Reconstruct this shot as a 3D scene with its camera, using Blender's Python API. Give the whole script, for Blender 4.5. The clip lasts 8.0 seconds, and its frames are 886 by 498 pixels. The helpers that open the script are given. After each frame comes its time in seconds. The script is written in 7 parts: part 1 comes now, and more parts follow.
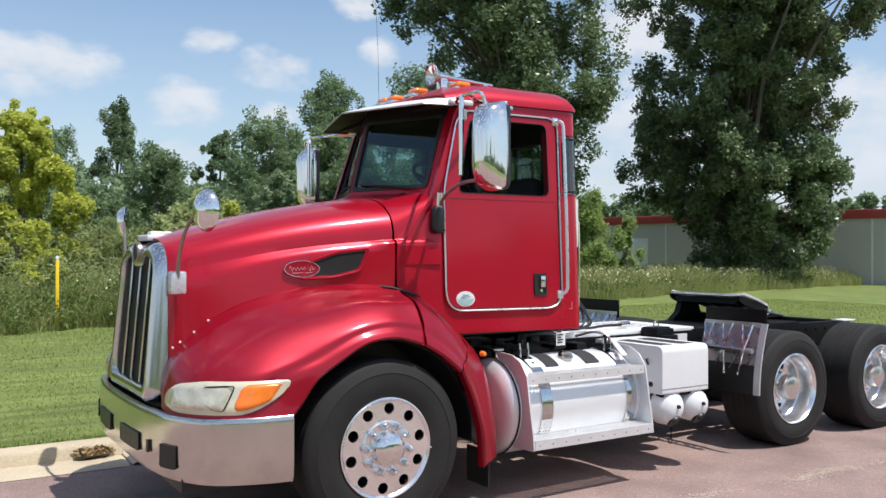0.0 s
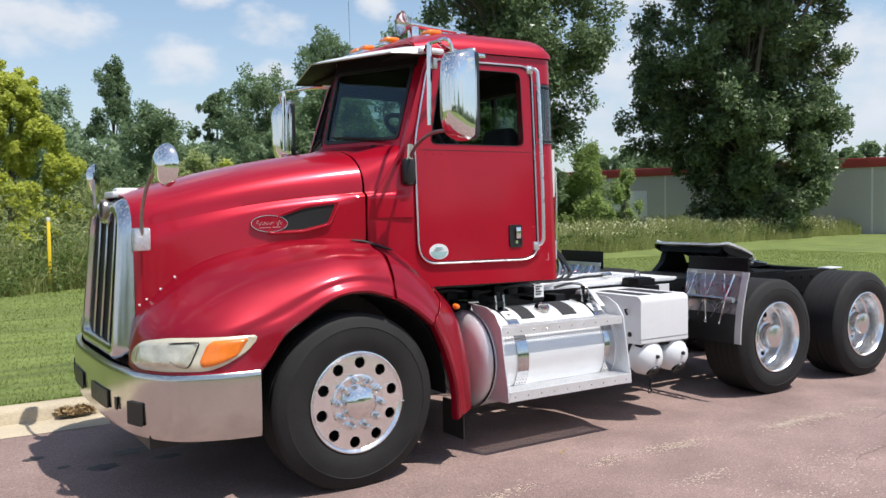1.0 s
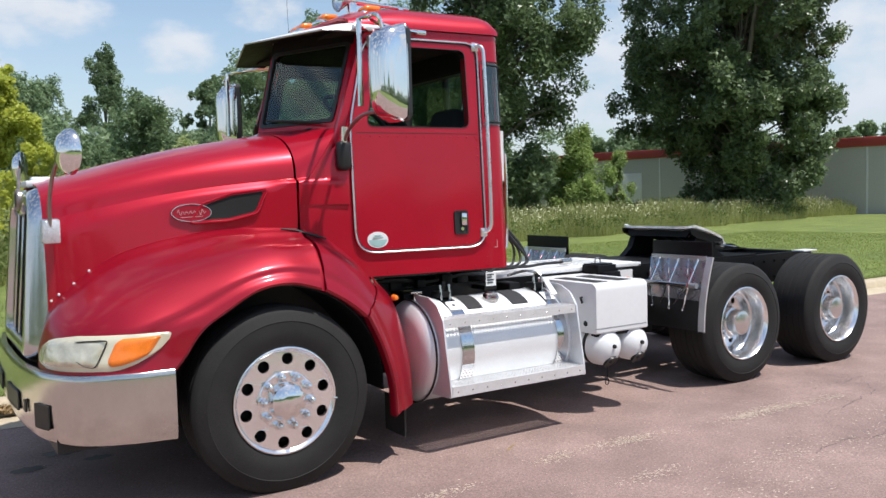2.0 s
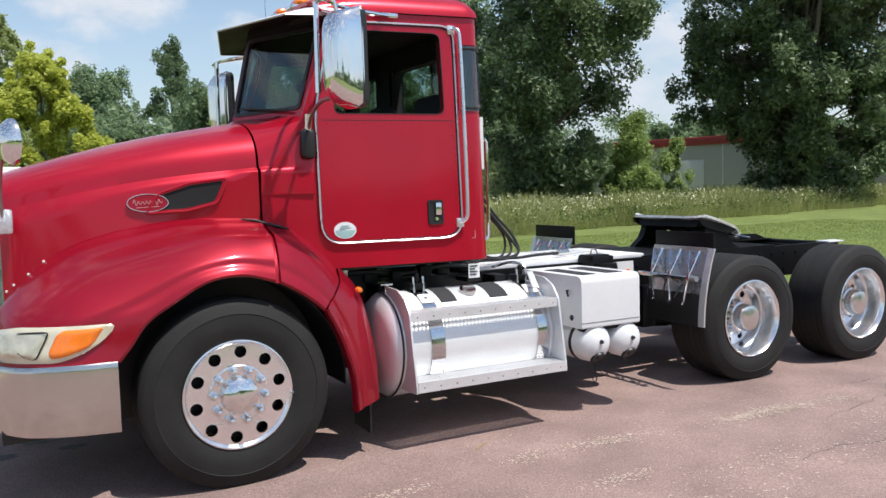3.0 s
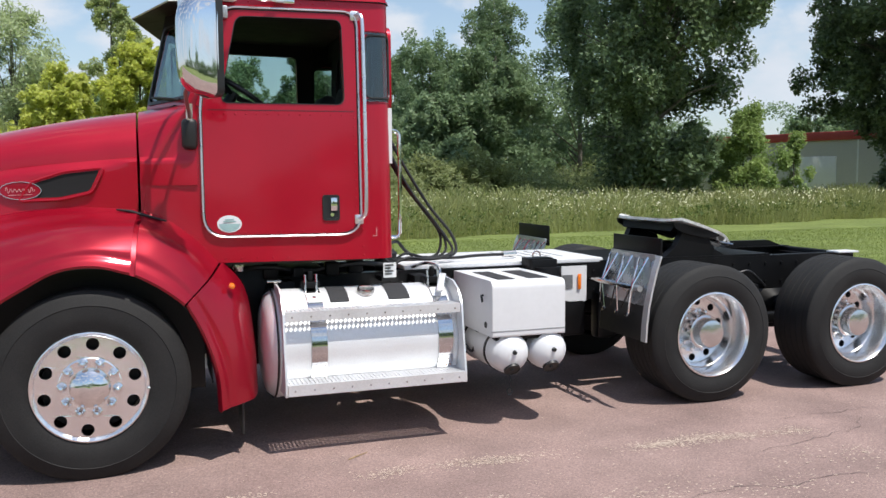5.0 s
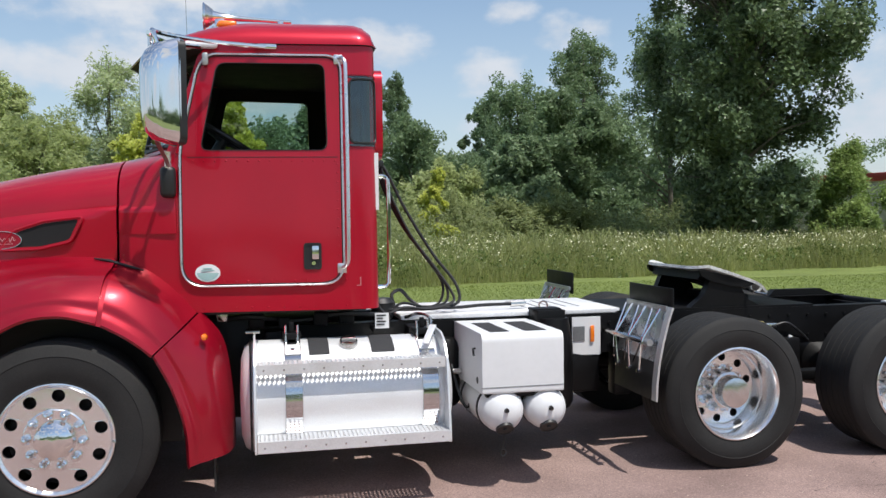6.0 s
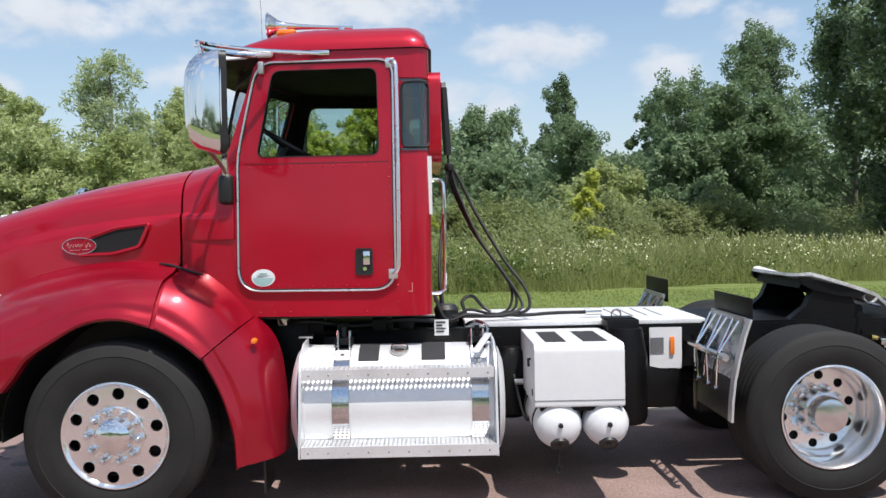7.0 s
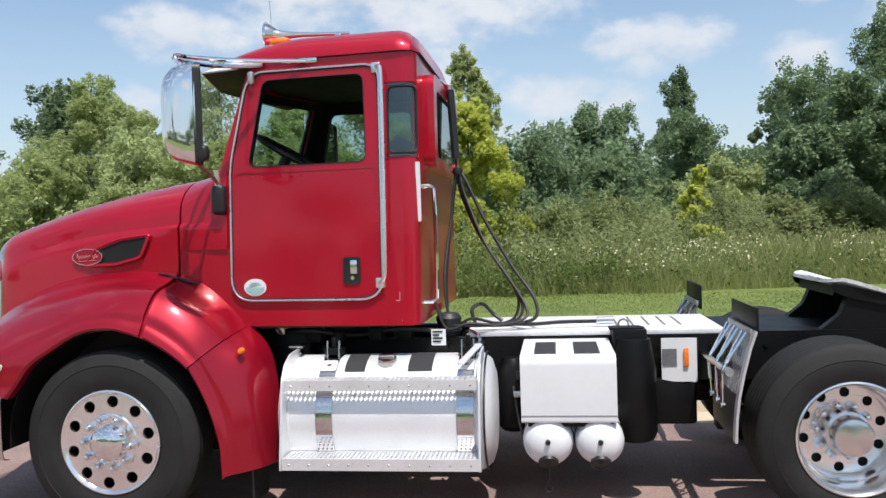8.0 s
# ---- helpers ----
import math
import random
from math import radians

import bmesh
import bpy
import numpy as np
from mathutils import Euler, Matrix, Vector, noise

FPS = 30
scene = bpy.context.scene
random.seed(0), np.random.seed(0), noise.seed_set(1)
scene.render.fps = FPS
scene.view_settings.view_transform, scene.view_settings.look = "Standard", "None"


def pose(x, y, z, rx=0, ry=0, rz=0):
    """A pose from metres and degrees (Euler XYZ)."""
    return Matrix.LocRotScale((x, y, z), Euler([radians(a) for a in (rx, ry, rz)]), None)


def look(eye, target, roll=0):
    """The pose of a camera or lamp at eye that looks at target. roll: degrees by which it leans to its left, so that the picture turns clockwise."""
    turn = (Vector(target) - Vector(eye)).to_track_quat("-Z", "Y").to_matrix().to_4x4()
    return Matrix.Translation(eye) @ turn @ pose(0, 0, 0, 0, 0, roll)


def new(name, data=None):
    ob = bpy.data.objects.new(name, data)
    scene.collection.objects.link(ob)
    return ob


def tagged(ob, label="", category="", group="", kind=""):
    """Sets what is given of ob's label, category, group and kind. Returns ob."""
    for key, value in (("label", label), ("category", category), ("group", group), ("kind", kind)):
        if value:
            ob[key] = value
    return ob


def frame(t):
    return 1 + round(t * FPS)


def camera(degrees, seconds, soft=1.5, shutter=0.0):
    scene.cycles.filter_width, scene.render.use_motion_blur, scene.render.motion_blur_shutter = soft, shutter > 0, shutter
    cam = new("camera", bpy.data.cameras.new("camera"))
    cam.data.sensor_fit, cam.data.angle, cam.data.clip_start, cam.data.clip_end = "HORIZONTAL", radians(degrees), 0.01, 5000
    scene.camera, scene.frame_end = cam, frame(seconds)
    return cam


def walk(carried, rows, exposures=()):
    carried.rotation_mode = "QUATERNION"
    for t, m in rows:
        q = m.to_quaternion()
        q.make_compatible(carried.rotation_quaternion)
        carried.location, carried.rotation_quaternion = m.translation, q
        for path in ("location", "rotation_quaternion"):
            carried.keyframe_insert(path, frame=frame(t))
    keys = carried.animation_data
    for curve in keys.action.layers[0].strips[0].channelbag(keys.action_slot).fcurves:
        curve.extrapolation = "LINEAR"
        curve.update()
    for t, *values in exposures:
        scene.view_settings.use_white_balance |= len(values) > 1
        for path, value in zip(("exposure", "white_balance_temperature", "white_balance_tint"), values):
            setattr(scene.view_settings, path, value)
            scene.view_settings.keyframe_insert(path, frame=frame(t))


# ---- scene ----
cam = camera(55.7, 8.0)
METRES, EYE, TURN, START = 5.16, 1.65, -32.9, (-2.464, -5.579)
ROWS = [
    (0.0, 0.0, 0.0, 0.0, -0.0, 0.45, -0.15),
    (0.5, 0.0173, 0.0018, -0.001, -0.14, -0.2, 0.4),
    (1.0, 0.0386, 0.0143, -0.0053, 0.13, -2.54, 0.78),
    (1.5, 0.0689, 0.0445, -0.0053, -1.12, -3.44, 1.13),
    (3.0, 0.2301, 0.1099, -0.0076, 4.58, -4.27, 1.64),
    (3.5, 0.2993, 0.1281, -0.0079, 5.54, -5.5, 0.5),
    (4.0, 0.373, 0.1511, -0.0064, 7.18, -5.88, -0.23),
    (5.5, 0.5653, 0.2532, -0.0049, 17.29, -3.64, 0.8),
    (6.0, 0.6174, 0.3045, -0.0011, 20.4, -1.89, 0.66),
    (6.5, 0.6832, 0.3456, -0.0009, 25.07, -1.17, -0.4),
    (7.0, 0.728, 0.3945, -0.0012, 32.15, -1.52, 1.01),
    (7.5, 0.7805, 0.4487, -0.0005, 36.7, -1.52, 2.27),
    (8.0, 0.8336, 0.5087, 0.0033, 40.48, -1.32, 1.82),
]
walk(cam, [(t, pose(START[0], START[1], EYE, 0, 0, TURN) @ pose(METRES * x, METRES * y, METRES * z, 90 + pitch, roll, yaw)) for t, x, y, z, yaw, pitch, roll in ROWS], [(0.0, 0.11), (5.4, 0.09), (6.0, -0.02), (6.5, 0.0), (7.0, 0.10), (8.0, 0.10)])

# ---- world and sun ----
SUN_WAY = Vector((0.215, -0.41, 1.0)).normalized()
SUN_ELEV = math.asin(SUN_WAY.z)
SUN_AZ = math.atan2(SUN_WAY.x, SUN_WAY.y)
world = bpy.data.worlds.new("sky")
scene.world = world
world.use_nodes = True
wn, wl = world.node_tree.nodes, world.node_tree.links
sky = wn.new("ShaderNodeTexSky")
sky.sky_type, sky.sun_disc = "NISHITA", False
sky.sun_elevation, sky.sun_rotation = SUN_ELEV, SUN_AZ
sky.air_density, sky.dust_density, sky.ozone_density = 1.2, 0.7, 2.5
wtex = wn.new("ShaderNodeTexCoord")


def wmath(op, a, b=None, c=None):
    """One arithmetic node of the sky; a number or a socket for each input."""
    node = wn.new("ShaderNodeMath")
    node.operation = op
    for k, q in enumerate((a, b, c)):
        if q is None:
            continue
        if isinstance(q, (int, float)):
            node.inputs[k].default_value = q
        else:
            wl.new(q, node.inputs[k])
    return node.outputs[0]


def wnoise(scale, detail, rough, stretch):
    mp = wn.new("ShaderNodeMapping")
    mp.inputs["Scale"].default_value, mp.inputs["Location"].default_value = stretch, (2.35, 1.1, 0.25)
    wl.new(wtex.outputs["Generated"], mp.inputs["Vector"])
    nz = wn.new("ShaderNodeTexNoise")
    nz.inputs["Scale"].default_value, nz.inputs["Detail"].default_value, nz.inputs["Roughness"].default_value = scale, detail, rough
    wl.new(mp.outputs["Vector"], nz.inputs["Vector"])
    return nz.outputs["Fac"]


# single clouds over the meadow: bearing, height over the horizon, half width and half height, in degrees
CLOUDS = (
    (7.0, 11.6, 5.0, 1.8), (17.0, 13.8, 1.7, 1.0), (21.3, 12.3, 2.5, 1.2), (15.8, 9.8, 2.5, 1.6), (15.5, 6.5, 1.9, 1.0), (21.3, 9.1, 2.0, 0.9),
    (27.1, 16.8, 1.9, 1.1), (28.5, 13.3, 1.5, 1.1), (46.0, 14.5, 4.5, 4.8), (45.0, 7.5, 6.0, 3.6), (59.6, 9.0, 5.0, 3.3), (60.0, 5.0, 7.0, 2.0),
    (4.2, 7.6, 3.0, 1.6), (-8.7, 10.4, 4.4, 1.9), (-9.0, 16.6, 14.0, 4.4), (0.6, 8.7, 4.2, 1.5), (-15.7, 9.6, 3.0, 1.6), (-27.1, 8.4, 1.8, 1.4),
    (-2.2, 6.3, 5.5, 0.9), (39.5, 7.0, 4.5, 3.4), (72.0, 12.0, 6.0, 4.0), (-11.5, 9.6, 5.2, 1.6), (-24.5, 13.0, 4.5, 1.7),
)
wdir = wn.new("ShaderNodeSeparateXYZ")
wl.new(wtex.outputs["Generated"], wdir.inputs["Vector"])
bearing = wmath("ARCTAN2", wdir.outputs["X"], wdir.outputs["Y"])
height = wmath("ARCSINE", wdir.outputs["Z"])
billow, ragged = wnoise(11.0, 3, 0.5, (1, 1, 1.9)), wnoise(34.0, 6, 0.6, (1, 1, 1.6))
rough_edge = wmath("ADD", wmath("MULTIPLY_ADD", billow, 3.4, -1.7), wmath("MULTIPLY_ADD", ragged, 1.9, -0.95))
cover = None
for b0, h0, bw, hh in CLOUDS:
    u = wmath("MULTIPLY_ADD", bearing, 1 / radians(bw), -b0 / bw)
    v = wmath("MULTIPLY_ADD", height, 1 / radians(hh), -h0 / hh)
    near = wmath("SUBTRACT", 1.0, wmath("ADD", wmath("MULTIPLY", u, u), wmath("MULTIPLY", v, v)))
    cover = near if cover is None else wmath("MAXIMUM", cover, near)
cover = wmath("ADD", wmath("MAXIMUM", cover, -1.6), rough_edge)
# elsewhere the same fair-weather clouds, strewn by chance
others = wmath("MULTIPLY_ADD", wnoise(6.5, 5, 0.46, (1, 1, 1.8)), 11.0, -5.9)
away = wmath("GREATER_THAN", wmath("ABSOLUTE", wmath("SUBTRACT", bearing, radians(18))), radians(68))
high = wmath("GREATER_THAN", height, radians(24))
cover = wmath("MAXIMUM", cover, wmath("MULTIPLY_ADD", wmath("MAXIMUM", away, high), 6.0, wmath("SUBTRACT", others, 6.0)))
cramp = wn.new("ShaderNodeMapRange")
cramp.interpolation_type = "SMOOTHSTEP"
cramp.inputs["From Min"].default_value, cramp.inputs["From Max"].default_value = -0.35, 1.25
cramp.inputs["To Max"].default_value = 0.92
wl.new(cover, cramp.inputs["Value"])
cshade = wn.new("ShaderNodeMix")
cshade.data_type = "RGBA"
wl.new(billow, cshade.inputs["Factor"])
cshade.inputs["A"].default_value, cshade.inputs["B"].default_value = (4.5, 4.75, 5.2, 1), (6.6, 6.7, 6.9, 1)
cmix = wn.new("ShaderNodeMix")
cmix.data_type = "RGBA"
wl.new(cramp.outputs["Result"], cmix.inputs["Factor"])
wl.new(sky.outputs["Color"], cmix.inputs["A"])
wl.new(cshade.outputs["Result"], cmix.inputs["B"])
wsep = wn.new("ShaderNodeSeparateXYZ")
wl.new(wtex.outputs["Generated"], wsep.inputs["Vector"])
whaze = wn.new("ShaderNodeMapRange")
whaze.inputs["From Min"].default_value, whaze.inputs["From Max"].default_value = 0.0, 0.30
whaze.inputs["To Min"].default_value, whaze.inputs["To Max"].default_value = 0.62, 0.0
wl.new(wsep.outputs["Z"], whaze.inputs["Value"])
hmix = wn.new("ShaderNodeMix")
hmix.data_type = "RGBA"
wl.new(whaze.outputs["Result"], hmix.inputs["Factor"])
wl.new(cmix.outputs["Result"], hmix.inputs["A"])
hmix.inputs["B"].default_value = (4.1, 4.8, 5.9, 1)
wl.new(hmix.outputs["Result"], wn["Background"].inputs["Color"])
wn["Background"].inputs["Strength"].default_value = 0.136
sun = new("sun", bpy.data.lights.new("sun", "SUN"))
sun.data.energy, sun.data.angle, sun.data.color = 4.75, radians(0.55), (1.0, 0.962, 0.905)
sun.matrix_world = look(SUN_WAY * 50, (0, 0, 0))


# ---- materials ----
def mat(name, color, rough=0.5, metal=0.0, vary=0.12, scale=6.0, fine=60.0, bump=0.0, coat=0.0, spec=0.5, tint=None, island=0.0, sheen=0.0):
    """A surface of one colour with stains at two sizes, uneven gloss and fine relief."""
    m = bpy.data.materials.new(name)
    m.use_nodes = True
    n, l = m.node_tree.nodes, m.node_tree.links
    b = n["Principled BSDF"]
    tc = n.new("ShaderNodeTexCoord")
    n1, n2 = n.new("ShaderNodeTexNoise"), n.new("ShaderNodeTexNoise")
    for node, s in ((n1, scale), (n2, fine)):
        node.inputs["Scale"].default_value, node.inputs["Detail"].default_value = s, 5
        l.new(tc.outputs["Object"], node.inputs["Vector"])
    add = n.new("ShaderNodeMath")
    add.operation = "ADD"
    l.new(n1.outputs["Fac"], add.inputs[0])
    l.new(n2.outputs["Fac"], add.inputs[1])
    if island:
        geo = n.new("ShaderNodeNewGeometry")
        mul = n.new("ShaderNodeMath")
        mul.operation = "MULTIPLY_ADD"
        l.new(geo.outputs["Random Per Island"], mul.inputs[0])
        mul.inputs[1].default_value = island
        l.new(add.outputs[0], mul.inputs[2])
        add = mul
    ramp = n.new("ShaderNodeMapRange")
    ramp.inputs["From Min"].default_value, ramp.inputs["From Max"].default_value = 0.65, 1.35 + island
    l.new(add.outputs[0], ramp.inputs["Value"])
    mix = n.new("ShaderNodeMix")
    mix.data_type = "RGBA"
    lo = tuple(c * (1 - vary) for c in color)
    hi = tint or tuple(min(1, c * (1 + vary)) for c in color)
    mix.inputs["A"].default_value, mix.inputs["B"].default_value = (*lo, 1), (*hi, 1)
    l.new(ramp.outputs["Result"], mix.inputs["Factor"])
    l.new(mix.outputs["Result"], b.inputs["Base Color"])
    rr = n.new("ShaderNodeMapRange")
    rr.inputs["To Min"].default_value, rr.inputs["To Max"].default_value = rough * 0.8, min(1, rough * 1.25)
    l.new(n1.outputs["Fac"], rr.inputs["Value"])
    l.new(rr.outputs["Result"], b.inputs["Roughness"])
    b.inputs["Metallic"].default_value, b.inputs["Coat Weight"].default_value = metal, coat
    b.inputs["Coat Roughness"].default_value, b.inputs["Specular IOR Level"].default_value = 0.04, spec
    if bump:
        bp = n.new("ShaderNodeBump")
        bp.inputs["Strength"].default_value, bp.inputs["Distance"].default_value = 1.0, bump
        l.new(n2.outputs["Fac"], bp.inputs["Height"])
        l.new(bp.outputs["Normal"], b.inputs["Normal"])
    return m


def glass(name, color, rough=0.0, gloss=0.045):
    """A tinted pane: part gloss, part see-through."""
    m = bpy.data.materials.new(name)
    m.use_nodes = True
    n, l = m.node_tree.nodes, m.node_tree.links
    n.remove(n["Principled BSDF"])
    fres, gl, tr, mx = n.new("ShaderNodeLayerWeight"), n.new("ShaderNodeBsdfGlossy"), n.new("ShaderNodeBsdfTransparent"), n.new("ShaderNodeMixShader")
    power, lift = n.new("ShaderNodeMath"), n.new("ShaderNodeMath")
    power.operation, lift.operation = "POWER", "MULTIPLY_ADD"
    power.inputs[1].default_value, lift.inputs[1].default_value, lift.inputs[2].default_value = 4.0, 0.85, gloss
    l.new(fres.outputs["Facing"], power.inputs[0])
    l.new(power.outputs[0], lift.inputs[0])
    gl.inputs["Roughness"].default_value = rough
    tr.inputs["Color"].default_value = (*color, 1)
    l.new(lift.outputs[0], mx.inputs[0])
    l.new(tr.outputs[0], mx.inputs[1])
    l.new(gl.outputs[0], mx.inputs[2])
    l.new(mx.outputs[0], n["Material Output"].inputs["Surface"])
    return m


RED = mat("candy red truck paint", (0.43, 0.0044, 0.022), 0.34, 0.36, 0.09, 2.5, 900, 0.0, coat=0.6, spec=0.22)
# the same red, its base darkened to put the fenders' shade into the colour
SHADED_RED = mat("candy red paint darkened as fender shade", (0.295, 0.0037, 0.017), 0.34, 0.36, 0.14, 3.0, 700, 0.0, coat=0.6, spec=0.18)
for paint in (RED, SHADED_RED):
    paint.node_tree.nodes["Principled BSDF"].inputs["Coat Roughness"].default_value = 0.08 if paint is RED else 0.10
GRILLECHROME = mat("chrome dulled by stone chips", (0.60, 0.60, 0.61), 0.15, 1.0, 0.10, 8, 160)
CHROME = mat("polished chrome", (0.80, 0.80, 0.80), 0.06, 1.0, 0.04, 8, 200)
DULLCHROME = mat("bumper steel with faint scuffs", (0.60, 0.58, 0.55), 0.19, 1.0, 0.10, 5, 120)
ALU = mat("polished aluminium with water marks", (0.82, 0.82, 0.82), 0.27, 1.0, 0.08, 4, 90)
HUBMET = mat("bright hub metal", (0.70, 0.70, 0.70), 0.2, 1.0, 0.08, 6, 90)
WHEELALU = mat("polished wheel aluminium", (0.88, 0.88, 0.88), 0.21, 0.97, 0.07, 5, 90)
TANKALU = mat("brushed tank aluminium", (0.82, 0.83, 0.84), 0.50, 0.55, 0.07, 3, 140)
TREADALU = mat("diamond tread aluminium", (0.72, 0.73, 0.74), 0.42, 0.8, 0.14, 7, 110, 0.0005)
WHITE = mat("white painted steel", (0.70, 0.71, 0.72), 0.38, 0.0, 0.035, 4, 25)
DECKMAT = mat("worn white deck plate", (0.70, 0.71, 0.72), 0.5, 0.1, 0.14, 4, 60, 0.0006)
BLACK = mat("black chassis paint", (0.0045, 0.0045, 0.005), 0.45, 0.0, 0.4, 6, 80, 0.0006, spec=0.22)
RUBBER = mat("tyre rubber", (0.0120, 0.0120, 0.0125), 0.72, 0.0, 0.35, 5, 160, 0.0010, tint=(0.024, 0.023, 0.022), spec=0.35)
DARK = mat("dark plastic", (0.012, 0.012, 0.012), 0.45, 0.0, 0.3, 20, 200)
GRIP = mat("black grip tape", (0.028, 0.028, 0.03), 0.85, 0.0, 0.3, 30, 300, 0.0006)
FABRIC = mat("dark seat fabric", (0.02, 0.02, 0.022), 0.9, 0.0, 0.3, 12, 200, 0.001)
AMBER = mat("amber lens", (0.85, 0.20, 0.015), 0.18, 0.0, 0.12, 20, 150, coat=0.6)
LENS = mat("clouded headlamp lens", (0.64, 0.59, 0.44), 0.2, 0.2, 0.16, 7, 11, coat=1.0)
LAMPSILVER = mat("silver reflector under clouded plastic", (0.70, 0.65, 0.50), 0.24, 0.5, 0.22, 9, 18, 0.006, coat=0.9)
MESHMAT = mat("grille mesh", (0.008, 0.008, 0.008), 0.6, 0.2, 0.3, 40, 300)
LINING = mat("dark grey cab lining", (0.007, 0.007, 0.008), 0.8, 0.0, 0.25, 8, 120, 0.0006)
STALK = mat("dull brown-grey stalk", (0.30, 0.26, 0.24), 0.35, 0.8, 0.15, 12, 90)
STEPALU = mat("pale step aluminium", (0.76, 0.77, 0.78), 0.38, 0.55, 0.10, 6, 120)
BADGELINE = mat("pale enamel", (0.58, 0.26, 0.27), 0.3, 0.0, 0.2, 60, 200)
POLISHED = mat("bright rolled aluminium", (0.42, 0.43, 0.45), 0.27, 0.9, 0.18, 9, 70)
SPARKLE = mat("pebbled silver plastic", (0.72, 0.73, 0.75), 0.16, 0.7, 0.25, 60, 240, 0.004)
BRASS = mat("tarnished brass", (0.60, 0.46, 0.16), 0.3, 1.0, 0.2, 20, 120)
DULLALU = mat("dull scuffed aluminium", (0.47, 0.48, 0.49), 0.4, 0.8, 0.25, 9, 70)
VISORTRIM = mat("bright visor trim", (0.78, 0.78, 0.79), 0.4, 0.25, 0.08, 6, 90)
MATTE = mat("matte black visor", (0.012, 0.012, 0.012), 0.6, 0.0, 0.3, 15, 120, spec=0.2)
BADGERED = mat("badge enamel", (0.34, 0.0050, 0.020), 0.32, 0.38, 0.09, 2.5, 900, 0.0, coat=0.4, spec=0.22)
TEAL = mat("teal print", (0.30, 0.46, 0.45), 0.5, 0.0, 0.1, 30, 100)
GREASE = mat("pale worn steel", (0.66, 0.66, 0.64), 0.4, 0.3, 0.4, 7, 60, 0.001)
GREYSLOT = mat("dark grey print", (0.13, 0.135, 0.14), 0.6, 0.0, 0.2, 10, 80)
RUBBERHOSE = mat("black hose rubber", (0.014, 0.014, 0.015), 0.5, 0.0, 0.3, 10, 150)
GLASSMIRROR = mat("silvered mirror glass", (0.86, 0.87, 0.87), 0.02, 1.0, 0.02, 4, 40)
GLASS = glass("tinted cab glass", (0.70, 0.80, 0.77), 0.0, 0.06)
SIDEGLASS = glass("green quarter glass", (0.55, 0.66, 0.62), 0.0, 0.10)
ASPHALT = mat("reddish worn asphalt", (0.245, 0.162, 0.145), 0.9, 0.0, 0.22, 0.9, 70, 0.004, tint=(0.335, 0.235, 0.208))
an, al = ASPHALT.node_tree.nodes, ASPHALT.node_tree.links
abase = an["Principled BSDF"]
stones = an.new("ShaderNodeTexVoronoi")
stones.inputs["Scale"].default_value = 130
spots = an.new("ShaderNodeTexNoise")
spots.inputs["Scale"].default_value, spots.inputs["Detail"].default_value = 2.2, 7
atc = an.new("ShaderNodeTexCoord")
for node in (stones, spots):
    al.new(atc.outputs["Object"], node.inputs["Vector"])
shade = an.new("ShaderNodeMapRange")
shade.inputs["To Min"].default_value, shade.inputs["To Max"].default_value = 0.72, 1.30
al.new(stones.outputs["Color"], shade.inputs["Value"])
worn = an.new("ShaderNodeMapRange")
worn.inputs["From Min"].default_value, worn.inputs["From Max"].default_value = 0.35, 0.68
worn.inputs["To Min"].default_value, worn.inputs["To Max"].default_value = 0.86, 1.12
al.new(spots.outputs["Fac"], worn.inputs["Value"])
prod = an.new("ShaderNodeMath")
prod.operation = "MULTIPLY"
al.new(shade.outputs["Result"], prod.inputs[0])
al.new(worn.outputs["Result"], prod.inputs[1])
scale_col = an.new("ShaderNodeVectorMath")
scale_col.operation = "SCALE"
al.new(abase.inputs["Base Color"].links[0].from_socket, scale_col.inputs[0])
al.new(prod.outputs[0], scale_col.inputs["Scale"])
al.new(scale_col.outputs["Vector"], abase.inputs["Base Color"])
SCAR = mat("pale scraped asphalt", (0.54, 0.43, 0.35), 0.9, 0.0, 0.25, 12, 90, 0.002)
STAIN = mat("dark oil stain", (0.055, 0.042, 0.040), 0.55, 0.0, 0.3, 9, 60)
CONCRETE = mat("kerb concrete", (0.50, 0.42, 0.30), 0.9, 0.0, 0.2, 2.0, 60, 0.003)
LAWN = mat("mown grass", (0.130, 0.180, 0.036), 0.95, 0.0, 0.22, 0.6, 30, 0.02, tint=(0.20, 0.245, 0.06))
ln, ll = LAWN.node_tree.nodes, LAWN.node_tree.links
lbase = ln["Principled BSDF"]
ltc, lmap, lstreak = ln.new("ShaderNodeTexCoord"), ln.new("ShaderNodeMapping"), ln.new("ShaderNodeTexNoise")
lmap.inputs["Scale"].default_value = (0.35, 3.2, 1.0)
lstreak.inputs["Scale"].default_value, lstreak.inputs["Detail"].default_value = 1.6, 8
ll.new(ltc.outputs["Object"], lmap.inputs["Vector"])
ll.new(lmap.outputs["Vector"], lstreak.inputs["Vector"])
tuft = ln.new("ShaderNodeTexNoise")
tuft.inputs["Scale"].default_value, tuft.inputs["Detail"].default_value = 26, 8
tuft.inputs["Roughness"].default_value = 0.75
ll.new(ltc.outputs["Object"], tuft.inputs["Vector"])
lsum = ln.new("ShaderNodeMath")
lsum.operation = "ADD"
ll.new(lstreak.outputs["Fac"], lsum.inputs[0])
ll.new(tuft.outputs["Fac"], lsum.inputs[1])
lrange = ln.new("ShaderNodeMapRange")
lrange.inputs["From Min"].default_value, lrange.inputs["From Max"].default_value = 0.65, 1.35
lrange.inputs["To Min"].default_value, lrange.inputs["To Max"].default_value = 0.45, 1.50
ll.new(lsum.outputs[0], lrange.inputs["Value"])
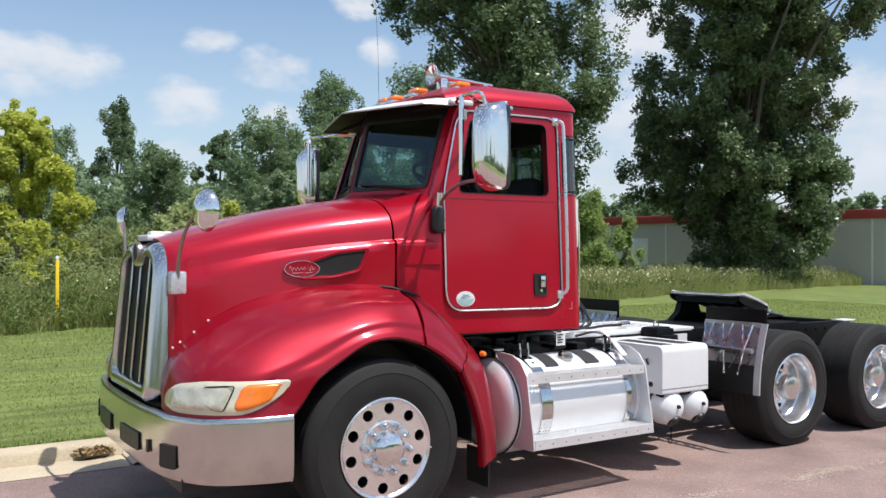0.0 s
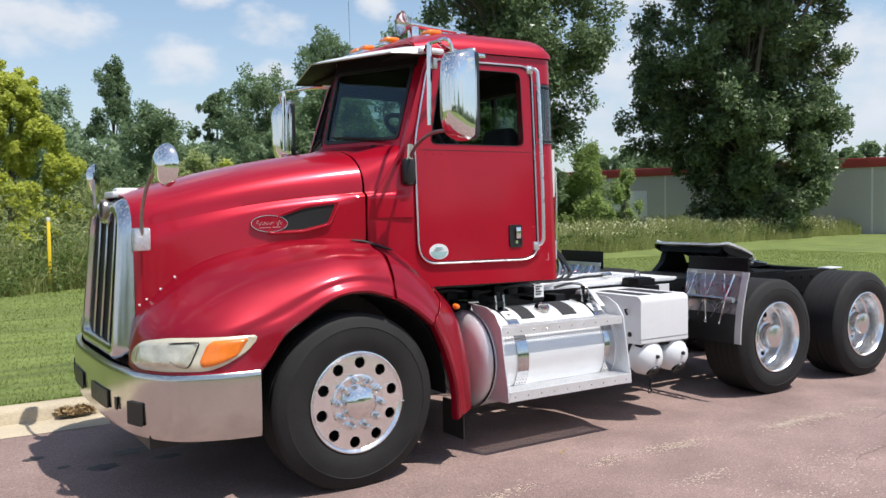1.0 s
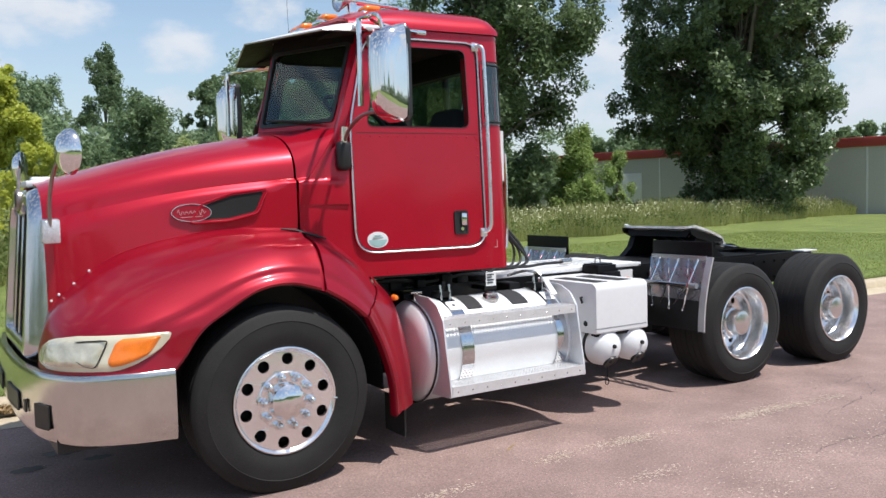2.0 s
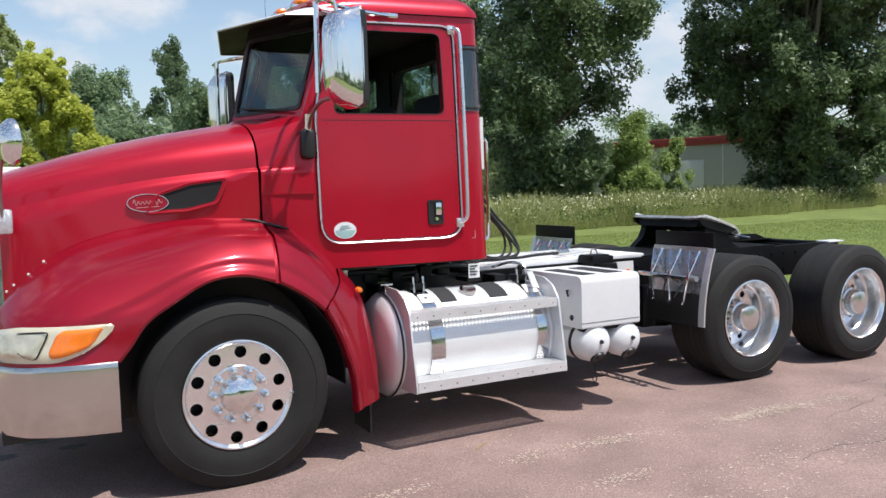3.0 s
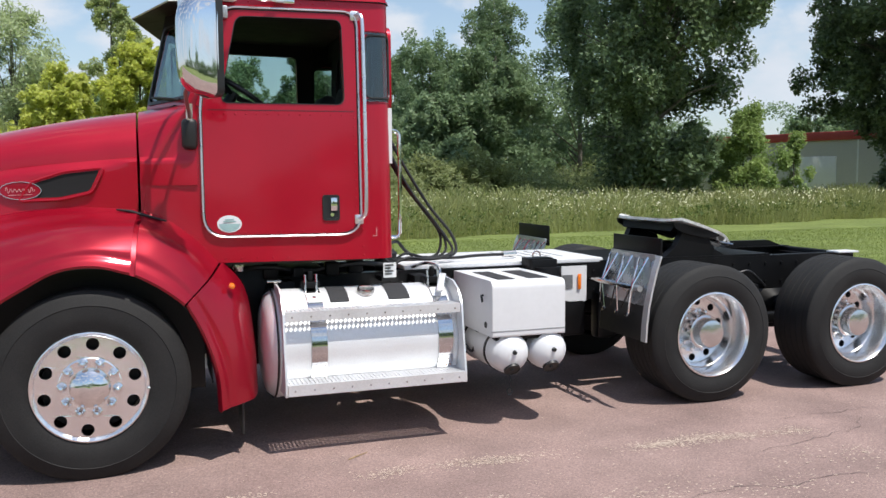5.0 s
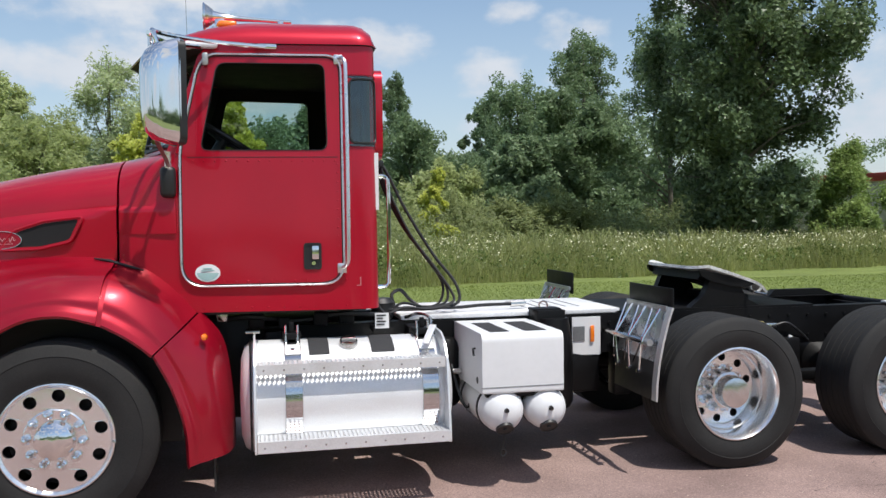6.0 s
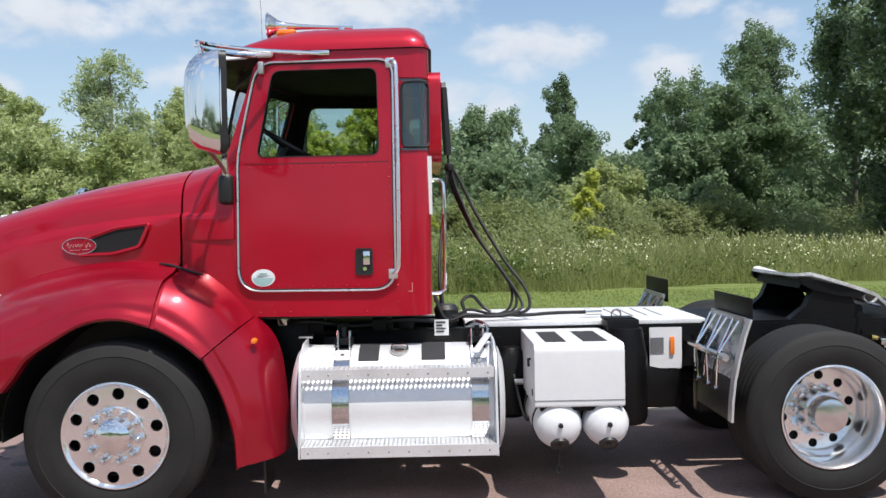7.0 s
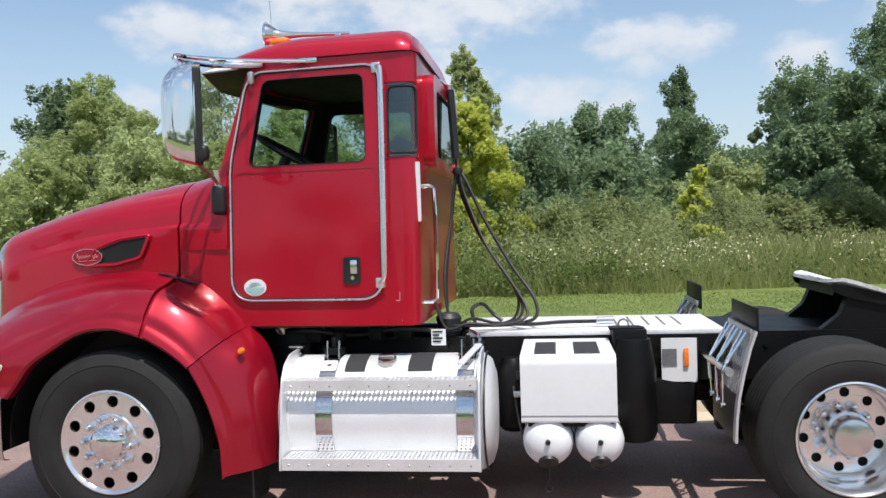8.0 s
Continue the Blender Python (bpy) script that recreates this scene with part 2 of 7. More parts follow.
lcol = ln.new("ShaderNodeVectorMath")
lcol.operation = "SCALE"
ll.new(lbase.inputs["Base Color"].links[0].from_socket, lcol.inputs[0])
ll.new(lrange.outputs["Result"], lcol.inputs["Scale"])
ll.new(lcol.outputs["Vector"], lbase.inputs["Base Color"])
BARK = mat("grey bark", (0.16, 0.14, 0.115), 0.95, 0.0, 0.3, 5, 40, 0.02)
PLASTER = mat("pale metal wall", (0.48, 0.47, 0.46), 0.7, 0.0, 0.06, 0.5, 10)
REDTRIM = mat("red roof trim", (0.38, 0.05, 0.045), 0.6, 0.0, 0.1, 1, 20)
YELLOW = mat("yellow marker plastic", (0.80, 0.55, 0.02), 0.5, 0.0, 0.1, 6, 60)


def leafmat(name, a, b, through_leaf=0.45, rough=0.55):
    m = mat(name, a, rough, 0.0, 0.35, 0.35, 4, tint=b, island=0.9)
    n, l = m.node_tree.nodes, m.node_tree.links
    bs = n["Principled BSDF"]
    tl, ms = n.new("ShaderNodeBsdfTranslucent"), n.new("ShaderNodeMixShader")
    l.new(bs.inputs["Base Color"].links[0].from_socket, tl.inputs["Color"])
    ms.inputs[0].default_value = through_leaf
    l.new(bs.outputs[0], ms.inputs[1])
    l.new(tl.outputs[0], ms.inputs[2])
    l.new(ms.outputs[0], n["Material Output"].inputs["Surface"])
    return m


COTTON = leafmat("cottonwood leaves", (0.062, 0.115, 0.048), (0.270, 0.360, 0.175), 0.40, 0.36)
WOODS = leafmat("wood leaves", (0.175, 0.270, 0.135), (0.320, 0.430, 0.225))
LIME = leafmat("yellow-green leaves", (0.56, 0.64, 0.11), (0.82, 0.84, 0.22), 0.55)
OLIVE = leafmat("olive willow leaves", (0.39, 0.47, 0.180), (0.62, 0.69, 0.33), 0.5)
SALLOW = leafmat("pale willow leaves", (0.42, 0.52, 0.25), (0.66, 0.74, 0.44), 0.5)
BRUSH = leafmat("olive brush leaves", (0.23, 0.285, 0.095), (0.37, 0.42, 0.175), 0.5)
MEADOW = leafmat("tall meadow grass", (0.42, 0.465, 0.165), (0.55, 0.575, 0.25), 0.6)
LIME2 = leafmat("fresh green leaves", (0.27, 0.39, 0.11), (0.46, 0.58, 0.22), 0.5)
POPLAR = leafmat("poplar leaves", (0.140, 0.230, 0.115), (0.260, 0.350, 0.185))
WEEDS = leafmat("green weed leaves", (0.10, 0.165, 0.036), (0.20, 0.27, 0.065))
STRAP = mat("grey steel strap", (0.62, 0.62, 0.63), 0.10, 1.0, 0.15, 8, 80)
LAWNBLADE = leafmat("lawn blades", (0.225, 0.30, 0.062), (0.28, 0.345, 0.085), 0.55)
DRYLEAF = mat("dry brown leaves", (0.26, 0.17, 0.08), 0.9, 0.0, 0.4, 30, 90, tint=(0.42, 0.29, 0.14))
PETAL = mat("white flower heads", (0.70, 0.68, 0.46), 0.8, 0.0, 0.05, 3, 30)


# ---- mesh helpers ----
def finish(bm, sharp=35):
    bm.normal_update()
    for f in bm.faces:
        f.smooth = True
    for e in bm.edges:
        if len(e.link_faces) != 2 or e.calc_face_angle(3.2) > radians(sharp):
            e.smooth = False


def part(name, bm, material, parent, label="", sharp=35):
    finish(bm, sharp)
    me = bpy.data.meshes.new(name)
    bm.to_mesh(me)
    bm.free()
    me.materials.append(material)
    ob = new(name, me)
    ob.parent = parent
    if label:
        tagged(ob, label)
    return ob


def thing(name, bm, material, label, category, kind="", group="", sharp=35):
    return tagged(part(name, bm, material, None, "", sharp), label, category, group, kind)


def empty(name, label, category, group=""):
    return tagged(new(name), label, category, group)


def same(name, ob, parent, m):
    """One more part that shares its mesh."""
    o = new(name, ob.data)
    o.parent = parent
    o.matrix_basis = m
    if ob.get("label"):
        tagged(o, ob["label"])
    return o


def box(bm, lo, hi, bevel=0.0, seg=2, m=None):
    r = bmesh.ops.create_cube(bm, size=1.0)
    vs = r["verts"]
    c = [(a + b) / 2 for a, b in zip(lo, hi)]
    d = [max(1e-4, b - a) for a, b in zip(lo, hi)]
    for v in vs:
        v.co = Vector([v.co[i] * d[i] + c[i] for i in range(3)])
    if bevel:
        es = list({e for v in vs for e in v.link_edges})
        r = bmesh.ops.bevel(bm, geom=es, offset=bevel, segments=seg, profile=0.5, affect="EDGES")
        vs = list({v for f in r["faces"] for v in f.verts} | {v for v in vs if v.is_valid})
    if m is not None:
        for v in vs:
            v.co = m @ v.co
    return bm


def boxes(*items, bevel=0.0):
    bm = bmesh.new()
    for lo, hi in items:
        box(bm, lo, hi, bevel)
    return bm


def grid(rows, bm=None, closed=False, flip=False):
    """A sheet through rows of points."""
    bm = bm or bmesh.new()
    vs = [[bm.verts.new(p) for p in row] for row in rows]
    for a, b in zip(vs, vs[1:]):
        n = len(a)
        for i in range(n if closed else n - 1):
            j = (i + 1) % n
            q = [a[i], a[j], b[j], b[i]]
            q = list(dict.fromkeys(q))
            if len(q) > 2:
                try:
                    bm.faces.new(q[::-1] if flip else q)
                except ValueError:
                    pass
    return bm


def thick(bm, d):
    """Gives a sheet its thickness, inwards of its normals."""
    bm.normal_update()
    bmesh.ops.solidify(bm, geom=bm.faces[:], thickness=d)
    return bm


def lathe(profile, n=48, bm=None, axis="Y", origin=(0, 0, 0), cap=False):
    """Turns (radius, along) pairs round an axis."""
    bm = bm or bmesh.new()
    rings = []
    for r, h in profile:
        ring = []
        for k in range(n):
            a = 2 * math.pi * k / n
            c, s = r * math.cos(a), r * math.sin(a)
            p = {"Y": (c, h, s), "X": (h, c, s), "Z": (c, s, h)}[axis]
            ring.append(bm.verts.new(Vector(p) + Vector(origin)))
        rings.append(ring)
    for a, b in zip(rings, rings[1:]):
        for k in range(n):
            bm.faces.new((a[k], a[(k + 1) % n], b[(k + 1) % n], b[k]))
    if cap:
        bm.faces.new(rings[0][::-1])
        bm.faces.new(rings[-1])
    bmesh.ops.recalc_face_normals(bm, faces=bm.faces[:])
    return bm


def tube(points, r, n=10, bm=None, close=True, smooth=0):
    """A round bar along points."""
    bm = bm or bmesh.new()
    pts = [Vector(p) for p in points]
    for _ in range(smooth):
        q = [pts[0]]
        for a, b in zip(pts, pts[1:]):
            q += [a.lerp(b, 0.25), a.lerp(b, 0.75)]
        pts = q + [pts[-1]]
    rings, up = [], None
    for i, p in enumerate(pts):
        d = (pts[min(i + 1, len(pts) - 1)] - pts[max(i - 1, 0)]).normalized()
        if up is None:
            up = d.orthogonal().normalized()
        up = (up - d * up.dot(d))
        up = up.normalized() if up.length > 1e-6 else d.orthogonal().normalized()
        side = d.cross(up)
        rr = r(i / (len(pts) - 1)) if callable(r) else r
        rings.append([bm.verts.new(p + rr * (math.cos(2 * math.pi * k / n) * up + math.sin(2 * math.pi * k / n) * side)) for k in range(n)])
    for a, b in zip(rings, rings[1:]):
        for k in range(n):
            bm.faces.new((a[k], a[(k + 1) % n], b[(k + 1) % n], b[k]))
    if close:
        bm.faces.new(rings[0][::-1])
        bm.faces.new(rings[-1])
    return bm


def rounded(outline, radius, seg=5):
    """An outline in two dimensions with its corners rounded; radius: one number or one for each corner."""
    n, out = len(outline), []
    for i in range(n):
        p, a, b = (Vector(outline[j % n]) for j in (i, i - 1, i + 1))
        r = radius[i] if isinstance(radius, (list, tuple)) else radius
        u, v = (a - p), (b - p)
        k = min(r, u.length * 0.49, v.length * 0.49)
        if k < 1e-4:
            out.append((p.x, p.y))
            continue
        s, e = p + u.normalized() * k, p + v.normalized() * k
        for j in range(seg + 1):
            f = j / seg
            q = s * (1 - f) ** 2 + p * 2 * f * (1 - f) + e * f ** 2
            out.append((q.x, q.y))
    return out


def panel(outer, holes, place, depth, bm=None):
    """A plate with holes from outlines in two dimensions; place(u, v, d) puts a point at depth d into space."""
    from mathutils import geometry
    bm = bm or bmesh.new()
    loops = [outer, *holes]
    tri = geometry.tessellate_polygon([[Vector((u, v, 0)) for u, v in lp] for lp in loops])
    flat = [p for lp in loops for p in lp]
    front = [bm.verts.new(place(u, v, 0.0)) for u, v in flat]
    back = [bm.verts.new(place(u, v, depth)) for u, v in flat]
    for a, b, c in tri:
        bm.faces.new((front[a], front[b], front[c]))
        bm.faces.new((back[c], back[b], back[a]))
    k = 0
    for lp in loops:
        n = len(lp)
        for i in range(n):
            j = (i + 1) % n
            bm.faces.new((front[k + i], front[k + j], back[k + j], back[k + i]))
        k += n
    bmesh.ops.recalc_face_normals(bm, faces=bm.faces[:])
    return bm


def fine(outline, step):
    """An outline cut into short steps, so that it can follow a curved skin."""
    res = []
    for p, q in zip(outline, outline[1:] + outline[:1]):
        n = max(1, int((Vector(p) - Vector(q)).length / step))
        res += [(mixin(p[0], q[0], k / n), mixin(p[1], q[1], k / n)) for k in range(n)]
    return res


def mirrored(bm):
    """The same mesh on the other side of the truck."""
    b2 = bm.copy()
    for v in b2.verts:
        v.co.y = -v.co.y
    bmesh.ops.reverse_faces(b2, faces=b2.faces[:])
    return b2


def both(name, bm, material, parent, label="", sharp=35):
    b2 = mirrored(bm)
    a = part(name, bm, material, parent, label, sharp)
    b = part(name, b2, material, parent, label, sharp)
    return a, b


def circle(cx, cy, r, n=20):
    return [(cx + r * math.cos(2 * math.pi * k / n), cy + r * math.sin(2 * math.pi * k / n)) for k in range(n)]


def spline(points, n):
    """A smooth line through points, n steps for each stretch."""
    p = [Vector(q) for q in points]
    p = [p[0] * 2 - p[1], *p, p[-1] * 2 - p[-2]]
    out = []
    for i in range(1, len(p) - 2):
        a, b, c, d = p[i - 1:i + 3]
        for k in range(n):
            t = k / n
            out.append(0.5 * ((2 * b) + (c - a) * t + (2 * a - 5 * b + 4 * c - d) * t * t + (3 * b - a - 3 * c + d) * t ** 3))
    return out + [p[-2]]


def ease(a, b, x):
    t = max(0.0, min(1.0, (x - a) / (b - a)))
    return t * t * (3 - 2 * t)


def mixin(a, b, t):
    return a + (b - a) * t


# ---- ground ----
KERB_Y = 1.80


def gz(x):
    """The road's level: it falls a little towards the truck's nose."""
    return -0.032 * (1 - ease(-0.4, 1.3, x))


STATIONS_X = (-900, -400, -60, -12, -1, 0, 0.4, 0.8, 1.2, 1.6, 2.0, 2.5, 12, 30, 60, 600, 900)
bm = grid([[(x, y, gz(x)) for x in STATIONS_X] for y in (-10.5, -8, KERB_Y + 0.02)])
road = thing("road", bm, ASPHALT, "reddish worn asphalt road with light scars", "road", "structure")
prof = [(KERB_Y - 0.42, 0.004), (KERB_Y - 0.02, 0.012), (KERB_Y, 0.09), (KERB_Y + 0.012, 0.115), (KERB_Y + 0.04, 0.13), (KERB_Y + 0.16, 0.135), (KERB_Y + 0.18, 0.11)]
kerb = thing("kerb", grid([[(x, y, z + gz(x) - 0.006) for y, z in prof] for x in STATIONS_X[2:-2]], flip=True), CONCRETE, "tan concrete kerb and gutter beside the lawn", "kerb", "structure", sharp=50)
bm = grid([[(x, y, z) for y, z in prof] for x in (0.004, 0.02, 1.5, 2.98, 2.996)], flip=True)
for v in bm.verts:
    if v.co.x < 0.01 or v.co.x > 2.99:
        v.co.z -= 0.012
finish(bm, 50)
KERB_ME = bpy.data.meshes.new("kerb_section")
bm.to_mesh(KERB_ME)
bm.free()
KERB_ME.materials.append(CONCRETE)
for k in range(-6, 16):
    sec = new("kerb_section", KERB_ME)
    sec.parent = kerb
    sec.matrix_basis = Matrix.Translation((3 * k - 0.9, 0, gz(3 * k + 0.6)))
bm = grid([[(x, y, 0.115 + gz(x)) for x in STATIONS_X] for y in (KERB_Y + 0.17, 8, 30, 1500)], flip=False)
bm2 = grid([[(x, y, 0.07) for x in (-900, -60, 60, 900)] for y in (-900, -60, -10.4)])
far_ground = thing("ground", bm2, LAWN, "green lawn across the road", "lawn", "structure")
ground = thing("ground", bm, LAWN, "mown green lawn beyond the kerb", "lawn", "structure")

# ---- the truck: hood, fenders, bumper, grille ----
truck = empty("truck", "red day cab semi truck with chrome grille, parked on the road", "truck")


def hood_section(f):
    """Half of the hood's outline, from the crown to the lower edge; f from the nose (0) to the cowl (1)."""
    x = mixin(-1.12, 0.262, f)
    top = mixin(1.745, 2.050, f) + 0.033 * math.sin(math.pi * f)
    low = mixin(0.78, 1.34, ease(0.0, 0.6, f))
    half = mixin(0.50, 0.775, f ** 0.6)
    shoulder = top - mixin(0.20, 0.30, f)
    pts = []
    for i in range(15):
        a = math.pi / 2 * i / 14
        pts.append((x, -half * 0.955 * math.sin(a) ** (2 / 3.0), shoulder + (top - shoulder) * math.cos(a) ** (2 / 2.6)))
    for i in range(1, 19):
        t = (i / 18) ** 1.6
        z = mixin(shoulder, low, t)
        out = 0.955 + 0.045 * mixin(ease(-0.02, 0.13, t), 1.0, ease(0.86, 0.97, f) * ease(0.0, 0.05, t))
        pts.append((x, -half * out - 0.05 * t * ease(1.0, 0.3, f), z))
    return pts


rows = []
for i in range(41):
    h = hood_section(i / 40)
    rows.append([(x, -y, z) for x, y, z in h[::-1]] + h[1:])
hood = part("hood", thick(grid(rows, flip=True), 0.012), RED, truck, "red hood rising towards the windscreen")

# the front fender: stations from the bumper, over the wheel, to the seam; each runs from the hood's side to the lip
STATIONS = [
    ((-1.17, -0.56, 0.77), (-1.215, -0.74, 0.77), (-1.14, -1.02, 0.77), (-0.93, -1.19, 0.77), (-0.635, -1.235, 0.77)),
    ((-1.15, -0.56, 0.92), (-1.20, -0.74, 0.89), (-1.12, -1.02, 0.87), (-0.90, -1.18, 0.86), (-0.575, -1.23, 0.84)),
    ((-1.085, -0.60, 1.10), (-1.115, -0.79, 1.055), (-1.035, -1.02, 1.015), (-0.81, -1.18, 0.98), (-0.485, -1.23, 0.957)),
    ((-0.80, -0.68, 1.325), (-0.79, -0.81, 1.265), (-0.72, -1.03, 1.18), (-0.55, -1.18, 1.08), (-0.35, -1.23, 1.045)),
    ((-0.42, -0.745, 1.432), (-0.39, -0.85, 1.368), (-0.33, -1.04, 1.308), (-0.24, -1.18, 1.212), (-0.16, -1.23, 1.145)),
    ((-0.10, -0.765, 1.462), (-0.08, -0.87, 1.410), (-0.05, -1.05, 1.362), (0.0, -1.18, 1.255), (0.03, -1.23, 1.165)),
    ((0.262, -0.775, 1.455), (0.25, -0.88, 1.404), (0.235, -1.06, 1.358), (0.22, -1.18, 1.230), (0.21, -1.23, 1.12)),
]


def loft(stations, along=6, across=5, inner=0.0):
    lines = [spline(st, across) for st in stations]
    cols = [spline([ln[k] for ln in lines], along) for k in range(len(lines[0]))]
    return [[cols[k][i] for k in range(len(cols))] for i in range(len(cols[0]))]


def fender(stations, tuck=0.0):
    """A fender's skin; tuck sinks its inner edge into the hood's side."""
    rows = loft(stations, 8, 8)
    for r in rows:
        n = len(r) - 1
        for k, q in enumerate(r):
            f = k / n
            q.y += 0.013 * math.exp(-((f - 0.84) / 0.055) ** 2)
            q.z += 0.010 * math.exp(-((f - 0.20) / 0.09) ** 2) * (1 if tuck else 0)
        if tuck:
            r.insert(0, r[0] + Vector((0, tuck, 0.010)))
        # the lip turns in over the tyre
        e = r[-1]
        r.append(Vector((e.x * 0.985, e.y + 0.012, e.z - 0.014)))
        r.append(Vector((e.x * 0.97, e.y + 0.06, e.z - 0.012)))
    return thick(grid(rows), 0.01)


both("front_fender", fender(STATIONS, 0.05), SHADED_RED, truck, "swept red front fender over the steer wheel")
REAR = [
    ((0.288, -0.78, 1.452), (0.279, -0.88, 1.401), (0.263, -1.06, 1.353), (0.247, -1.18, 1.226), (0.237, -1.23, 1.111)),
    *[[(r * math.cos(radians(a)), y, 0.5 + r * math.sin(radians(a))) for r, y in zip(rr, (-0.80, -0.905, -1.07, -1.18, -1.23))]
      for a, rr in ((65.0, (0.985, 0.936, 0.885, 0.760, 0.652)), (57.0, (0.975, 0.928, 0.872, 0.752, 0.650)), (49.0, (0.967, 0.922, 0.858, 0.745, 0.652)), (41.3, (0.960, 0.918, 0.846, 0.738, 0.658)))],
]
both("fender_extension", fender(REAR), SHADED_RED, truck, "red fender extension behind the wheel arch")
# the red flange that shows at the bottom of the seam
ends = list(zip(spline(STATIONS[-1], 6), spline(REAR[0], 6)))
sunk = Vector((0.0, 0.018, -0.016))
both("seam_flange", thick(grid([[a.lerp(b, t) + sunk for a, b in ends] for t in (-0.6, 0.0, 0.5, 1.0, 1.6)]), 0.003), SHADED_RED, truck, "red flange under the fender seam")
LOWER = [
    ((0.733, -0.825, 1.133), (0.702, -0.93, 1.106), (0.648, -1.077, 1.058), (0.566, -1.186, 0.987), (0.506, -1.236, 0.933)),
    ((0.86, -0.84, 0.95), (0.82, -0.96, 0.95), (0.76, -1.09, 0.90), (0.66, -1.18, 0.80), (0.60, -1.23, 0.74)),
    ((0.91, -0.85, 0.62), (0.89, -0.98, 0.62), (0.84, -1.10, 0.60), (0.74, -1.18, 0.55), (0.665, -1.23, 0.52)),
    ((0.92, -0.86, 0.33), (0.90, -0.99, 0.33), (0.86, -1.10, 0.33), (0.76, -1.18, 0.32), (0.68, -1.23, 0.31)),
]
both("fender_skirt", fender(LOWER), SHADED_RED, truck, "red lower fender skirt hanging behind the steer wheel")
bm = boxes(((0.80, -1.09, 0.12), (0.812, -0.84, 0.36)))
both("mud_flap", bm, DARK, truck, "black rubber mud flap under the fender skirt")

# wheel arch liners close the space over the steer wheels
rows = []
for i in range(21):
    a = radians(-4 + 188 * i / 20)
    c, s = math.cos(a), math.sin(a)
    rows.append([(-0.02 + 0.66 * c, y, 0.50 + 0.645 * s) for y in (-1.13, -0.62)])
both("arch_liner", thick(grid(rows), 0.006), DARK, truck, "dark wheel arch liner")


both("splash_shield", boxes(((-0.66, -0.66, 0.32), (0.62, -0.645, 1.10)), ((-1.18, -1.0, 0.36), (-0.90, 0.0, 0.74))), DARK, truck, "dark shield inside the wheel arch")


def bumper_line(t):
    """The bumper's plan, from the middle (0) to its rear end (1)."""
    return spline([(-1.30, 0, 0), (-1.295, -0.35, 0), (-1.27, -0.65, 0), (-1.215, -0.92, 0), (-1.08, -1.13, 0), (-0.86, -1.225, 0), (-0.64, -1.25, 0)], 6)[t]


rows = []
for z, d in ((0.765, 0.035), (0.765, 0.006), (0.758, 0.0), (0.74, -0.002), (0.70, -0.0025), (0.58, -0.004), (0.46, -0.001), (0.425, 0.010), (0.415, 0.05)):
    row = []
    for t in range(37):
        p, k = bumper_line(t), t / 36
        zz = z + (0.0 if z > 0.6 else 0.02 * (1 - k) - 0.015 * k)
        q = p.copy()
        q.x += d * (1 - ease(0.5, 1, k))
        q.y += d * ease(0.3, 1, k)
        row.append((q.x, q.y, zz))
    rows.append([(x, -y, z2) for x, y, z2 in row[::-1]] + row[1:])
bumper = part("bumper", thick(grid(rows), 0.006), DULLCHROME, truck, "wrap-around polished steel bumper with faint scuffs")
PLAN = [bumper_line(t) for t in range(37)]


def at_bumper(out):
    def place(u, v, d):
        for p, q in zip(PLAN, PLAN[1:]):
            if q.y <= -abs(u) <= p.y:
                w = (p.y + abs(u)) / max(1e-6, p.y - q.y)
                way = (q - p).normalized()
                return Vector((mixin(p.x, q.x, w) + way.y * (out - d), math.copysign(abs(u) + way.x * (out - d), u), v))
        return Vector((PLAN[-1].x, u, v))
    return place


for sgn in (1, -1):
    y = -0.905 * sgn
    part("bumper_opening", panel(fine(rounded([(y - 0.066, 0.485), (y + 0.066, 0.485), (y + 0.066, 0.612), (y - 0.066, 0.612)], 0.012), 0.02), [], at_bumper(0.0215), 0.008), DARK, bumper, "square dark opening")
    y = -0.68 * sgn
    part("bumper_slot", panel(fine(rounded([(y - 0.018, 0.535), (y + 0.018, 0.535), (y + 0.018, 0.605), (y - 0.018, 0.605)], 0.008), 0.02), [], at_bumper(0.0215), 0.008), DARK, bumper, "narrow dark slot")
for y0, y1 in ((-0.54, -0.14), (0.14, 0.54)):
    part("bumper_slit", panel(fine(rounded([(y0, 0.515), (y1, 0.515), (y1, 0.618), (y0, 0.618)], 0.015), 0.03), [], at_bumper(0.0215), 0.008), DARK, bumper, "long dark opening beside the bumper's middle")

# grille: a chrome surround that turns back to the hood, dark mesh and upright bars
surround = rounded([(-0.535, 0.742), (0.535, 0.742), (0.475, 1.745), (-0.475, 1.745)], [0.05, 0.05, 0.20, 0.20], 8)
opening = rounded([(-0.445, 0.862), (0.445, 0.862), (0.41, 1.60), (0.19, 1.655), (0.10, 1.575), (-0.10, 1.575), (-0.19, 1.655), (-0.41, 1.60)], [0.04, 0.04, 0.08, 0.08, 0.07, 0.07, 0.08, 0.08], 5)


def resample(loop, n):
    """The loop as n points that lie at even angles round its middle."""
    cx, cz = 0.0, 1.28
    res = []
    for k in range(n):
        a = 2 * math.pi * k / n
        dx, dz = math.cos(a) * 0.55, math.sin(a)
        best = None
        for p, q in zip(loop, loop[1:] + loop[:1]):
            ex, ez = q[0] - p[0], q[1] - p[1]
            det = dx * -ez + ex * dz
            if abs(det) < 1e-9:
                continue
            t = ((p[0] - cx) * -ez + ex * (p[1] - cz)) / det
            w = (dx * (p[1] - cz) - dz * (p[0] - cx)) / det
            if t > 0 and -1e-6 <= w <= 1 + 1e-6 and (best is None or t > best):
                best = t
        res.append((cx + dx * best, cz + dz * best))
    return res


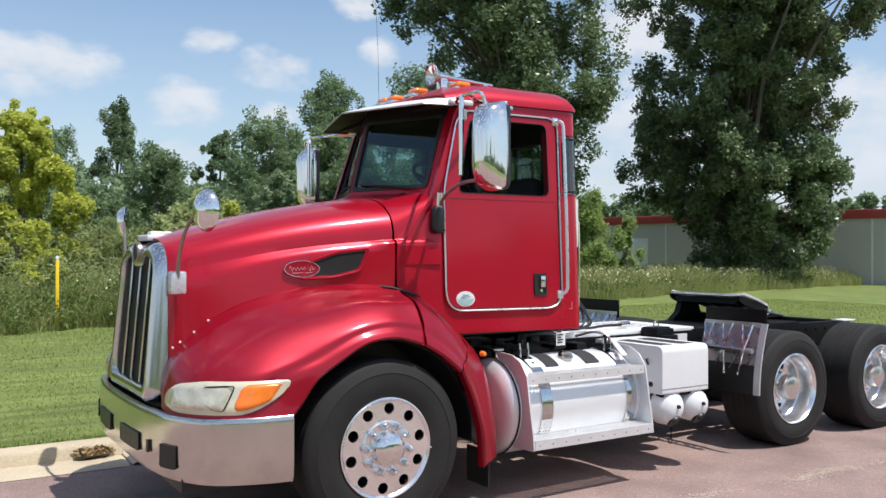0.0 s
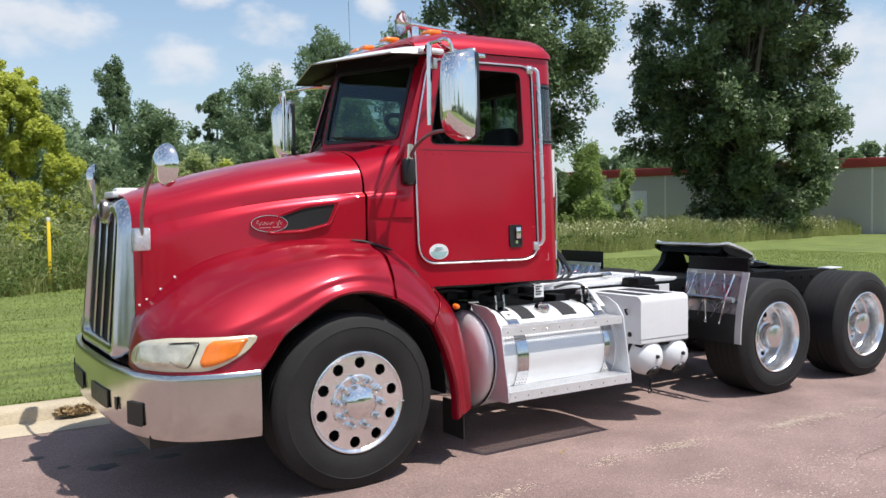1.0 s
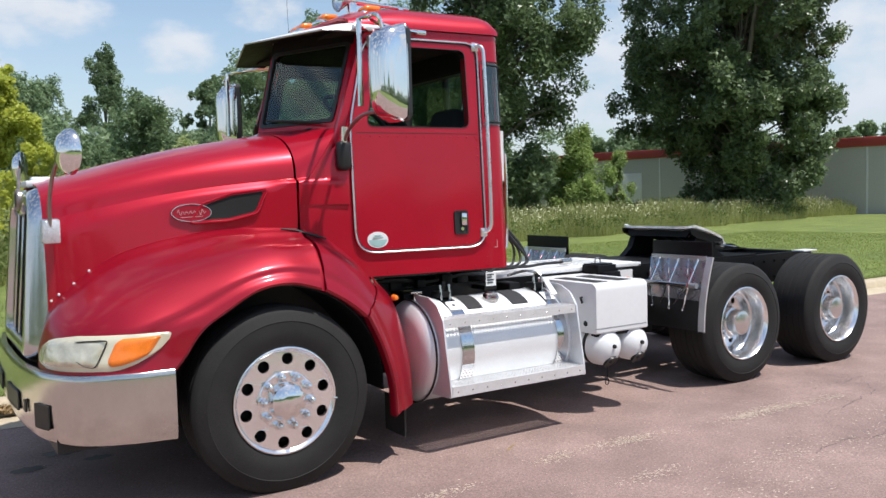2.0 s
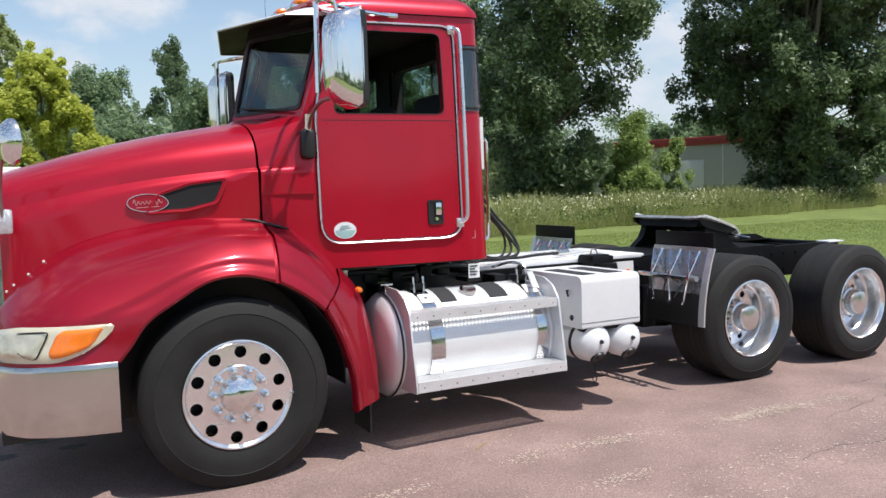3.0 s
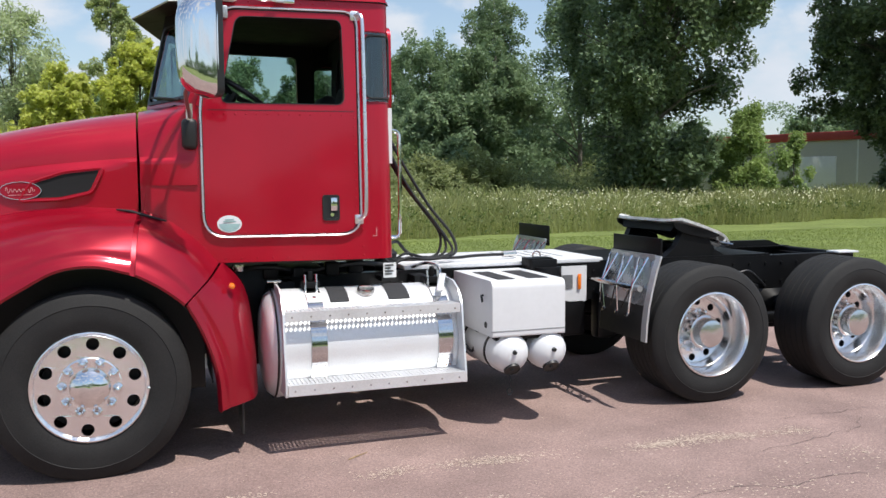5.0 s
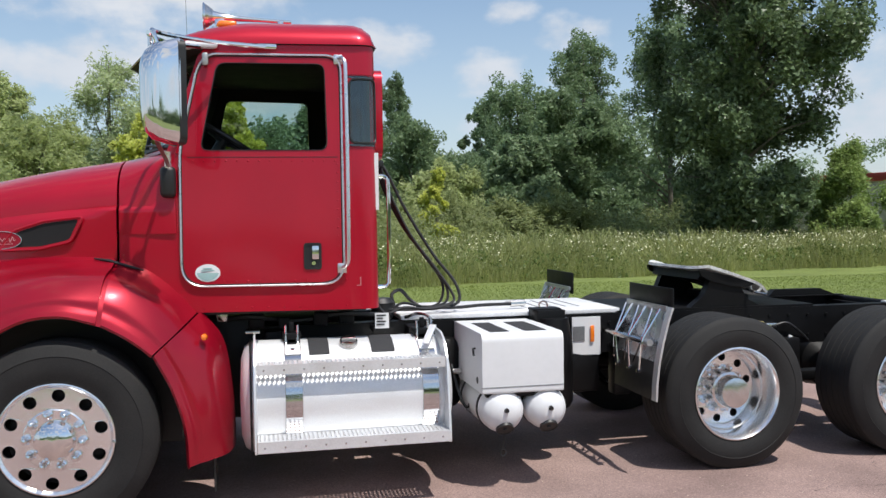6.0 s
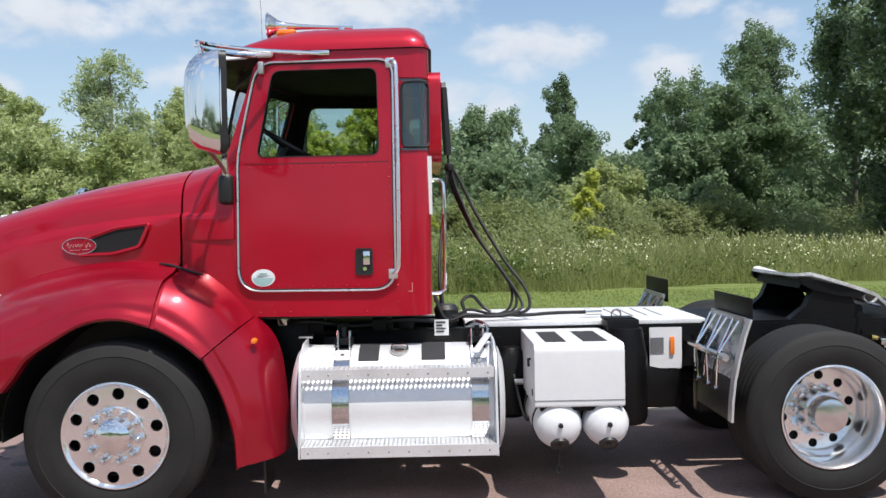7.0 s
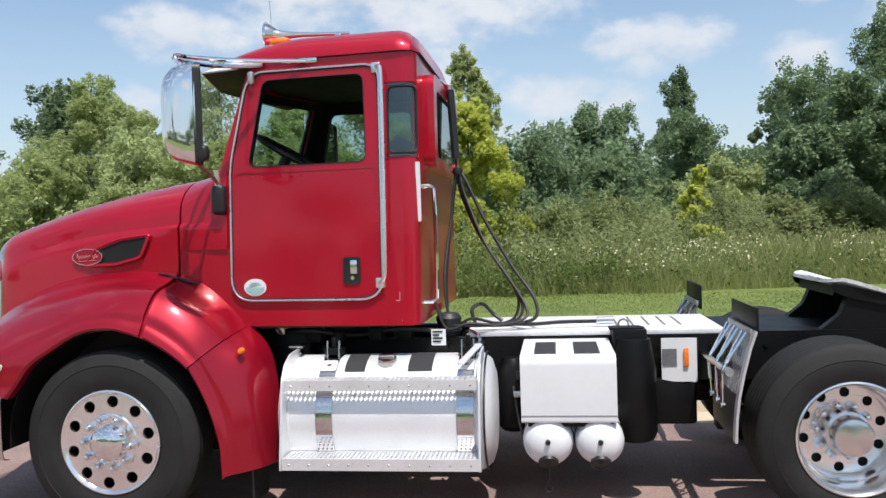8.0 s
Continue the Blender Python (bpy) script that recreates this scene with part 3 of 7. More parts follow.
def nose(u, v, d):
    return Vector((-1.262 + 0.085 * (v - 0.78) + d, -u, v))


li, lo_ = resample(opening, 120), resample(surround, 120)
rows = []
for f, d in ((0.0, 0.055), (0.0, 0.012), (0.06, 0.0), (0.30, -0.004), (0.52, 0.004), (0.72, 0.025), (0.88, 0.062), (0.97, 0.11), (1.0, 0.17)):
    rows.append([nose(mixin(p[0], q[0], f), mixin(p[1], q[1], f), d) for p, q in zip(li, lo_)])
bm = grid(rows, closed=True)
bmesh.ops.recalc_face_normals(bm, faces=bm.faces[:])
grille = part("grille", bm, GRILLECHROME, truck, "tall chrome grille surround", 50)
part("grille_mesh", panel(rounded([(-0.46, 0.845), (0.46, 0.845), (0.425, 1.675), (-0.425, 1.675)], 0.03), [], lambda u, v, d: nose(u, v, d + 0.045), 0.01), MESHMAT, grille, "dark grille mesh")
for u in (-0.225, 0.0, 0.225):
    bm = boxes(((-0.010, -0.011, 0.865), (0.010, 0.011, 1.63 if u else 1.575)), bevel=0.006)
    for v in bm.verts:
        v.co.x += -1.262 + 0.085 * (v.co.z - 0.78) + 0.032
        v.co.y += -u
    part("grille_bar", bm, DULLCHROME, grille, "upright chrome bar")
bm = lathe([(0.0, -0.010), (0.042, -0.010), (0.054, 0.0), (0.054, 0.02)], 32, axis="X", origin=(-1.195, 0, 1.665))
part("emblem", bm, DARK, grille, "dark round emblem")
bm = lathe([(0.054, 0.0), (0.058, -0.010), (0.066, 0.0), (0.066, 0.02)], 32, axis="X", origin=(-1.195, 0, 1.665))
part("emblem_ring", bm, STALK, grille, "chrome ring round the emblem")


# headlamps wrap the fender's corner above the bumper
SKIN = loft(STATIONS, 12, 8)


def skin(u, z, out):
    """The fender's corner at the height z, u from the nose (0) to the wheel arch (1), raised by out."""
    j = u * (len(SKIN[0]) - 1)
    b = int(min(j, len(SKIN[0]) - 2))
    v = j - b
    col = [r[b] * (1 - v) + r[b + 1] * v for r in SKIN]
    for p, q in zip(col, col[1:]):
        if p.z <= z <= q.z:
            w = (z - p.z) / max(1e-6, q.z - p.z)
            c = p.lerp(q, w)
            break
    else:
        c = col[0]
    n = Vector((-mixin(1.0, 0.15, ease(0.3, 0.9, u)), -mixin(0.15, 1.0, ease(0.2, 0.75, u)), 0.25)).normalized()
    return c + n * out


def strip(outline_lo, outline_hi, u0, u1, out, n=44, rows_n=12):
    """A lens between a lower and an upper line, rounded at its rim."""
    rows = []
    for i in range(n + 1):
        u = mixin(u0, u1, i / n)
        lo, hi = outline_lo(u), outline_hi(u)
        row = []
        for k in range(rows_n + 1):
            t = k / rows_n
            edge = min(1.0, 6 * t, 6 * (1 - t), 8 * i / n, 8 * (n - i) / n)
            row.append(skin(u, mixin(lo, hi, t), out * (0.25 + 0.75 * math.sqrt(edge))))
        rows.append(row)
    return grid(rows, flip=False)


def quarter(w):
    """The rise of a rounded end: none at 0, whole at 1."""
    w = min(1.0, max(0.0, w))
    return 1 - math.sqrt(1 - w * w)


def lamp_lo(u):
    return 0.786 + 0.052 * quarter((0.42 - u) / 0.14) + 0.140 * quarter(((u - 0.735) / 0.17 if u > 0.735 else 0.0) ** 0.92)


def lamp_hi(u):
    return 0.962 - 0.020 * ease(0.55, 0.36, u) - 0.098 * quarter((0.42 - u) / 0.14) - 0.034 * quarter((u - 0.870) / 0.035)


def inset(u0, u1, gap, r0, r1, lean=0.5):
    """Lower and upper lines of a piece inside the lamp, with rounded ends."""
    def lines(u):
        lo, hi = lamp_lo(u) + gap, lamp_hi(u) - gap
        mid = mixin(lo, hi, 0.5)
        f = quarter((u0 + r0 - u) / r0)
        lo, hi = mixin(lo, mid, f * 0.8), mixin(hi, mid, f * 0.8)
        mid = mixin(lo, hi, lean)
        f = quarter((u - u1 + r1) / r1)
        return mixin(lo, mid, f * 0.9), mixin(hi, mid, f * 0.9)
    return lambda u: lines(u)[0], lambda u: lines(u)[1]


a, b = both("headlamp", strip(lamp_lo, lamp_hi, 0.28, 0.905, 0.016, 80), LENS, truck, "clouded headlamp wrapped round the fender corner")
for o, sgn in ((a, 1), (b, -1)):
    turned = (lambda q: q) if sgn > 0 else mirrored
    part("turn_signal", turned(strip(*inset(0.712, 0.872, 0.013, 0.03, 0.02, 0.8), 0.712, 0.872, 0.026, 60)), AMBER, o, "amber turn signal")
    part("lamp_reflector", turned(strip(*inset(0.335, 0.688, 0.015, 0.05, 0.02), 0.335, 0.688, 0.024, 60)), LAMPSILVER, o, "silver reflector behind the lens")
    rim = [(0.545, 0.930), (0.60, 0.934), (0.675, 0.936), (0.684, 0.925), (0.682, 0.86), (0.674, 0.812), (0.66, 0.803), (0.62, 0.812), (0.58, 0.838)]
    part("lamp_divider", turned(tube([skin(u, z, 0.026) for u, z in rim], lambda t: 0.0015 + 0.0025 * math.sin(math.pi * min(1.0, t * 1.3)) ** 0.5 if t < 0.76 else 0.0015, 6, smooth=1)), DARK, o, "dark rim of the inner lamp")

# hood vents, badges, latches, nose mirrors
def hood_side(x, z):
    f = (x + 1.12) / 1.382
    sec = hood_section(min(1.0, max(0.0, f)))
    for p, q in zip(sec[13:], sec[14:]):
        if q[2] <= z <= p[2]:
            return mixin(p[1], q[1], (p[2] - z) / max(1e-6, p[2] - q[2]))
    return sec[-1][1]


def at_hood(out=0.0):
    return lambda u, v, d: Vector((u, hood_side(u, v) - out + d, v))


VENT = [(-0.385, 1.505), (-0.16, 1.512), (0.01, 1.552), (0.078, 1.695), (-0.14, 1.672), (-0.31, 1.615)]
vent_in = [(-0.36, 1.520), (-0.163, 1.526), (-0.002, 1.562), (0.054, 1.682), (-0.14, 1.659), (-0.30, 1.605)]
for sgn in (1, -1):
    fix = (lambda b: b) if sgn > 0 else mirrored
    v = part("hood_vent", fix(panel(fine(rounded(VENT, 0.025), 0.03), [fine(rounded(vent_in, 0.02), 0.03)], at_hood(0.030), 0.045)), RED, hood, "red surround of the side vent")
    lip = fine(rounded(VENT, 0.025), 0.03)
    part("vent_lip", fix(tube([at_hood(0.031)(u, w, 0) for u, w in lip + lip[:1]], 0.0075, 7)), RED, v, "raised red lip round the vent")
    part("vent_mesh", fix(panel(fine(rounded(vent_in, 0.02), 0.03), [], at_hood(0.024), 0.004)), MESHMAT, hood, "black mesh in the hood vent")
    oval = [(-0.372 + 0.112 * math.cos(a), 1.565 + 0.052 * math.sin(a)) for a in [2 * math.pi * k / 36 for k in range(36)]]
    inner = [(-0.372 + 0.1080 * math.cos(a), 1.565 + 0.0482 * math.sin(a)) for a in [2 * math.pi * k / 36 for k in range(36)]]
    part("badge_rim", fix(panel(oval, [inner], at_hood(0.036), 0.026)), DULLCHROME, hood, "chrome rim of the oval badge")
    part("badge", fix(panel(inner, [], at_hood(0.033), 0.018)), BADGERED, hood, "red oval badge with a plain pale squiggle")
    curl = [(-0.450 + 0.156 * k / 48, 1.564 + (0.009 + 0.014 * math.exp(-(k / 5) ** 2) + 0.009 * math.exp(-((k - 40) / 4) ** 2)) * math.sin(k * math.pi / 3.4) + 0.00012 * k) for k in range(49)]
    part("badge_bar", fix(tube([at_hood(0.035)(u, v, 0) for u, v in curl], 0.0017, 5)), BADGELINE, hood, "pale raised squiggle across the badge")
    part("badge_bar", fix(tube([at_hood(0.035)(-0.435 + 0.126 * k / 8, 1.5385 + 0.0006 * k, 0) for k in range(9)], 0.0016, 5)), BADGELINE, hood, "thin pale line under the squiggle")
    part("hood_latch", fix(tube([(0.14, -0.81, 1.452), (0.22, -0.835, 1.44), (0.33, -0.85, 1.405), (0.415, -0.855, 1.38)], lambda t: 0.005 + 0.005 * math.sin(3.1 * t), 8)), DARK, truck, "black rubber hood latch")
    # nose mirror on its stalk
    base = part("nose_mirror_base", fix(boxes(((-1.155, -0.665, 1.42), (-1.06, -0.59, 1.555)), bevel=0.014)), SPARKLE, truck, "sparkling silver foot of the nose mirror")
    part("stalk", fix(tube([(-1.11, -0.655, 1.51), (-1.115, -0.68, 1.64), (-1.10, -0.78, 1.81), (-1.08, -0.90, 1.88), (-1.07, -0.97, 1.895)], 0.011, 8, smooth=1)), STALK, base, "thin metal stalk")
    head = lathe([(0.0, -0.055), (0.045, -0.05), (0.078, -0.032), (0.098, -0.004), (0.10, 0.012), (0.094, 0.016), (0.0, 0.018)], 32, axis="X")
    for v in head.verts:
        v.co = Matrix.Translation((-1.055, -1.0, 1.895)) @ Matrix.Rotation(radians(24), 4, "Z") @ Matrix.Diagonal((1.1, 0.92, 1.18, 1)) @ v.co
    part("mirror_head", fix(head), CHROME, base, "round convex chrome mirror")
    for k in range(4):
        px, pz = (-1.112, -1.075, -1.000, -0.922)[k], (1.102, 1.135, 1.192, 1.260)[k]
        part("rivet", fix(lathe([(0.0, -0.004), (0.006, -0.003), (0.008, 0.002)], 10, origin=(px, hood_side(px, pz) - 0.0145, pz))), WHITE, hood)
part("hood_ornament", boxes(((-1.16, -0.13, 1.740), (-1.02, 0.13, 1.778)), ((-1.12, -0.05, 1.766), (-0.98, 0.05, 1.802)), bevel=0.012), WHITE, truck, "pale hood ornament above the grille")

# ---- the truck: cab ----
def side_y(x, z):
    """The cab's side, tapered to the front and leaning in to the top."""
    return -(0.835 + 0.09 * (x - 0.7)) + 0.05 * (z - 1.36)


def at_side(out=0.0):
    return lambda u, v, d: Vector((u, side_y(u, v) - out + d, v))


WINDOW = [(0.745, 2.085), (1.485, 2.085), (1.475, 2.60), (0.85, 2.60)]
outer = [(0.275, 1.40), (0.69, 1.12), (1.60, 1.12), (1.60, 2.72), (0.80, 2.72), (0.735, 2.64), (0.56, 2.10), (0.54, 2.04), (0.30, 1.69), (0.275, 1.66)]
hole = rounded([(u + (0.02 if u > 1 else -0.02), v + (0.02 if v > 2.3 else -0.02)) for u, v in WINDOW], 0.06)
cab = part("cab", panel(outer, [hole], at_side(), 0.03), RED, truck, "riveted red day cab")
far_side = part("cab_side", mirrored(panel(outer, [hole], at_side(), 0.03)), RED, cab, "red riveted side panel")
lining = [(0.66, 1.14), (1.60, 1.14), (1.60, 2.71), (0.82, 2.71), (0.60, 2.06)]
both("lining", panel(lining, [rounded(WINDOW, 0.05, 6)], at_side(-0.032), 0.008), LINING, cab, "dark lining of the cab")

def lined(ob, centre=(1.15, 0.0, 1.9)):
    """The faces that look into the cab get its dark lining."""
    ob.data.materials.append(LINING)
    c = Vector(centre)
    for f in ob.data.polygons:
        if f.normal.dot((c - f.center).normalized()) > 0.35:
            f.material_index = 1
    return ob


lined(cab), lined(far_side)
# rear corners, with the quarter windows, and back wall with its window
COLS = [(1.60, 0.0), (1.70, 0.0)] + [(1.70 + 0.09 * math.sin(radians(a)), 0.09 * (1 - math.cos(radians(a)))) for a in (15, 30, 45, 60, 75, 90)]
LEVELS = [1.12, 1.4, 1.8, 2.105, 2.2, 2.3, 2.4, 2.535, 2.6, 2.72]


def back_grid(out, keep):
    bm = bmesh.new()
    cells = {}
    cols = [(x, 1, d) for x, d in COLS] + [(1.79, 0, y) for y in (-0.5, 0.5)] + [(x, -1, d) for x, d in COLS[::-1]]

    def vert(i, j):
        if (i, j) not in cells:
            x, s, d = cols[i]
            z = LEVELS[j]
            y = d if s == 0 else s * (side_y(min(x, 1.70), z) + d)
            a = 0 if x <= 1.70 else min(1, (x - 1.70) / 0.09)
            p = Vector((x + out * a, y - (out * (1 - a) * s if s else 0), z))
            cells[(i, j)] = bm.verts.new(p)
        return cells[(i, j)]

    n = len(COLS)
    for i in range(len(cols) - 1):
        for j in range(len(LEVELS) - 1):
            quarter = (i < 6 or i > len(cols) - 8) and 3 <= j < 7
            rear = i == n and 3 <= j < 7
            if keep == ("wall" if not (quarter or rear) else ("near" if quarter and i < 6 else "far" if quarter else "rear")):
                bm.faces.new((vert(i, j), vert(i + 1, j), vert(i + 1, j + 1), vert(i, j + 1)))
    return bm


lined(part("cab_back", thick(back_grid(0.0, "wall"), 0.03), RED, cab, "red back wall with rounded corners", 50))
for side in ("near", "far"):
    sgn = 1 if side == "near" else -1
    q = part("quarter_window", thick(back_grid(0.002, side), 0.005), SIDEGLASS, cab, "green-tinted wrap-round quarter window", 60)
    q.visible_shadow = False
    span = [(x, d) for x, d in COLS[:7]]
    long = [0.0]
    for (xa, da), (xb, db) in zip(span, span[1:]):
        long.append(long[-1] + math.hypot(xb - xa, db - da))

    def at_quarter(u, v, d, span=span, long=long, sgn=sgn):
        k = max(i for i in range(6) if long[i] <= u + 1e-9)
        f = (u - long[k]) / (long[k + 1] - long[k])
        x, dd = mixin(span[k][0], span[k + 1][0], f), mixin(span[k][1], span[k + 1][1], f)
        a = min(1, max(0, (x - 1.70) / 0.09))
        return Vector((x + (0.006 - d) * a, sgn * (side_y(min(x, 1.70), v) + dd - (0.006 - d) * (1 - a)), v))

    far_u = long[-1] - 0.002
    lined(part("quarter_frame", panel(fine([(0.0, 2.098), (far_u, 2.098), (far_u, 2.542), (0.0, 2.542)], 0.02), [fine(rounded([(0.024, 2.125), (far_u - 0.012, 2.125), (far_u - 0.012, 2.515), (0.024, 2.515)], 0.045, 6), 0.02)], at_quarter, 0.012), RED, q, "red rounded surround of the quarter window"))
    pts = [at_quarter(u, v, 0.0) for u, v in fine(rounded([(0.024, 2.125), (far_u - 0.012, 2.125), (far_u - 0.012, 2.515), (0.024, 2.515)], 0.045, 6), 0.02)]
    pts.append(pts[0])
    part("window_rubber", tube(pts, 0.007, 6), DARK, q, "black rubber seal")
frame_out = rounded([(-0.62, 2.05), (0.62, 2.05), (0.62, 2.63), (-0.62, 2.63)], 0.10)
frame_in = rounded([(-0.50, 2.12), (0.50, 2.12), (0.50, 2.54), (-0.50, 2.54)], 0.07)
rw = lined(part("rear_window_frame", panel(frame_out, [frame_in], lambda u, v, d: Vector((1.865 - d, u, v)), 0.08), RED, cab, "red raised frame of the rear window"))
g = part("rear_window", panel(frame_in, [], lambda u, v, d: Vector((1.85 - d, u, v)), 0.005), SIDEGLASS, rw, "rear window pane")
g.visible_shadow = False

# roof: a flat-topped dome that falls to the visor
rows = []
for i in range(31):
    f = i / 30
    x = mixin(0.66, 1.79, f)
    row = []
    for k in range(29):
        s = math.sin(math.pi / 2 * (-1 + 2 * k / 28))
        edge = 1.79 - x
        cut = 0.09 * (1 - math.sqrt(max(0, 1 - (1 - min(1, edge / 0.09)) ** 2))) if edge < 0.09 else 0
        half = -side_y(min(x, 1.70), 2.72) - cut
        crown = 2.735 + 0.157 * (1 - (1 - min(1, (f + 0.07) / 0.50)) ** 2.4)
        back = (1 - (1 - min(1.0, edge / 0.15)) ** 2.4) ** 0.5 if edge < 0.15 else 1.0
        h = (max(0.0, 1 - abs(s) ** 5)) ** 0.5
        row.append((x, s * half, 2.718 + (crown - 2.718) * h * back))
    rows.append(row)
roof = lined(part("roof", thick(grid(rows, flip=False), 0.02), RED, cab, "domed red cab roof"))
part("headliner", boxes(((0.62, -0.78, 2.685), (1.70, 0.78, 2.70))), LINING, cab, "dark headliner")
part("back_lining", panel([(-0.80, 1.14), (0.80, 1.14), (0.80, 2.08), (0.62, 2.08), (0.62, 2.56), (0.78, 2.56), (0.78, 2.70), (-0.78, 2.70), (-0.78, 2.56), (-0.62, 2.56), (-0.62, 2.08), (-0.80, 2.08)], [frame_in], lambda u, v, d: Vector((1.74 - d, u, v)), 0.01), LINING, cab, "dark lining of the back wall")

far_glass = part("far_window", mirrored(panel(rounded(WINDOW, 0.05, 6), [], at_side(-0.012), 0.004)), GLASS, cab, "closed tinted window of the far door")
far_glass.visible_shadow = False

# windscreen in two flat panes, with its frame
BOT = ((0.325, 0.0, 2.10), (0.575, -0.70, 2.10))
TOP = ((0.455, 0.0, 2.66), (0.745, -0.675, 2.66))


def shield(u, v, d):
    p = Vector(BOT[0]).lerp(Vector(BOT[1]), u).lerp(Vector(TOP[0]).lerp(Vector(TOP[1]), u), v)
    return p + Vector((0.9, 0.32, -0.2)).normalized() * d


both("windscreen_frame", panel([(0, -0.06), (1.0, -0.06), (1.0, 1.10), (0, 1.10)], [rounded([(0.03, 0.05), (0.96, 0.05), (0.96, 0.95), (0.03, 0.95)], 0.06)], shield, 0.03), RED, cab, "red windscreen frame")
# a black strip paints the visor's shade onto the top of the frame
both("visor_shade_strip", panel([(0.0, 0.93), (1.0, 0.93), (1.0, 1.10), (0.0, 1.10)], [], lambda u, v, d: shield(u, v, d - 0.005), 0.006), MATTE, cab, "black strip over the windscreen standing in for the visor's shade")
for pillar in both("windscreen_pillar", panel([(1.002, -0.06), (1.15, -0.06), (1.14, 1.10), (1.002, 1.10)], [], shield, 0.03), RED, cab, "red windscreen pillar"):
    lined(pillar)
both("pillar_lining", panel([(0, -0.05), (1.05, -0.05), (1.04, 1.04), (0, 1.04)], [rounded([(0.04, 0.06), (0.95, 0.06), (0.95, 0.94), (0.04, 0.94)], 0.06)], lambda u, v, d: shield(u, v, d + 0.033), 0.01), LINING, cab, "dark pillar lining")
a, b = both("windscreen_seal", panel(rounded([(0.02, 0.03), (0.975, 0.03), (0.975, 0.965), (0.02, 0.965)], 0.05), [rounded([(0.05, 0.07), (0.94, 0.07), (0.94, 0.93), (0.05, 0.93)], 0.06)], lambda u, v, d: shield(u, v, d - 0.008), 0.02), DARK, cab, "black rubber windscreen seal")
a, b = both("windscreen", panel(rounded([(0.03, 0.05), (0.96, 0.05), (0.96, 0.95), (0.03, 0.95)], 0.06), [], lambda u, v, d: shield(u, v, d + 0.004), 0.004), GLASS, cab, "tinted windscreen pane")
a.visible_shadow = b.visible_shadow = False
for sgn in (1, -1):
    fix = (lambda b: b) if sgn > 0 else mirrored
    wp = part("wiper", fix(tube([shield(0.86, 0.015, -0.03), shield(0.55, 0.06, -0.028), shield(0.24, 0.10, -0.024)], 0.008, 6)), DARK, truck, "black windscreen wiper")
    part("wiper_blade", fix(tube([shield(0.66, 0.035, -0.018), shield(0.40, 0.075, -0.016), shield(0.12, 0.115, -0.016)], 0.006, 6)), DARK, wp)

# cowl between hood and windscreen
rows = []
for i in range(9):
    f = i / 8
    row = []
    h = hood_section(1.0)[:25]
    for k, (x, y, z) in enumerate(h):
        w = min(1.0, k / 15)
        xe = mixin(0.34, 0.60, min(1, abs(y) / 0.70))
        ze = mixin(mixin(2.085, 2.05, w), z, ease(0.75, 1.0, w))
        ye = -min(abs(y) * 1.06, 0.80) if k < 13 else side_y(xe, ze) - 0.004
        row.append((mixin(0.278, xe, f), mixin(y, ye, f), mixin(z, ze, f)))
    rows.append([(x, -y, z) for x, y, z in row[::-1]] + row[1:])
part("cowl", thick(grid(rows, flip=True), 0.015), RED, cab, "red cowl under the windscreen")
part("cab_floor", boxes(((0.66, -0.80, 1.10), (1.72, 0.80, 1.13)), ((0.28, -0.64, 1.30), (0.30, 0.64, 1.78))), DARK, cab, "dark cab floor and firewall")

# inside: dashboard, wheel, seats
part("dashboard", boxes(((0.50, -0.74, 1.62), (0.86, 0.74, 2.04)), ((0.44, -0.55, 2.0), (0.74, 0.55, 2.09)), bevel=0.05), LINING, cab, "dark dashboard")
bm = bmesh.new()
ring = [Vector((0.225 * math.cos(2 * math.pi * k / 32), 0.225 * math.sin(2 * math.pi * k / 32), 0)) for k in range(33)]
tilt = Matrix.Translation((0.87, -0.40, 2.195)) @ Matrix.Rotation(radians(31), 4, "Y")
tube([tilt @ p for p in ring], 0.017, 8, bm, close=False)
for k in (0, 11, 21):
    tube([tilt @ Vector((0, 0, -0.03)), tilt @ ring[k]], 0.014, 6, bm)
tube([tilt @ Vector((0, 0, -0.01)), tilt @ Vector((0, 0, -0.35))], 0.035, 10, bm)
part("steering_wheel", bm, DARK, cab, "black steering wheel")
for k in range(5):
    part("gauge", lathe([(0.0, 0.004), (0.026, 0.004), (0.030, -0.004), (0.034, -0.004), (0.034, 0.01)], 16, axis="X", origin=(0.866, -0.66 + 0.11 * k, 1.965)), DULLCHROME, cab, "round dashboard gauge")


def seat(y):
    bm = boxes(((1.12, y - 0.24, 1.45), (1.60, y + 0.24, 1.62)), ((1.20, y - 0.2, 1.13), (1.52, y + 0.2, 1.45)), bevel=0.05)
    s = part("seat", bm, FABRIC, cab, "dark cloth seat")
    bm = box(bmesh.new(), (-0.07, -0.23, 0.0), (0.07, 0.23, 0.70), 0.065, 4)
    for v in bm.verts:
        v.co.y *= 1 - 0.35 * ease(0.45, 0.72, v.co.z)
        v.co = Matrix.Translation((1.53, y, 1.56)) @ Matrix.Rotation(radians(9), 4, "Y") @ v.co
    part("seat_back", bm, FABRIC, s)


seat(-0.42), seat(0.42)

# brow between roof and visor, and the pointed visor: bright outside, dark underneath
def brow_line(s):
    return Vector((mixin(0.59, 0.745, s ** 1.35), -s * 0.785, mixin(2.772, 2.740, s ** 2)))


def roof_line(s):
    h = (max(0.0, 1 - (s * 0.985) ** 5)) ** 0.5
    return Vector((0.68, -s * 0.985 * 0.77, 2.72 + 0.075 * h))


LIP = [(0.256, 0.0, 2.690), (0.467, -0.80, 2.665), (0.70, -0.812, 2.676), (0.855, -0.822, 2.682)]


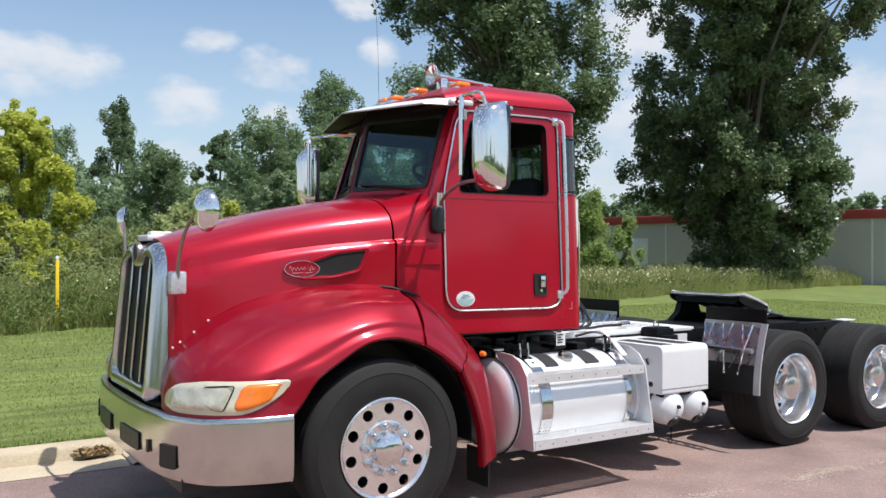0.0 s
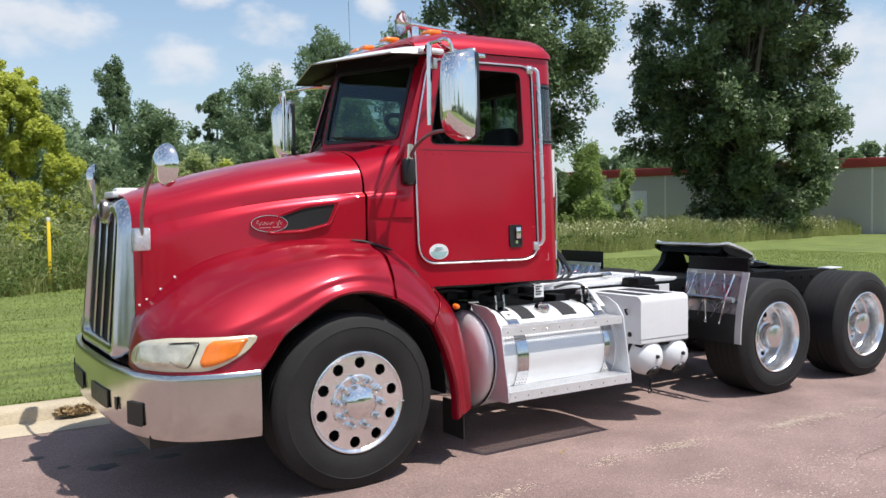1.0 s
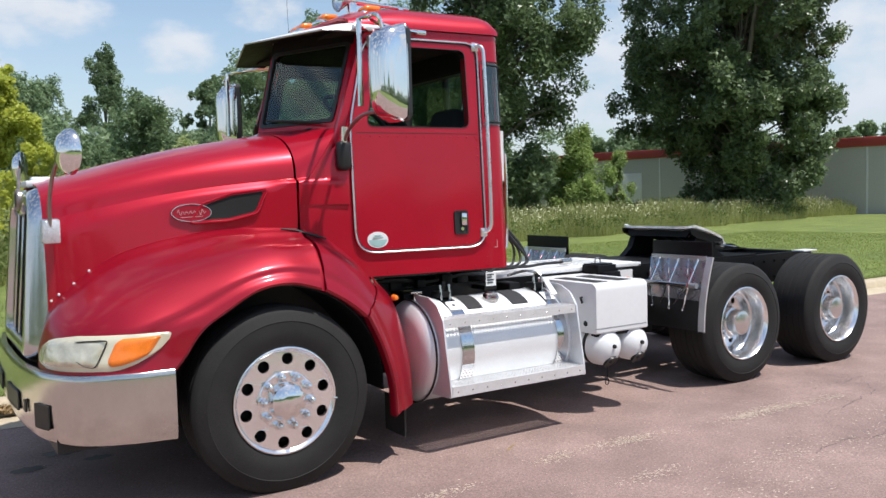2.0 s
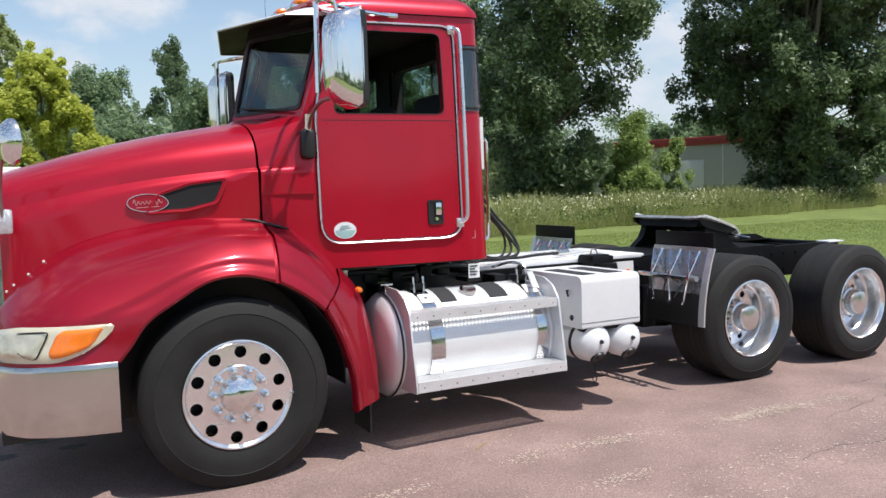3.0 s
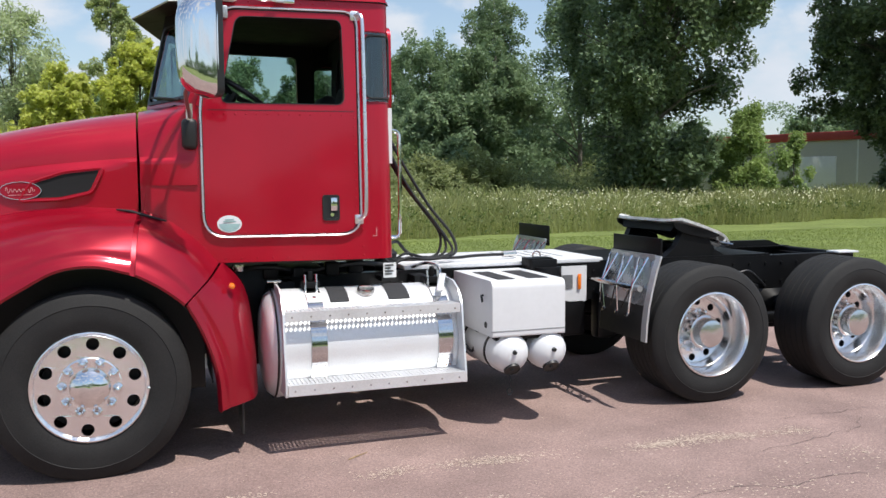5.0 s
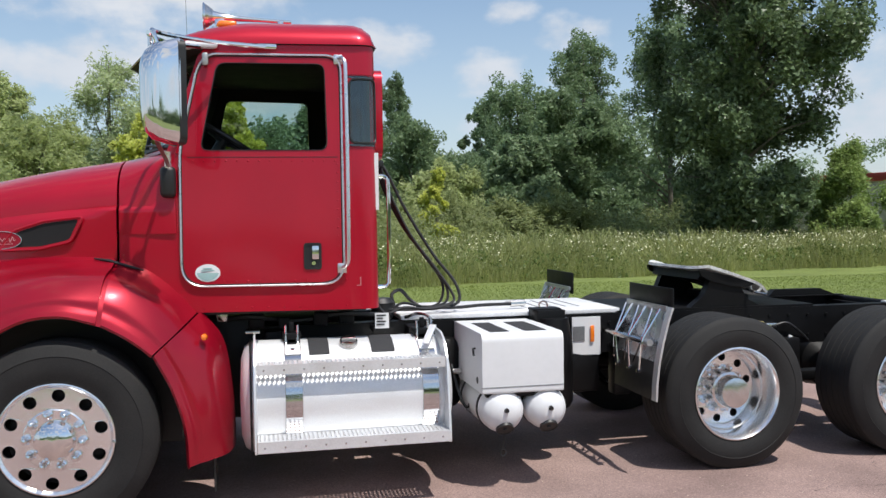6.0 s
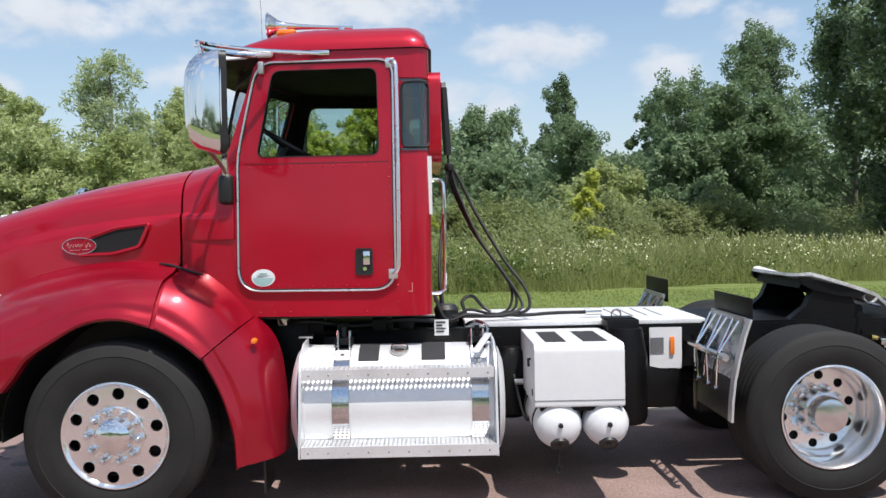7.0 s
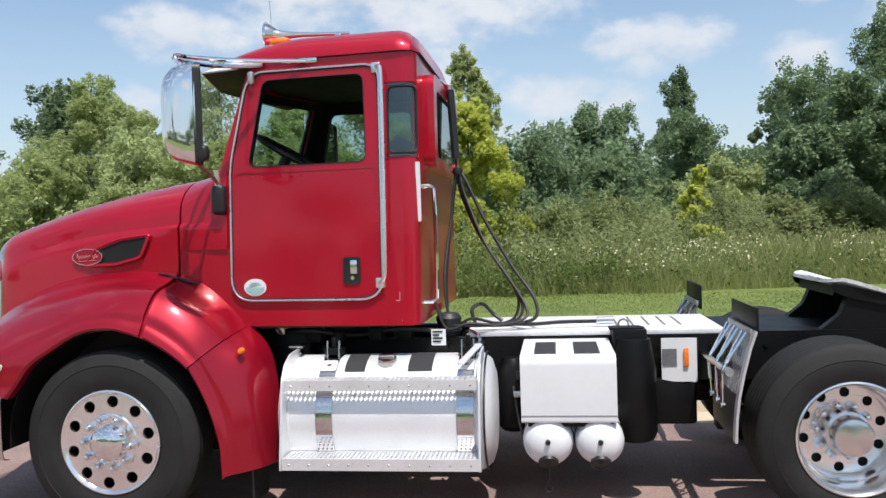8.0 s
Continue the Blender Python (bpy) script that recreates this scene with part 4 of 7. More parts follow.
def lip_at(s):
    """Along the visor's lip from its point to the end beside the door."""
    if s <= 0.6:
        return Vector(LIP[0]).lerp(Vector(LIP[1]), s / 0.6)
    k, f = (1, (s - 0.6) / 0.25) if s <= 0.85 else (2, (s - 0.85) / 0.15)
    return Vector(LIP[k]).lerp(Vector(LIP[k + 1]), f)


def halves(row):
    return [Vector((p.x, -p.y, p.z)) for p in row[::-1]] + row[1:]


STOPS = [0.0, 0.1, 0.2, 0.3, 0.4, 0.5, 0.6, 0.7, 0.85]
rows = []
for i in range(7):
    f = i / 6
    row = []
    for k in range(15):
        s = k / 14
        q = brow_line(s).lerp(roof_line(s), f)
        q.z += 0.012 * math.sin(math.pi * f) * (1 - s ** 4)
        row.append(q)
    rows.append(halves(row))
bm = grid(rows)
bmesh.ops.recalc_face_normals(bm, faces=bm.faces[:])
part("roof_brow", thick(bm, 0.01), RED, cab, "red brow at the roof's front")
shell = []
for i in range(5):
    f = i / 4
    row = []
    for s in STOPS:
        lip = lip_at(s) + Vector((0, 0, 0.008))
        top = brow_line(min(1.0, s / 0.72)) + Vector((0, 0, 0.006))
        q = lip.lerp(top, f)
        q.z += 0.010 * math.sin(math.pi * f)
        row.append(q)
    shell.append(halves(row))
visor = part("sun_visor", thick(grid(shell), 0.004), VISORTRIM, truck, "pointed silver sun visor over the windscreen", 20)
under = []
for i in range(4):
    f = i / 3
    row = []
    for s in STOPS:
        u = min(1.06, s / 0.62)
        back = shield(u, 1.10, -0.012)
        q = lip_at(s).lerp(back, f)
        q.z += 0.012 * math.sin(math.pi * f)
        row.append(q)
    under.append(halves(row))
part("visor_underside", thick(grid(under), 0.004), MATTE, visor, "matte black underside of the visor", 20)
part("visor_edge", tube([p + Vector((-0.002, 0, 0.003)) for p in halves([lip_at(s) for s in STOPS])], 0.006, 6), DULLALU, visor, "thin bright lip of the visor")
for sgn in (1, -1):
    fix = (lambda b: b) if sgn > 0 else mirrored
    part("visor_bracket", fix(boxes(((0.66, -0.842, 2.682), (0.855, -0.79, 2.722)), bevel=0.017)), VISORTRIM, visor, "pale rounded end bracket")
    part("visor_clip", fix(boxes(((0.765, -0.838, 2.58), (0.80, -0.80, 2.655)), bevel=0.008)), DULLALU, visor, "small bright clip on the pillar")

# roof lamps, horn, whip
def on_roof(x, y):
    f = (x - 0.66) / 1.13
    return 2.718 + (0.017 + 0.157 * (1 - (1 - min(1, (f + 0.07) / 0.50)) ** 2.4)) * (max(0.0, 1 - abs(y / 0.79) ** 5)) ** 0.5


for y in (-0.59, -0.24, 0.0, 0.24, 0.59):
    x = 0.655 + 0.19 * abs(y) ** 1.5 / 0.59 ** 1.5
    z = on_roof(x + 0.04, y) + (0.008 if abs(y) < 0.5 else -0.016)
    lamp = part("roof_lamp", boxes(((x - 0.03, y - 0.075, z - 0.02), (x + 0.13, y + 0.075, z + 0.018)), bevel=0.012), CHROME, truck, "chrome foot of an amber roof lamp")
    bm = box(bmesh.new(), (x - 0.01, y - 0.06, z + 0.012), (x + 0.11, y + 0.06, z + 0.062), 0.022, 3)
    for v in bm.verts:
        v.co.x += 0.35 * max(0, v.co.z - z - 0.012)
    part("amber_lens", bm, AMBER, lamp, "amber lens")
hx, hy, hz = 0.755, -0.43, 2.962
horn = part("air_horn", lathe([(0.084, 0.0), (0.086, 0.006), (0.066, 0.022), (0.042, 0.055), (0.027, 0.11), (0.018, 0.21), (0.013, 0.36), (0.012, 0.55), (0.0, 0.552)], 28, axis="X", origin=(hx, hy, hz)), CHROME, truck, "chrome trumpet horn on the roof")
for v in horn.data.vertices:
    v.co.z -= 0.035 * (v.co.x - hx)
part("horn_mouth", lathe([(0.0, 0.05), (0.045, 0.06), (0.072, 0.022), (0.080, 0.003)], 28, axis="X", origin=(hx, hy, hz)), DULLCHROME, horn, "open mouth of the horn")
part("horn_foot", boxes(((hx + 0.07, hy - 0.03, 2.83), (hx + 0.13, hy + 0.03, 2.945)), bevel=0.006), CHROME, horn, "chrome foot of the horn")
part("horn_stay", boxes(((hx + 0.46, hy - 0.02, 2.86), (hx + 0.50, hy + 0.02, 2.95)), bevel=0.006), CHROME, horn, "short chrome stay of the horn")
part("roof_stud", boxes(((1.35, 0.02, 2.90), (1.385, 0.05, 2.965)), bevel=0.006), WHITE, truck, "small pale stud on the roof")
part("whip_aerial", tube([(0.62, 0.10, 2.74), (0.61, 0.10, 3.2), (0.58, 0.10, 3.75)], 0.0014, 5), DARK, truck, "thin whip aerial")

# doors
DOOR = [(0.625, 1.275), (1.575, 1.275), (1.575, 2.655), (0.80, 2.655), (0.735, 2.58), (0.625, 2.09)]
DOOR_R = [0.14, 0.14, 0.10, 0.08, 0.12, 0.10]
RIVET = lathe([(0.0, -0.0035), (0.004, -0.003), (0.006, 0.0)], 8)
finish(RIVET)
RIVET_ME = bpy.data.meshes.new("rivet")
RIVET.to_mesh(RIVET_ME)
RIVET.free()
RIVET_ME.materials.append(RED)


def rivets(parent, pts, sgn, out):
    for u, v in pts:
        o = new("rivet", RIVET_ME)
        o.parent = parent
        y = side_y(u, v) - out
        o.matrix_basis = Matrix.Translation((u, y * sgn, v)) @ (Matrix.Rotation(math.pi, 4, "Z") if sgn < 0 else Matrix())


def door(sgn):
    fix = (lambda b: b) if sgn > 0 else mirrored
    line = rounded(DOOR, DOOR_R, 7)
    d = part("door", fix(panel(line, [rounded(WINDOW, 0.05, 6)], at_side(0.014), 0.045)), RED, truck, "red riveted cab door with its window down")
    lined(d)
    part("door_trim", fix(tube([at_side(0.020)(u, v, 0) for u, v in line + [line[0]]], 0.0065, 8)), ALU, d, "bright trim round the door")
    part("door_gap", fix(tube([at_side(0.0155)(0.625 + (u - 0.625) * 0.982 + 0.008, 1.275 + (v - 1.275) * 0.985 + 0.009, 0) for u, v in line + [line[0]]], 0.004, 6)), DARK, d, "dark door gap")
    part("belt_seam", fix(panel([(0.665, 2.038), (1.545, 2.038), (1.545, 2.042), (0.665, 2.042)], [], at_side(0.0152), 0.01)), DARK, d, "thin seam under the window")
    part("window_seal", fix(panel(rounded([(u + (0.005 if u > 1 else -0.005), v + (0.005 if v > 2.3 else -0.005)) for u, v in WINDOW], 0.055, 6), [rounded(WINDOW, 0.05, 6)], at_side(0.018), 0.05)), DARK, d, "black window seal")
    part("handle_bezel", fix(panel(rounded([(1.335, 1.365), (1.44, 1.365), (1.44, 1.525), (1.335, 1.525)], 0.02), [rounded([(1.348, 1.378), (1.427, 1.378), (1.427, 1.512), (1.348, 1.512)], 0.015)], at_side(0.024), 0.02)), DARK, d, "black handle bezel")
    part("handle_well", fix(panel(rounded([(1.345, 1.375), (1.43, 1.375), (1.43, 1.515), (1.345, 1.515)], 0.015), [], at_side(0.018), 0.003)), DARK, d, "dark handle well")
    y = side_y(1.4, 1.45)
    part("door_handle", fix(boxes(((1.382, y - 0.036, 1.425), (1.424, y - 0.020, 1.508)), bevel=0.006)), CHROME, d, "chrome paddle handle")
    part("lock", fix(lathe([(0.0, -0.008), (0.012, -0.008), (0.014, 0.0)], 16, origin=(1.392, y - 0.019, 1.402))), CHROME, d, "chrome lock cylinder")
    oval = lambda r: [(0.775 + 0.072 * r * math.cos(a), 1.355 + 0.052 * r * math.sin(a)) for a in [2 * math.pi * k / 28 for k in range(28)]]
    part("sticker", fix(panel(oval(1.0), [], at_side(0.0175), 0.003)), WHITE, d, "small oval white decal")
    part("sticker_print", fix(panel([(u, v) for u, v in oval(0.86) if v < 1.36] , [], at_side(0.0195), 0.001)), TEAL, d, "teal lower half of the decal")
    for k, (w, z) in enumerate(((0.05, 1.378), (0.075, 1.366))):
        part("sticker_bar", fix(boxes(((0.775 - w / 2, side_y(0.775, z) - 0.0215, z), (0.775 + w / 2, side_y(0.775, z) - 0.018, z + 0.007)))), TEAL, d, "plain bar of small print")
    rivets(d, [(mixin(0.70, 1.53, k / 13), 2.018) for k in range(14)] + [(1.543, mixin(1.45, 2.0, k / 10)) for k in range(11)] + [(mixin(0.80, 1.42, k / 9), 1.302) for k in range(10)], sgn, 0.0145)
    # grab rail behind the door
    xr = 1.588
    yr = side_y(xr, 1.4)
    rail = part("grab_rail", fix(tube([(xr - 0.03, side_y(xr, 2.64) - 0.01, 2.635), (xr + 0.005, side_y(xr, 2.64) - 0.055, 2.635), (xr + 0.012, side_y(xr, 2.58) - 0.065, 2.57), (xr + 0.012, side_y(xr, 1.5) - 0.062, 1.45), (xr + 0.0, side_y(xr, 1.4) - 0.05, 1.385), (xr - 0.03, side_y(xr, 1.36) - 0.01, 1.375)], 0.0125, 10, smooth=2)), ALU, truck, "long polished grab rail beside the door")
    for yy, zz in ((side_y(xr, 2.64), 2.60), (yr, 1.34)):
        part("rail_foot", fix(boxes(((xr - 0.055, yy - 0.022, zz), (xr - 0.0, yy + 0.002, zz + 0.06)), bevel=0.006)), ALU, rail, "small rail foot")
    return d


door(1), door(-1)
for sgn in (1, -1):
    rivets(cab, [(0.30, mixin(1.47, 1.655, k / 3)) for k in range(4)] + [(mixin(0.85, 1.55, k / 9), 2.695) for k in range(10)] + [(1.585, mixin(1.2, 2.65, k / 14)) for k in range(15)] + [(mixin(0.75, 1.68, k / 10), 1.145) for k in range(11)], sgn, 0.0005)
part("cowl_seam", tube([(0.285, -0.735, 1.84), (0.58, -0.806, 1.84)], 0.0022, 5), DARK, cab, "thin seam on the cowl side")

# door mirrors
def mirror(sgn):
    fix = (lambda b: b) if sgn > 0 else mirrored
    m = Matrix.Translation((0.613, -1.36, 2.335)) @ Matrix.Rotation(radians(22), 4, "Z")
    rows = []
    for i in range(17):
        v = -1 + i / 8
        row = []
        for k in range(17):
            u = -1 + k / 8
            a, b = math.copysign(abs(u) ** 0.9, u), math.copysign(abs(v) ** 0.9, v)
            bulge = ((1 - abs(a) ** 3.0) ** 0.5) * ((1 - abs(b) ** 5.0) ** 0.5)
            row.append(m @ Vector((0.045 - 0.175 * bulge, 0.10 * u * (1 - 0.07 * v ** 4), 0.275 * v * (1 - 0.05 * u ** 4) + 0.01 * u * u)))
        rows.append(row)
    head = part("door_mirror", fix(thick(grid(rows), 0.004)), CHROME, truck, "tall chrome door mirror", 60)
    rim = rounded([(-0.103, -0.272), (0.103, -0.272), (0.103, 0.272), (-0.103, 0.272)], 0.05, 6)
    inn = rounded([(-0.09, -0.258), (0.09, -0.258), (0.09, 0.258), (-0.09, 0.258)], 0.04, 6)
    part("mirror_rim", fix(panel(rim, [inn], lambda u, v, d: m @ Vector((0.075 - d, u, v)), 0.04)), DARK, head, "black mirror rim")
    part("mirror_glass", fix(panel(inn, [], lambda u, v, d: m @ Vector((0.062 - d, u, v)), 0.008)), GLASSMIRROR, head, "mirror glass")
    arm = part("mirror_arm", fix(tube([(0.575, -1.36, 2.58), (0.555, -1.36, 2.65), (0.54, -1.33, 2.672), (0.56, -1.20, 2.68), (0.80, -0.95, 2.695), (1.13, -0.83, 2.70)], 0.0125, 9, smooth=2)), CHROME, truck, "chrome arm that holds the mirror")
    part("arm_foot", fix(boxes(((1.08, -0.835, 2.685), (1.20, -0.79, 2.72)), bevel=0.01)), CHROME, arm, "chrome arm foot")
    part("arm_brace", fix(tube([(0.52, -1.30, 2.66), (0.52, -1.18, 2.665), (0.60, -0.98, 2.67), (0.76, -0.82, 2.69)], 0.012, 8, smooth=1)), CHROME, arm, "second chrome brace")
    part("mirror_post", fix(tube([(0.52, -1.18, 2.67), (0.515, -1.18, 2.16)], 0.016, 10)), CHROME, arm, "upright chrome post")
    part("lower_arm", fix(tube([(0.56, -1.33, 2.12), (0.53, -1.19, 2.12), (0.54, -1.0, 2.07), (0.565, -0.86, 2.0), (0.565, -0.845, 1.93)], 0.012, 8, smooth=2)), STALK, arm, "lower mirror arm")
    bm = box(bmesh.new(), (0.515, -0.875, 1.80), (0.605, -0.80, 1.985), 0.03, 3)
    part("mirror_mount", fix(bm), DARK, arm, "black mirror mount on the cowl")
    part("mirror_knuckle", fix(box(bmesh.new(), (0.625, -1.33, 2.085), (0.70, -1.265, 2.175), 0.025, 3)), DARK, head, "black swivel behind the mirror's foot")
    part("mirror_clamp", fix(tube([(0.562, -0.85, 1.97), (0.562, -0.862, 2.07)], 0.02, 8)), ALU, arm, "bright clamp")


mirror(1), mirror(-1)

# back of the cab: handle, strip, hoses on their sprung mast
part("rear_handle", tube([(1.79, -0.78, 1.93), (1.85, -0.775, 1.93), (1.872, -0.775, 1.90), (1.872, -0.775, 1.27), (1.85, -0.775, 1.24), (1.79, -0.78, 1.24)], 0.013, 9, smooth=1), CHROME, truck, "chrome handle behind the cab")
part("rear_strip", boxes(((1.775, -0.852, 1.72), (1.80, -0.835, 2.07))), WHITE, truck, "short white reflective strip")
mast = part("hose_mast", tube([(1.80, 0.02, 2.70), (1.84, 0.02, 2.68), (1.885, 0.02, 2.64)], 0.010, 8), CHROME, truck, "small chrome mast that carries the hoses")
bm = tube([(1.885 + 0.022 * math.cos(k * 0.9), 0.02 + 0.022 * math.sin(k * 0.9), 2.66 - 0.0012 * k) for k in range(60)], 0.004, 5)
part("mast_coil", bm, CHROME, mast, "coiled spring")
part("hose_sleeve", tube([(1.89, 0.02, 2.62), (1.915, 0.02, 2.15)], 0.028, 10), DARK, mast, "black sleeve")
part("hose_hook", tube([(1.915, 0.02, 2.15), (1.92, 0.02, 2.05)], 0.007, 6), BLACK, mast)
for k, (dx, dy, sag) in enumerate(((0.0, 0.0, 0.0), (0.035, -0.05, 0.03), (-0.03, 0.05, -0.02))):
    hose = [(1.86 + dx * 0.3, -0.22 + dy, 1.06), (1.84, -0.14 + dy, 1.35), (1.88, -0.04, 1.75), (1.92 + dx * 0.2, 0.0, 2.05), (1.96 + dx * 0.4, -0.02 + dy * 0.3, 1.90), (2.09 + dx * 0.6, -0.12 + dy * 0.6, 1.60 - sag), (2.25 + dx * 0.6, -0.21 + dy * 0.6, 1.36 - sag), (2.345 + dx * 0.7, -0.28 + dy * 0.6, 1.20 - sag), (2.335 + dx, -0.33 + dy, 1.09), (2.20, -0.37 + dy, 1.052), (2.02, -0.41 + dy, 1.05 + 0.02 * k), (1.88, -0.42 + dy, 1.07 - 0.03 * k), (1.80, -0.40, 1.20)]
    part("air_hose", tube(spline(hose, 5), 0.0098, 7), RUBBERHOSE, truck, "black hose looped behind the cab")
part("electric_cable", tube(spline([(1.92, 0.02, 2.10), (1.99, -0.01, 1.98), (2.10, -0.06, 1.74), (2.28, -0.14, 1.42), (2.42, -0.22, 1.22), (2.44, -0.28, 1.09), (2.32, -0.33, 1.05), (2.12, -0.36, 1.045), (1.95, -0.30, 1.06), (1.86, -0.26, 1.10)], 6), 0.0115, 7), RUBBERHOSE, truck, "black electric cable beside the hoses")
part("hose_tie", lathe([(0.0, 2.035), (0.030, 2.04), (0.036, 2.06), (0.030, 2.085), (0.0, 2.09)], 14, axis="Z", origin=(1.925, 0.0, 0.0)), DARK, mast, "black tie round the hoses")
part("deck_hose", tube(spline([(2.15, -0.36, 1.06), (2.4, -0.33, 1.045), (2.6, -0.28, 1.05), (2.85, -0.26, 1.05)], 5), 0.012, 7), RUBBERHOSE, truck, "black hose laid along the deck")
part("hose_plug", tube([(2.82, -0.26, 1.052), (2.93, -0.255, 1.055)], 0.024, 10), DULLCHROME, truck, "grey hose plug resting on the deck")
part("hose_loop", tube(spline([(2.02, -0.05, 1.03), (2.0, -0.03, 1.12), (2.07, 0.0, 1.15), (2.14, 0.02, 1.08), (2.20, 0.0, 1.035)], 5), 0.013, 7), RUBBERHOSE, truck, "small hose loop on the deck")

# ---- the truck: wheels ----
def tyre_mesh(name, ribs, w, r, rim=0.298):
    h = w / 2
    prof = [(rim, -h + 0.040), (rim + 0.012, -h + 0.018), (rim + 0.05, -h + 0.004), (rim + 0.10, -h), (r - 0.085, -h + 0.004), (r - 0.082, -h + 0.001), (r - 0.074, -h + 0.005), (r - 0.035, -h + 0.018), (r - 0.010, -h + 0.034)]
    m = len(prof) - 1
    y0, y1 = -h + 0.040, h - 0.040
    for k in range(ribs):
        a, b = mixin(y0, y1, k / ribs), mixin(y0, y1, (k + 1) / ribs)
        prof += [(r - 0.002, a + 0.005), (r - 0.002, b - 0.005)] + ([(r - 0.008, b - 0.002), (r - 0.008, b + 0.002)] if k < ribs - 1 else [])
    prof += [(rr, -y) for rr, y in prof[m::-1]]
    return mesh_of(name, lathe(prof, 96), RUBBER, 28)


def mesh_of(name, bm, material, sharp=35):
    finish(bm, sharp)
    me = bpy.data.meshes.new(name)
    bm.to_mesh(me)
    bm.free()
    me.materials.append(material)
    return me


def child(name, me, parent, m=None, label=""):
    o = new(name, me)
    o.parent = parent
    if m is not None:
        o.matrix_basis = m
    return tagged(o, label)


STEER_TYRE = tyre_mesh("steer_tyre", 5, 0.292, 0.533)
DRIVE_TYRE = tyre_mesh("drive_tyre", 6, 0.44, 0.503)


def disc(r_out, r_holes, r_hole, place, th, r_in):
    holes = [circle(r_holes * math.cos(2 * math.pi * (k + 0.5) / 10), r_holes * math.sin(2 * math.pi * (k + 0.5) / 10), r_hole, 18) for k in range(10)]
    return panel(circle(0, 0, r_out, 60), holes + [circle(0, 0, r_in, 40)], lambda u, v, d: Vector((u, place(math.hypot(u, v)) + d, v)), th)


# steer wheel: a shallow face near the tyre's wall
bm = disc(0.281, 0.238, 0.034, lambda r: -0.128 + 0.25 * (r - 0.16) ** 2, 0.02, 0.165)
lathe([(0.280, -0.124), (0.284, -0.129), (0.299, -0.138), (0.3055, -0.136), (0.306, -0.118), (0.296, -0.09), (0.285, 0.10)], 80, bm)
lathe([(0.09, -0.135), (0.160, -0.138), (0.166, -0.134), (0.168, -0.12)], 64, bm)
STEER_RIM = mesh_of("steer_rim", bm, WHEELALU, 30)
STEER_HUB = mesh_of("steer_hub", lathe([(0.108, -0.130), (0.106, -0.155), (0.098, -0.180), (0.07, -0.200), (0.035, -0.209), (0.0, -0.211)], 44), CHROME)
# drive wheel: a deep dish inside a wide tyre
bm = disc(0.252, 0.208, 0.027, lambda r: 0.025 + 0.25 * (r - 0.16) ** 2, 0.02, 0.08)
lathe([(0.250, 0.027), (0.260, 0.01), (0.261, -0.055), (0.269, -0.066), (0.270, -0.12), (0.276, -0.165), (0.286, -0.198), (0.298, -0.212), (0.306, -0.208), (0.305, -0.19), (0.296, -0.16), (0.285, 0.16)], 80, bm)
DRIVE_RIM = mesh_of("drive_rim", bm, WHEELALU, 30)
DRIVE_HUB = mesh_of("drive_hub", lathe([(0.130, 0.03), (0.126, 0.0), (0.118, -0.010), (0.117, -0.070), (0.122, -0.076), (0.122, -0.094), (0.108, -0.100), (0.106, -0.160), (0.098, -0.180), (0.07, -0.188), (0.0, -0.192)], 44), HUBMET)
NUT = mesh_of("nut", lathe([(0.028, 0.0), (0.028, -0.007), (0.0195, -0.012), (0.0195, -0.048), (0.014, -0.060), (0.0, -0.064)], 12), CHROME)
INNER = mesh_of("inner_drum", lathe([(0.0, 0.02), (0.255, 0.02), (0.262, 0.04), (0.262, 0.2), (0.0, 0.2)], 32), BLACK)
VALVE = mesh_of("valve", tube([(0.292, -0.138, 0), (0.312, -0.146, 0)], 0.006, 7), CHROME)


def wheel(x, sgn, drive, spin):
    y = -0.885 if drive else -1.045
    turn = Matrix.Translation((x, y * sgn, 0.496 if drive else 0.495)) @ (Matrix.Rotation(math.pi, 4, "Z") if sgn < 0 else Matrix()) @ Matrix.Rotation(radians(spin), 4, "Y")
    w = child("drive_wheel" if drive else "steer_wheel", DRIVE_RIM if drive else STEER_RIM, truck, turn, "deep-dish polished aluminium drive wheel" if drive else "polished aluminium wheel with ten round holes")
    child("tyre", DRIVE_TYRE if drive else STEER_TYRE, w, None, "black wide single tyre" if drive else "black steer tyre")
    child("hub_cap", DRIVE_HUB if drive else STEER_HUB, w, None, "shiny hub cap")
    child("brake_drum", INNER, w, Matrix.Translation((0, 0.04 if drive else -0.07, 0)), "black brake drum")
    child("valve", VALVE, w)
    face = 0.024 if drive else -0.137
    for k in range(10):
        a = 2 * math.pi * k / 10
        child("lug_nut", NUT, w, Matrix.Translation((0.142 * math.cos(a), face, 0.142 * math.sin(a))))
    return w


AXLES = (4.112, 5.465)
for sgn in (1, -1):
    wheel(-0.015, sgn, False, 5)
    for k, x in enumerate(AXLES):
        wheel(x, sgn, True, 5 + 20 * k)

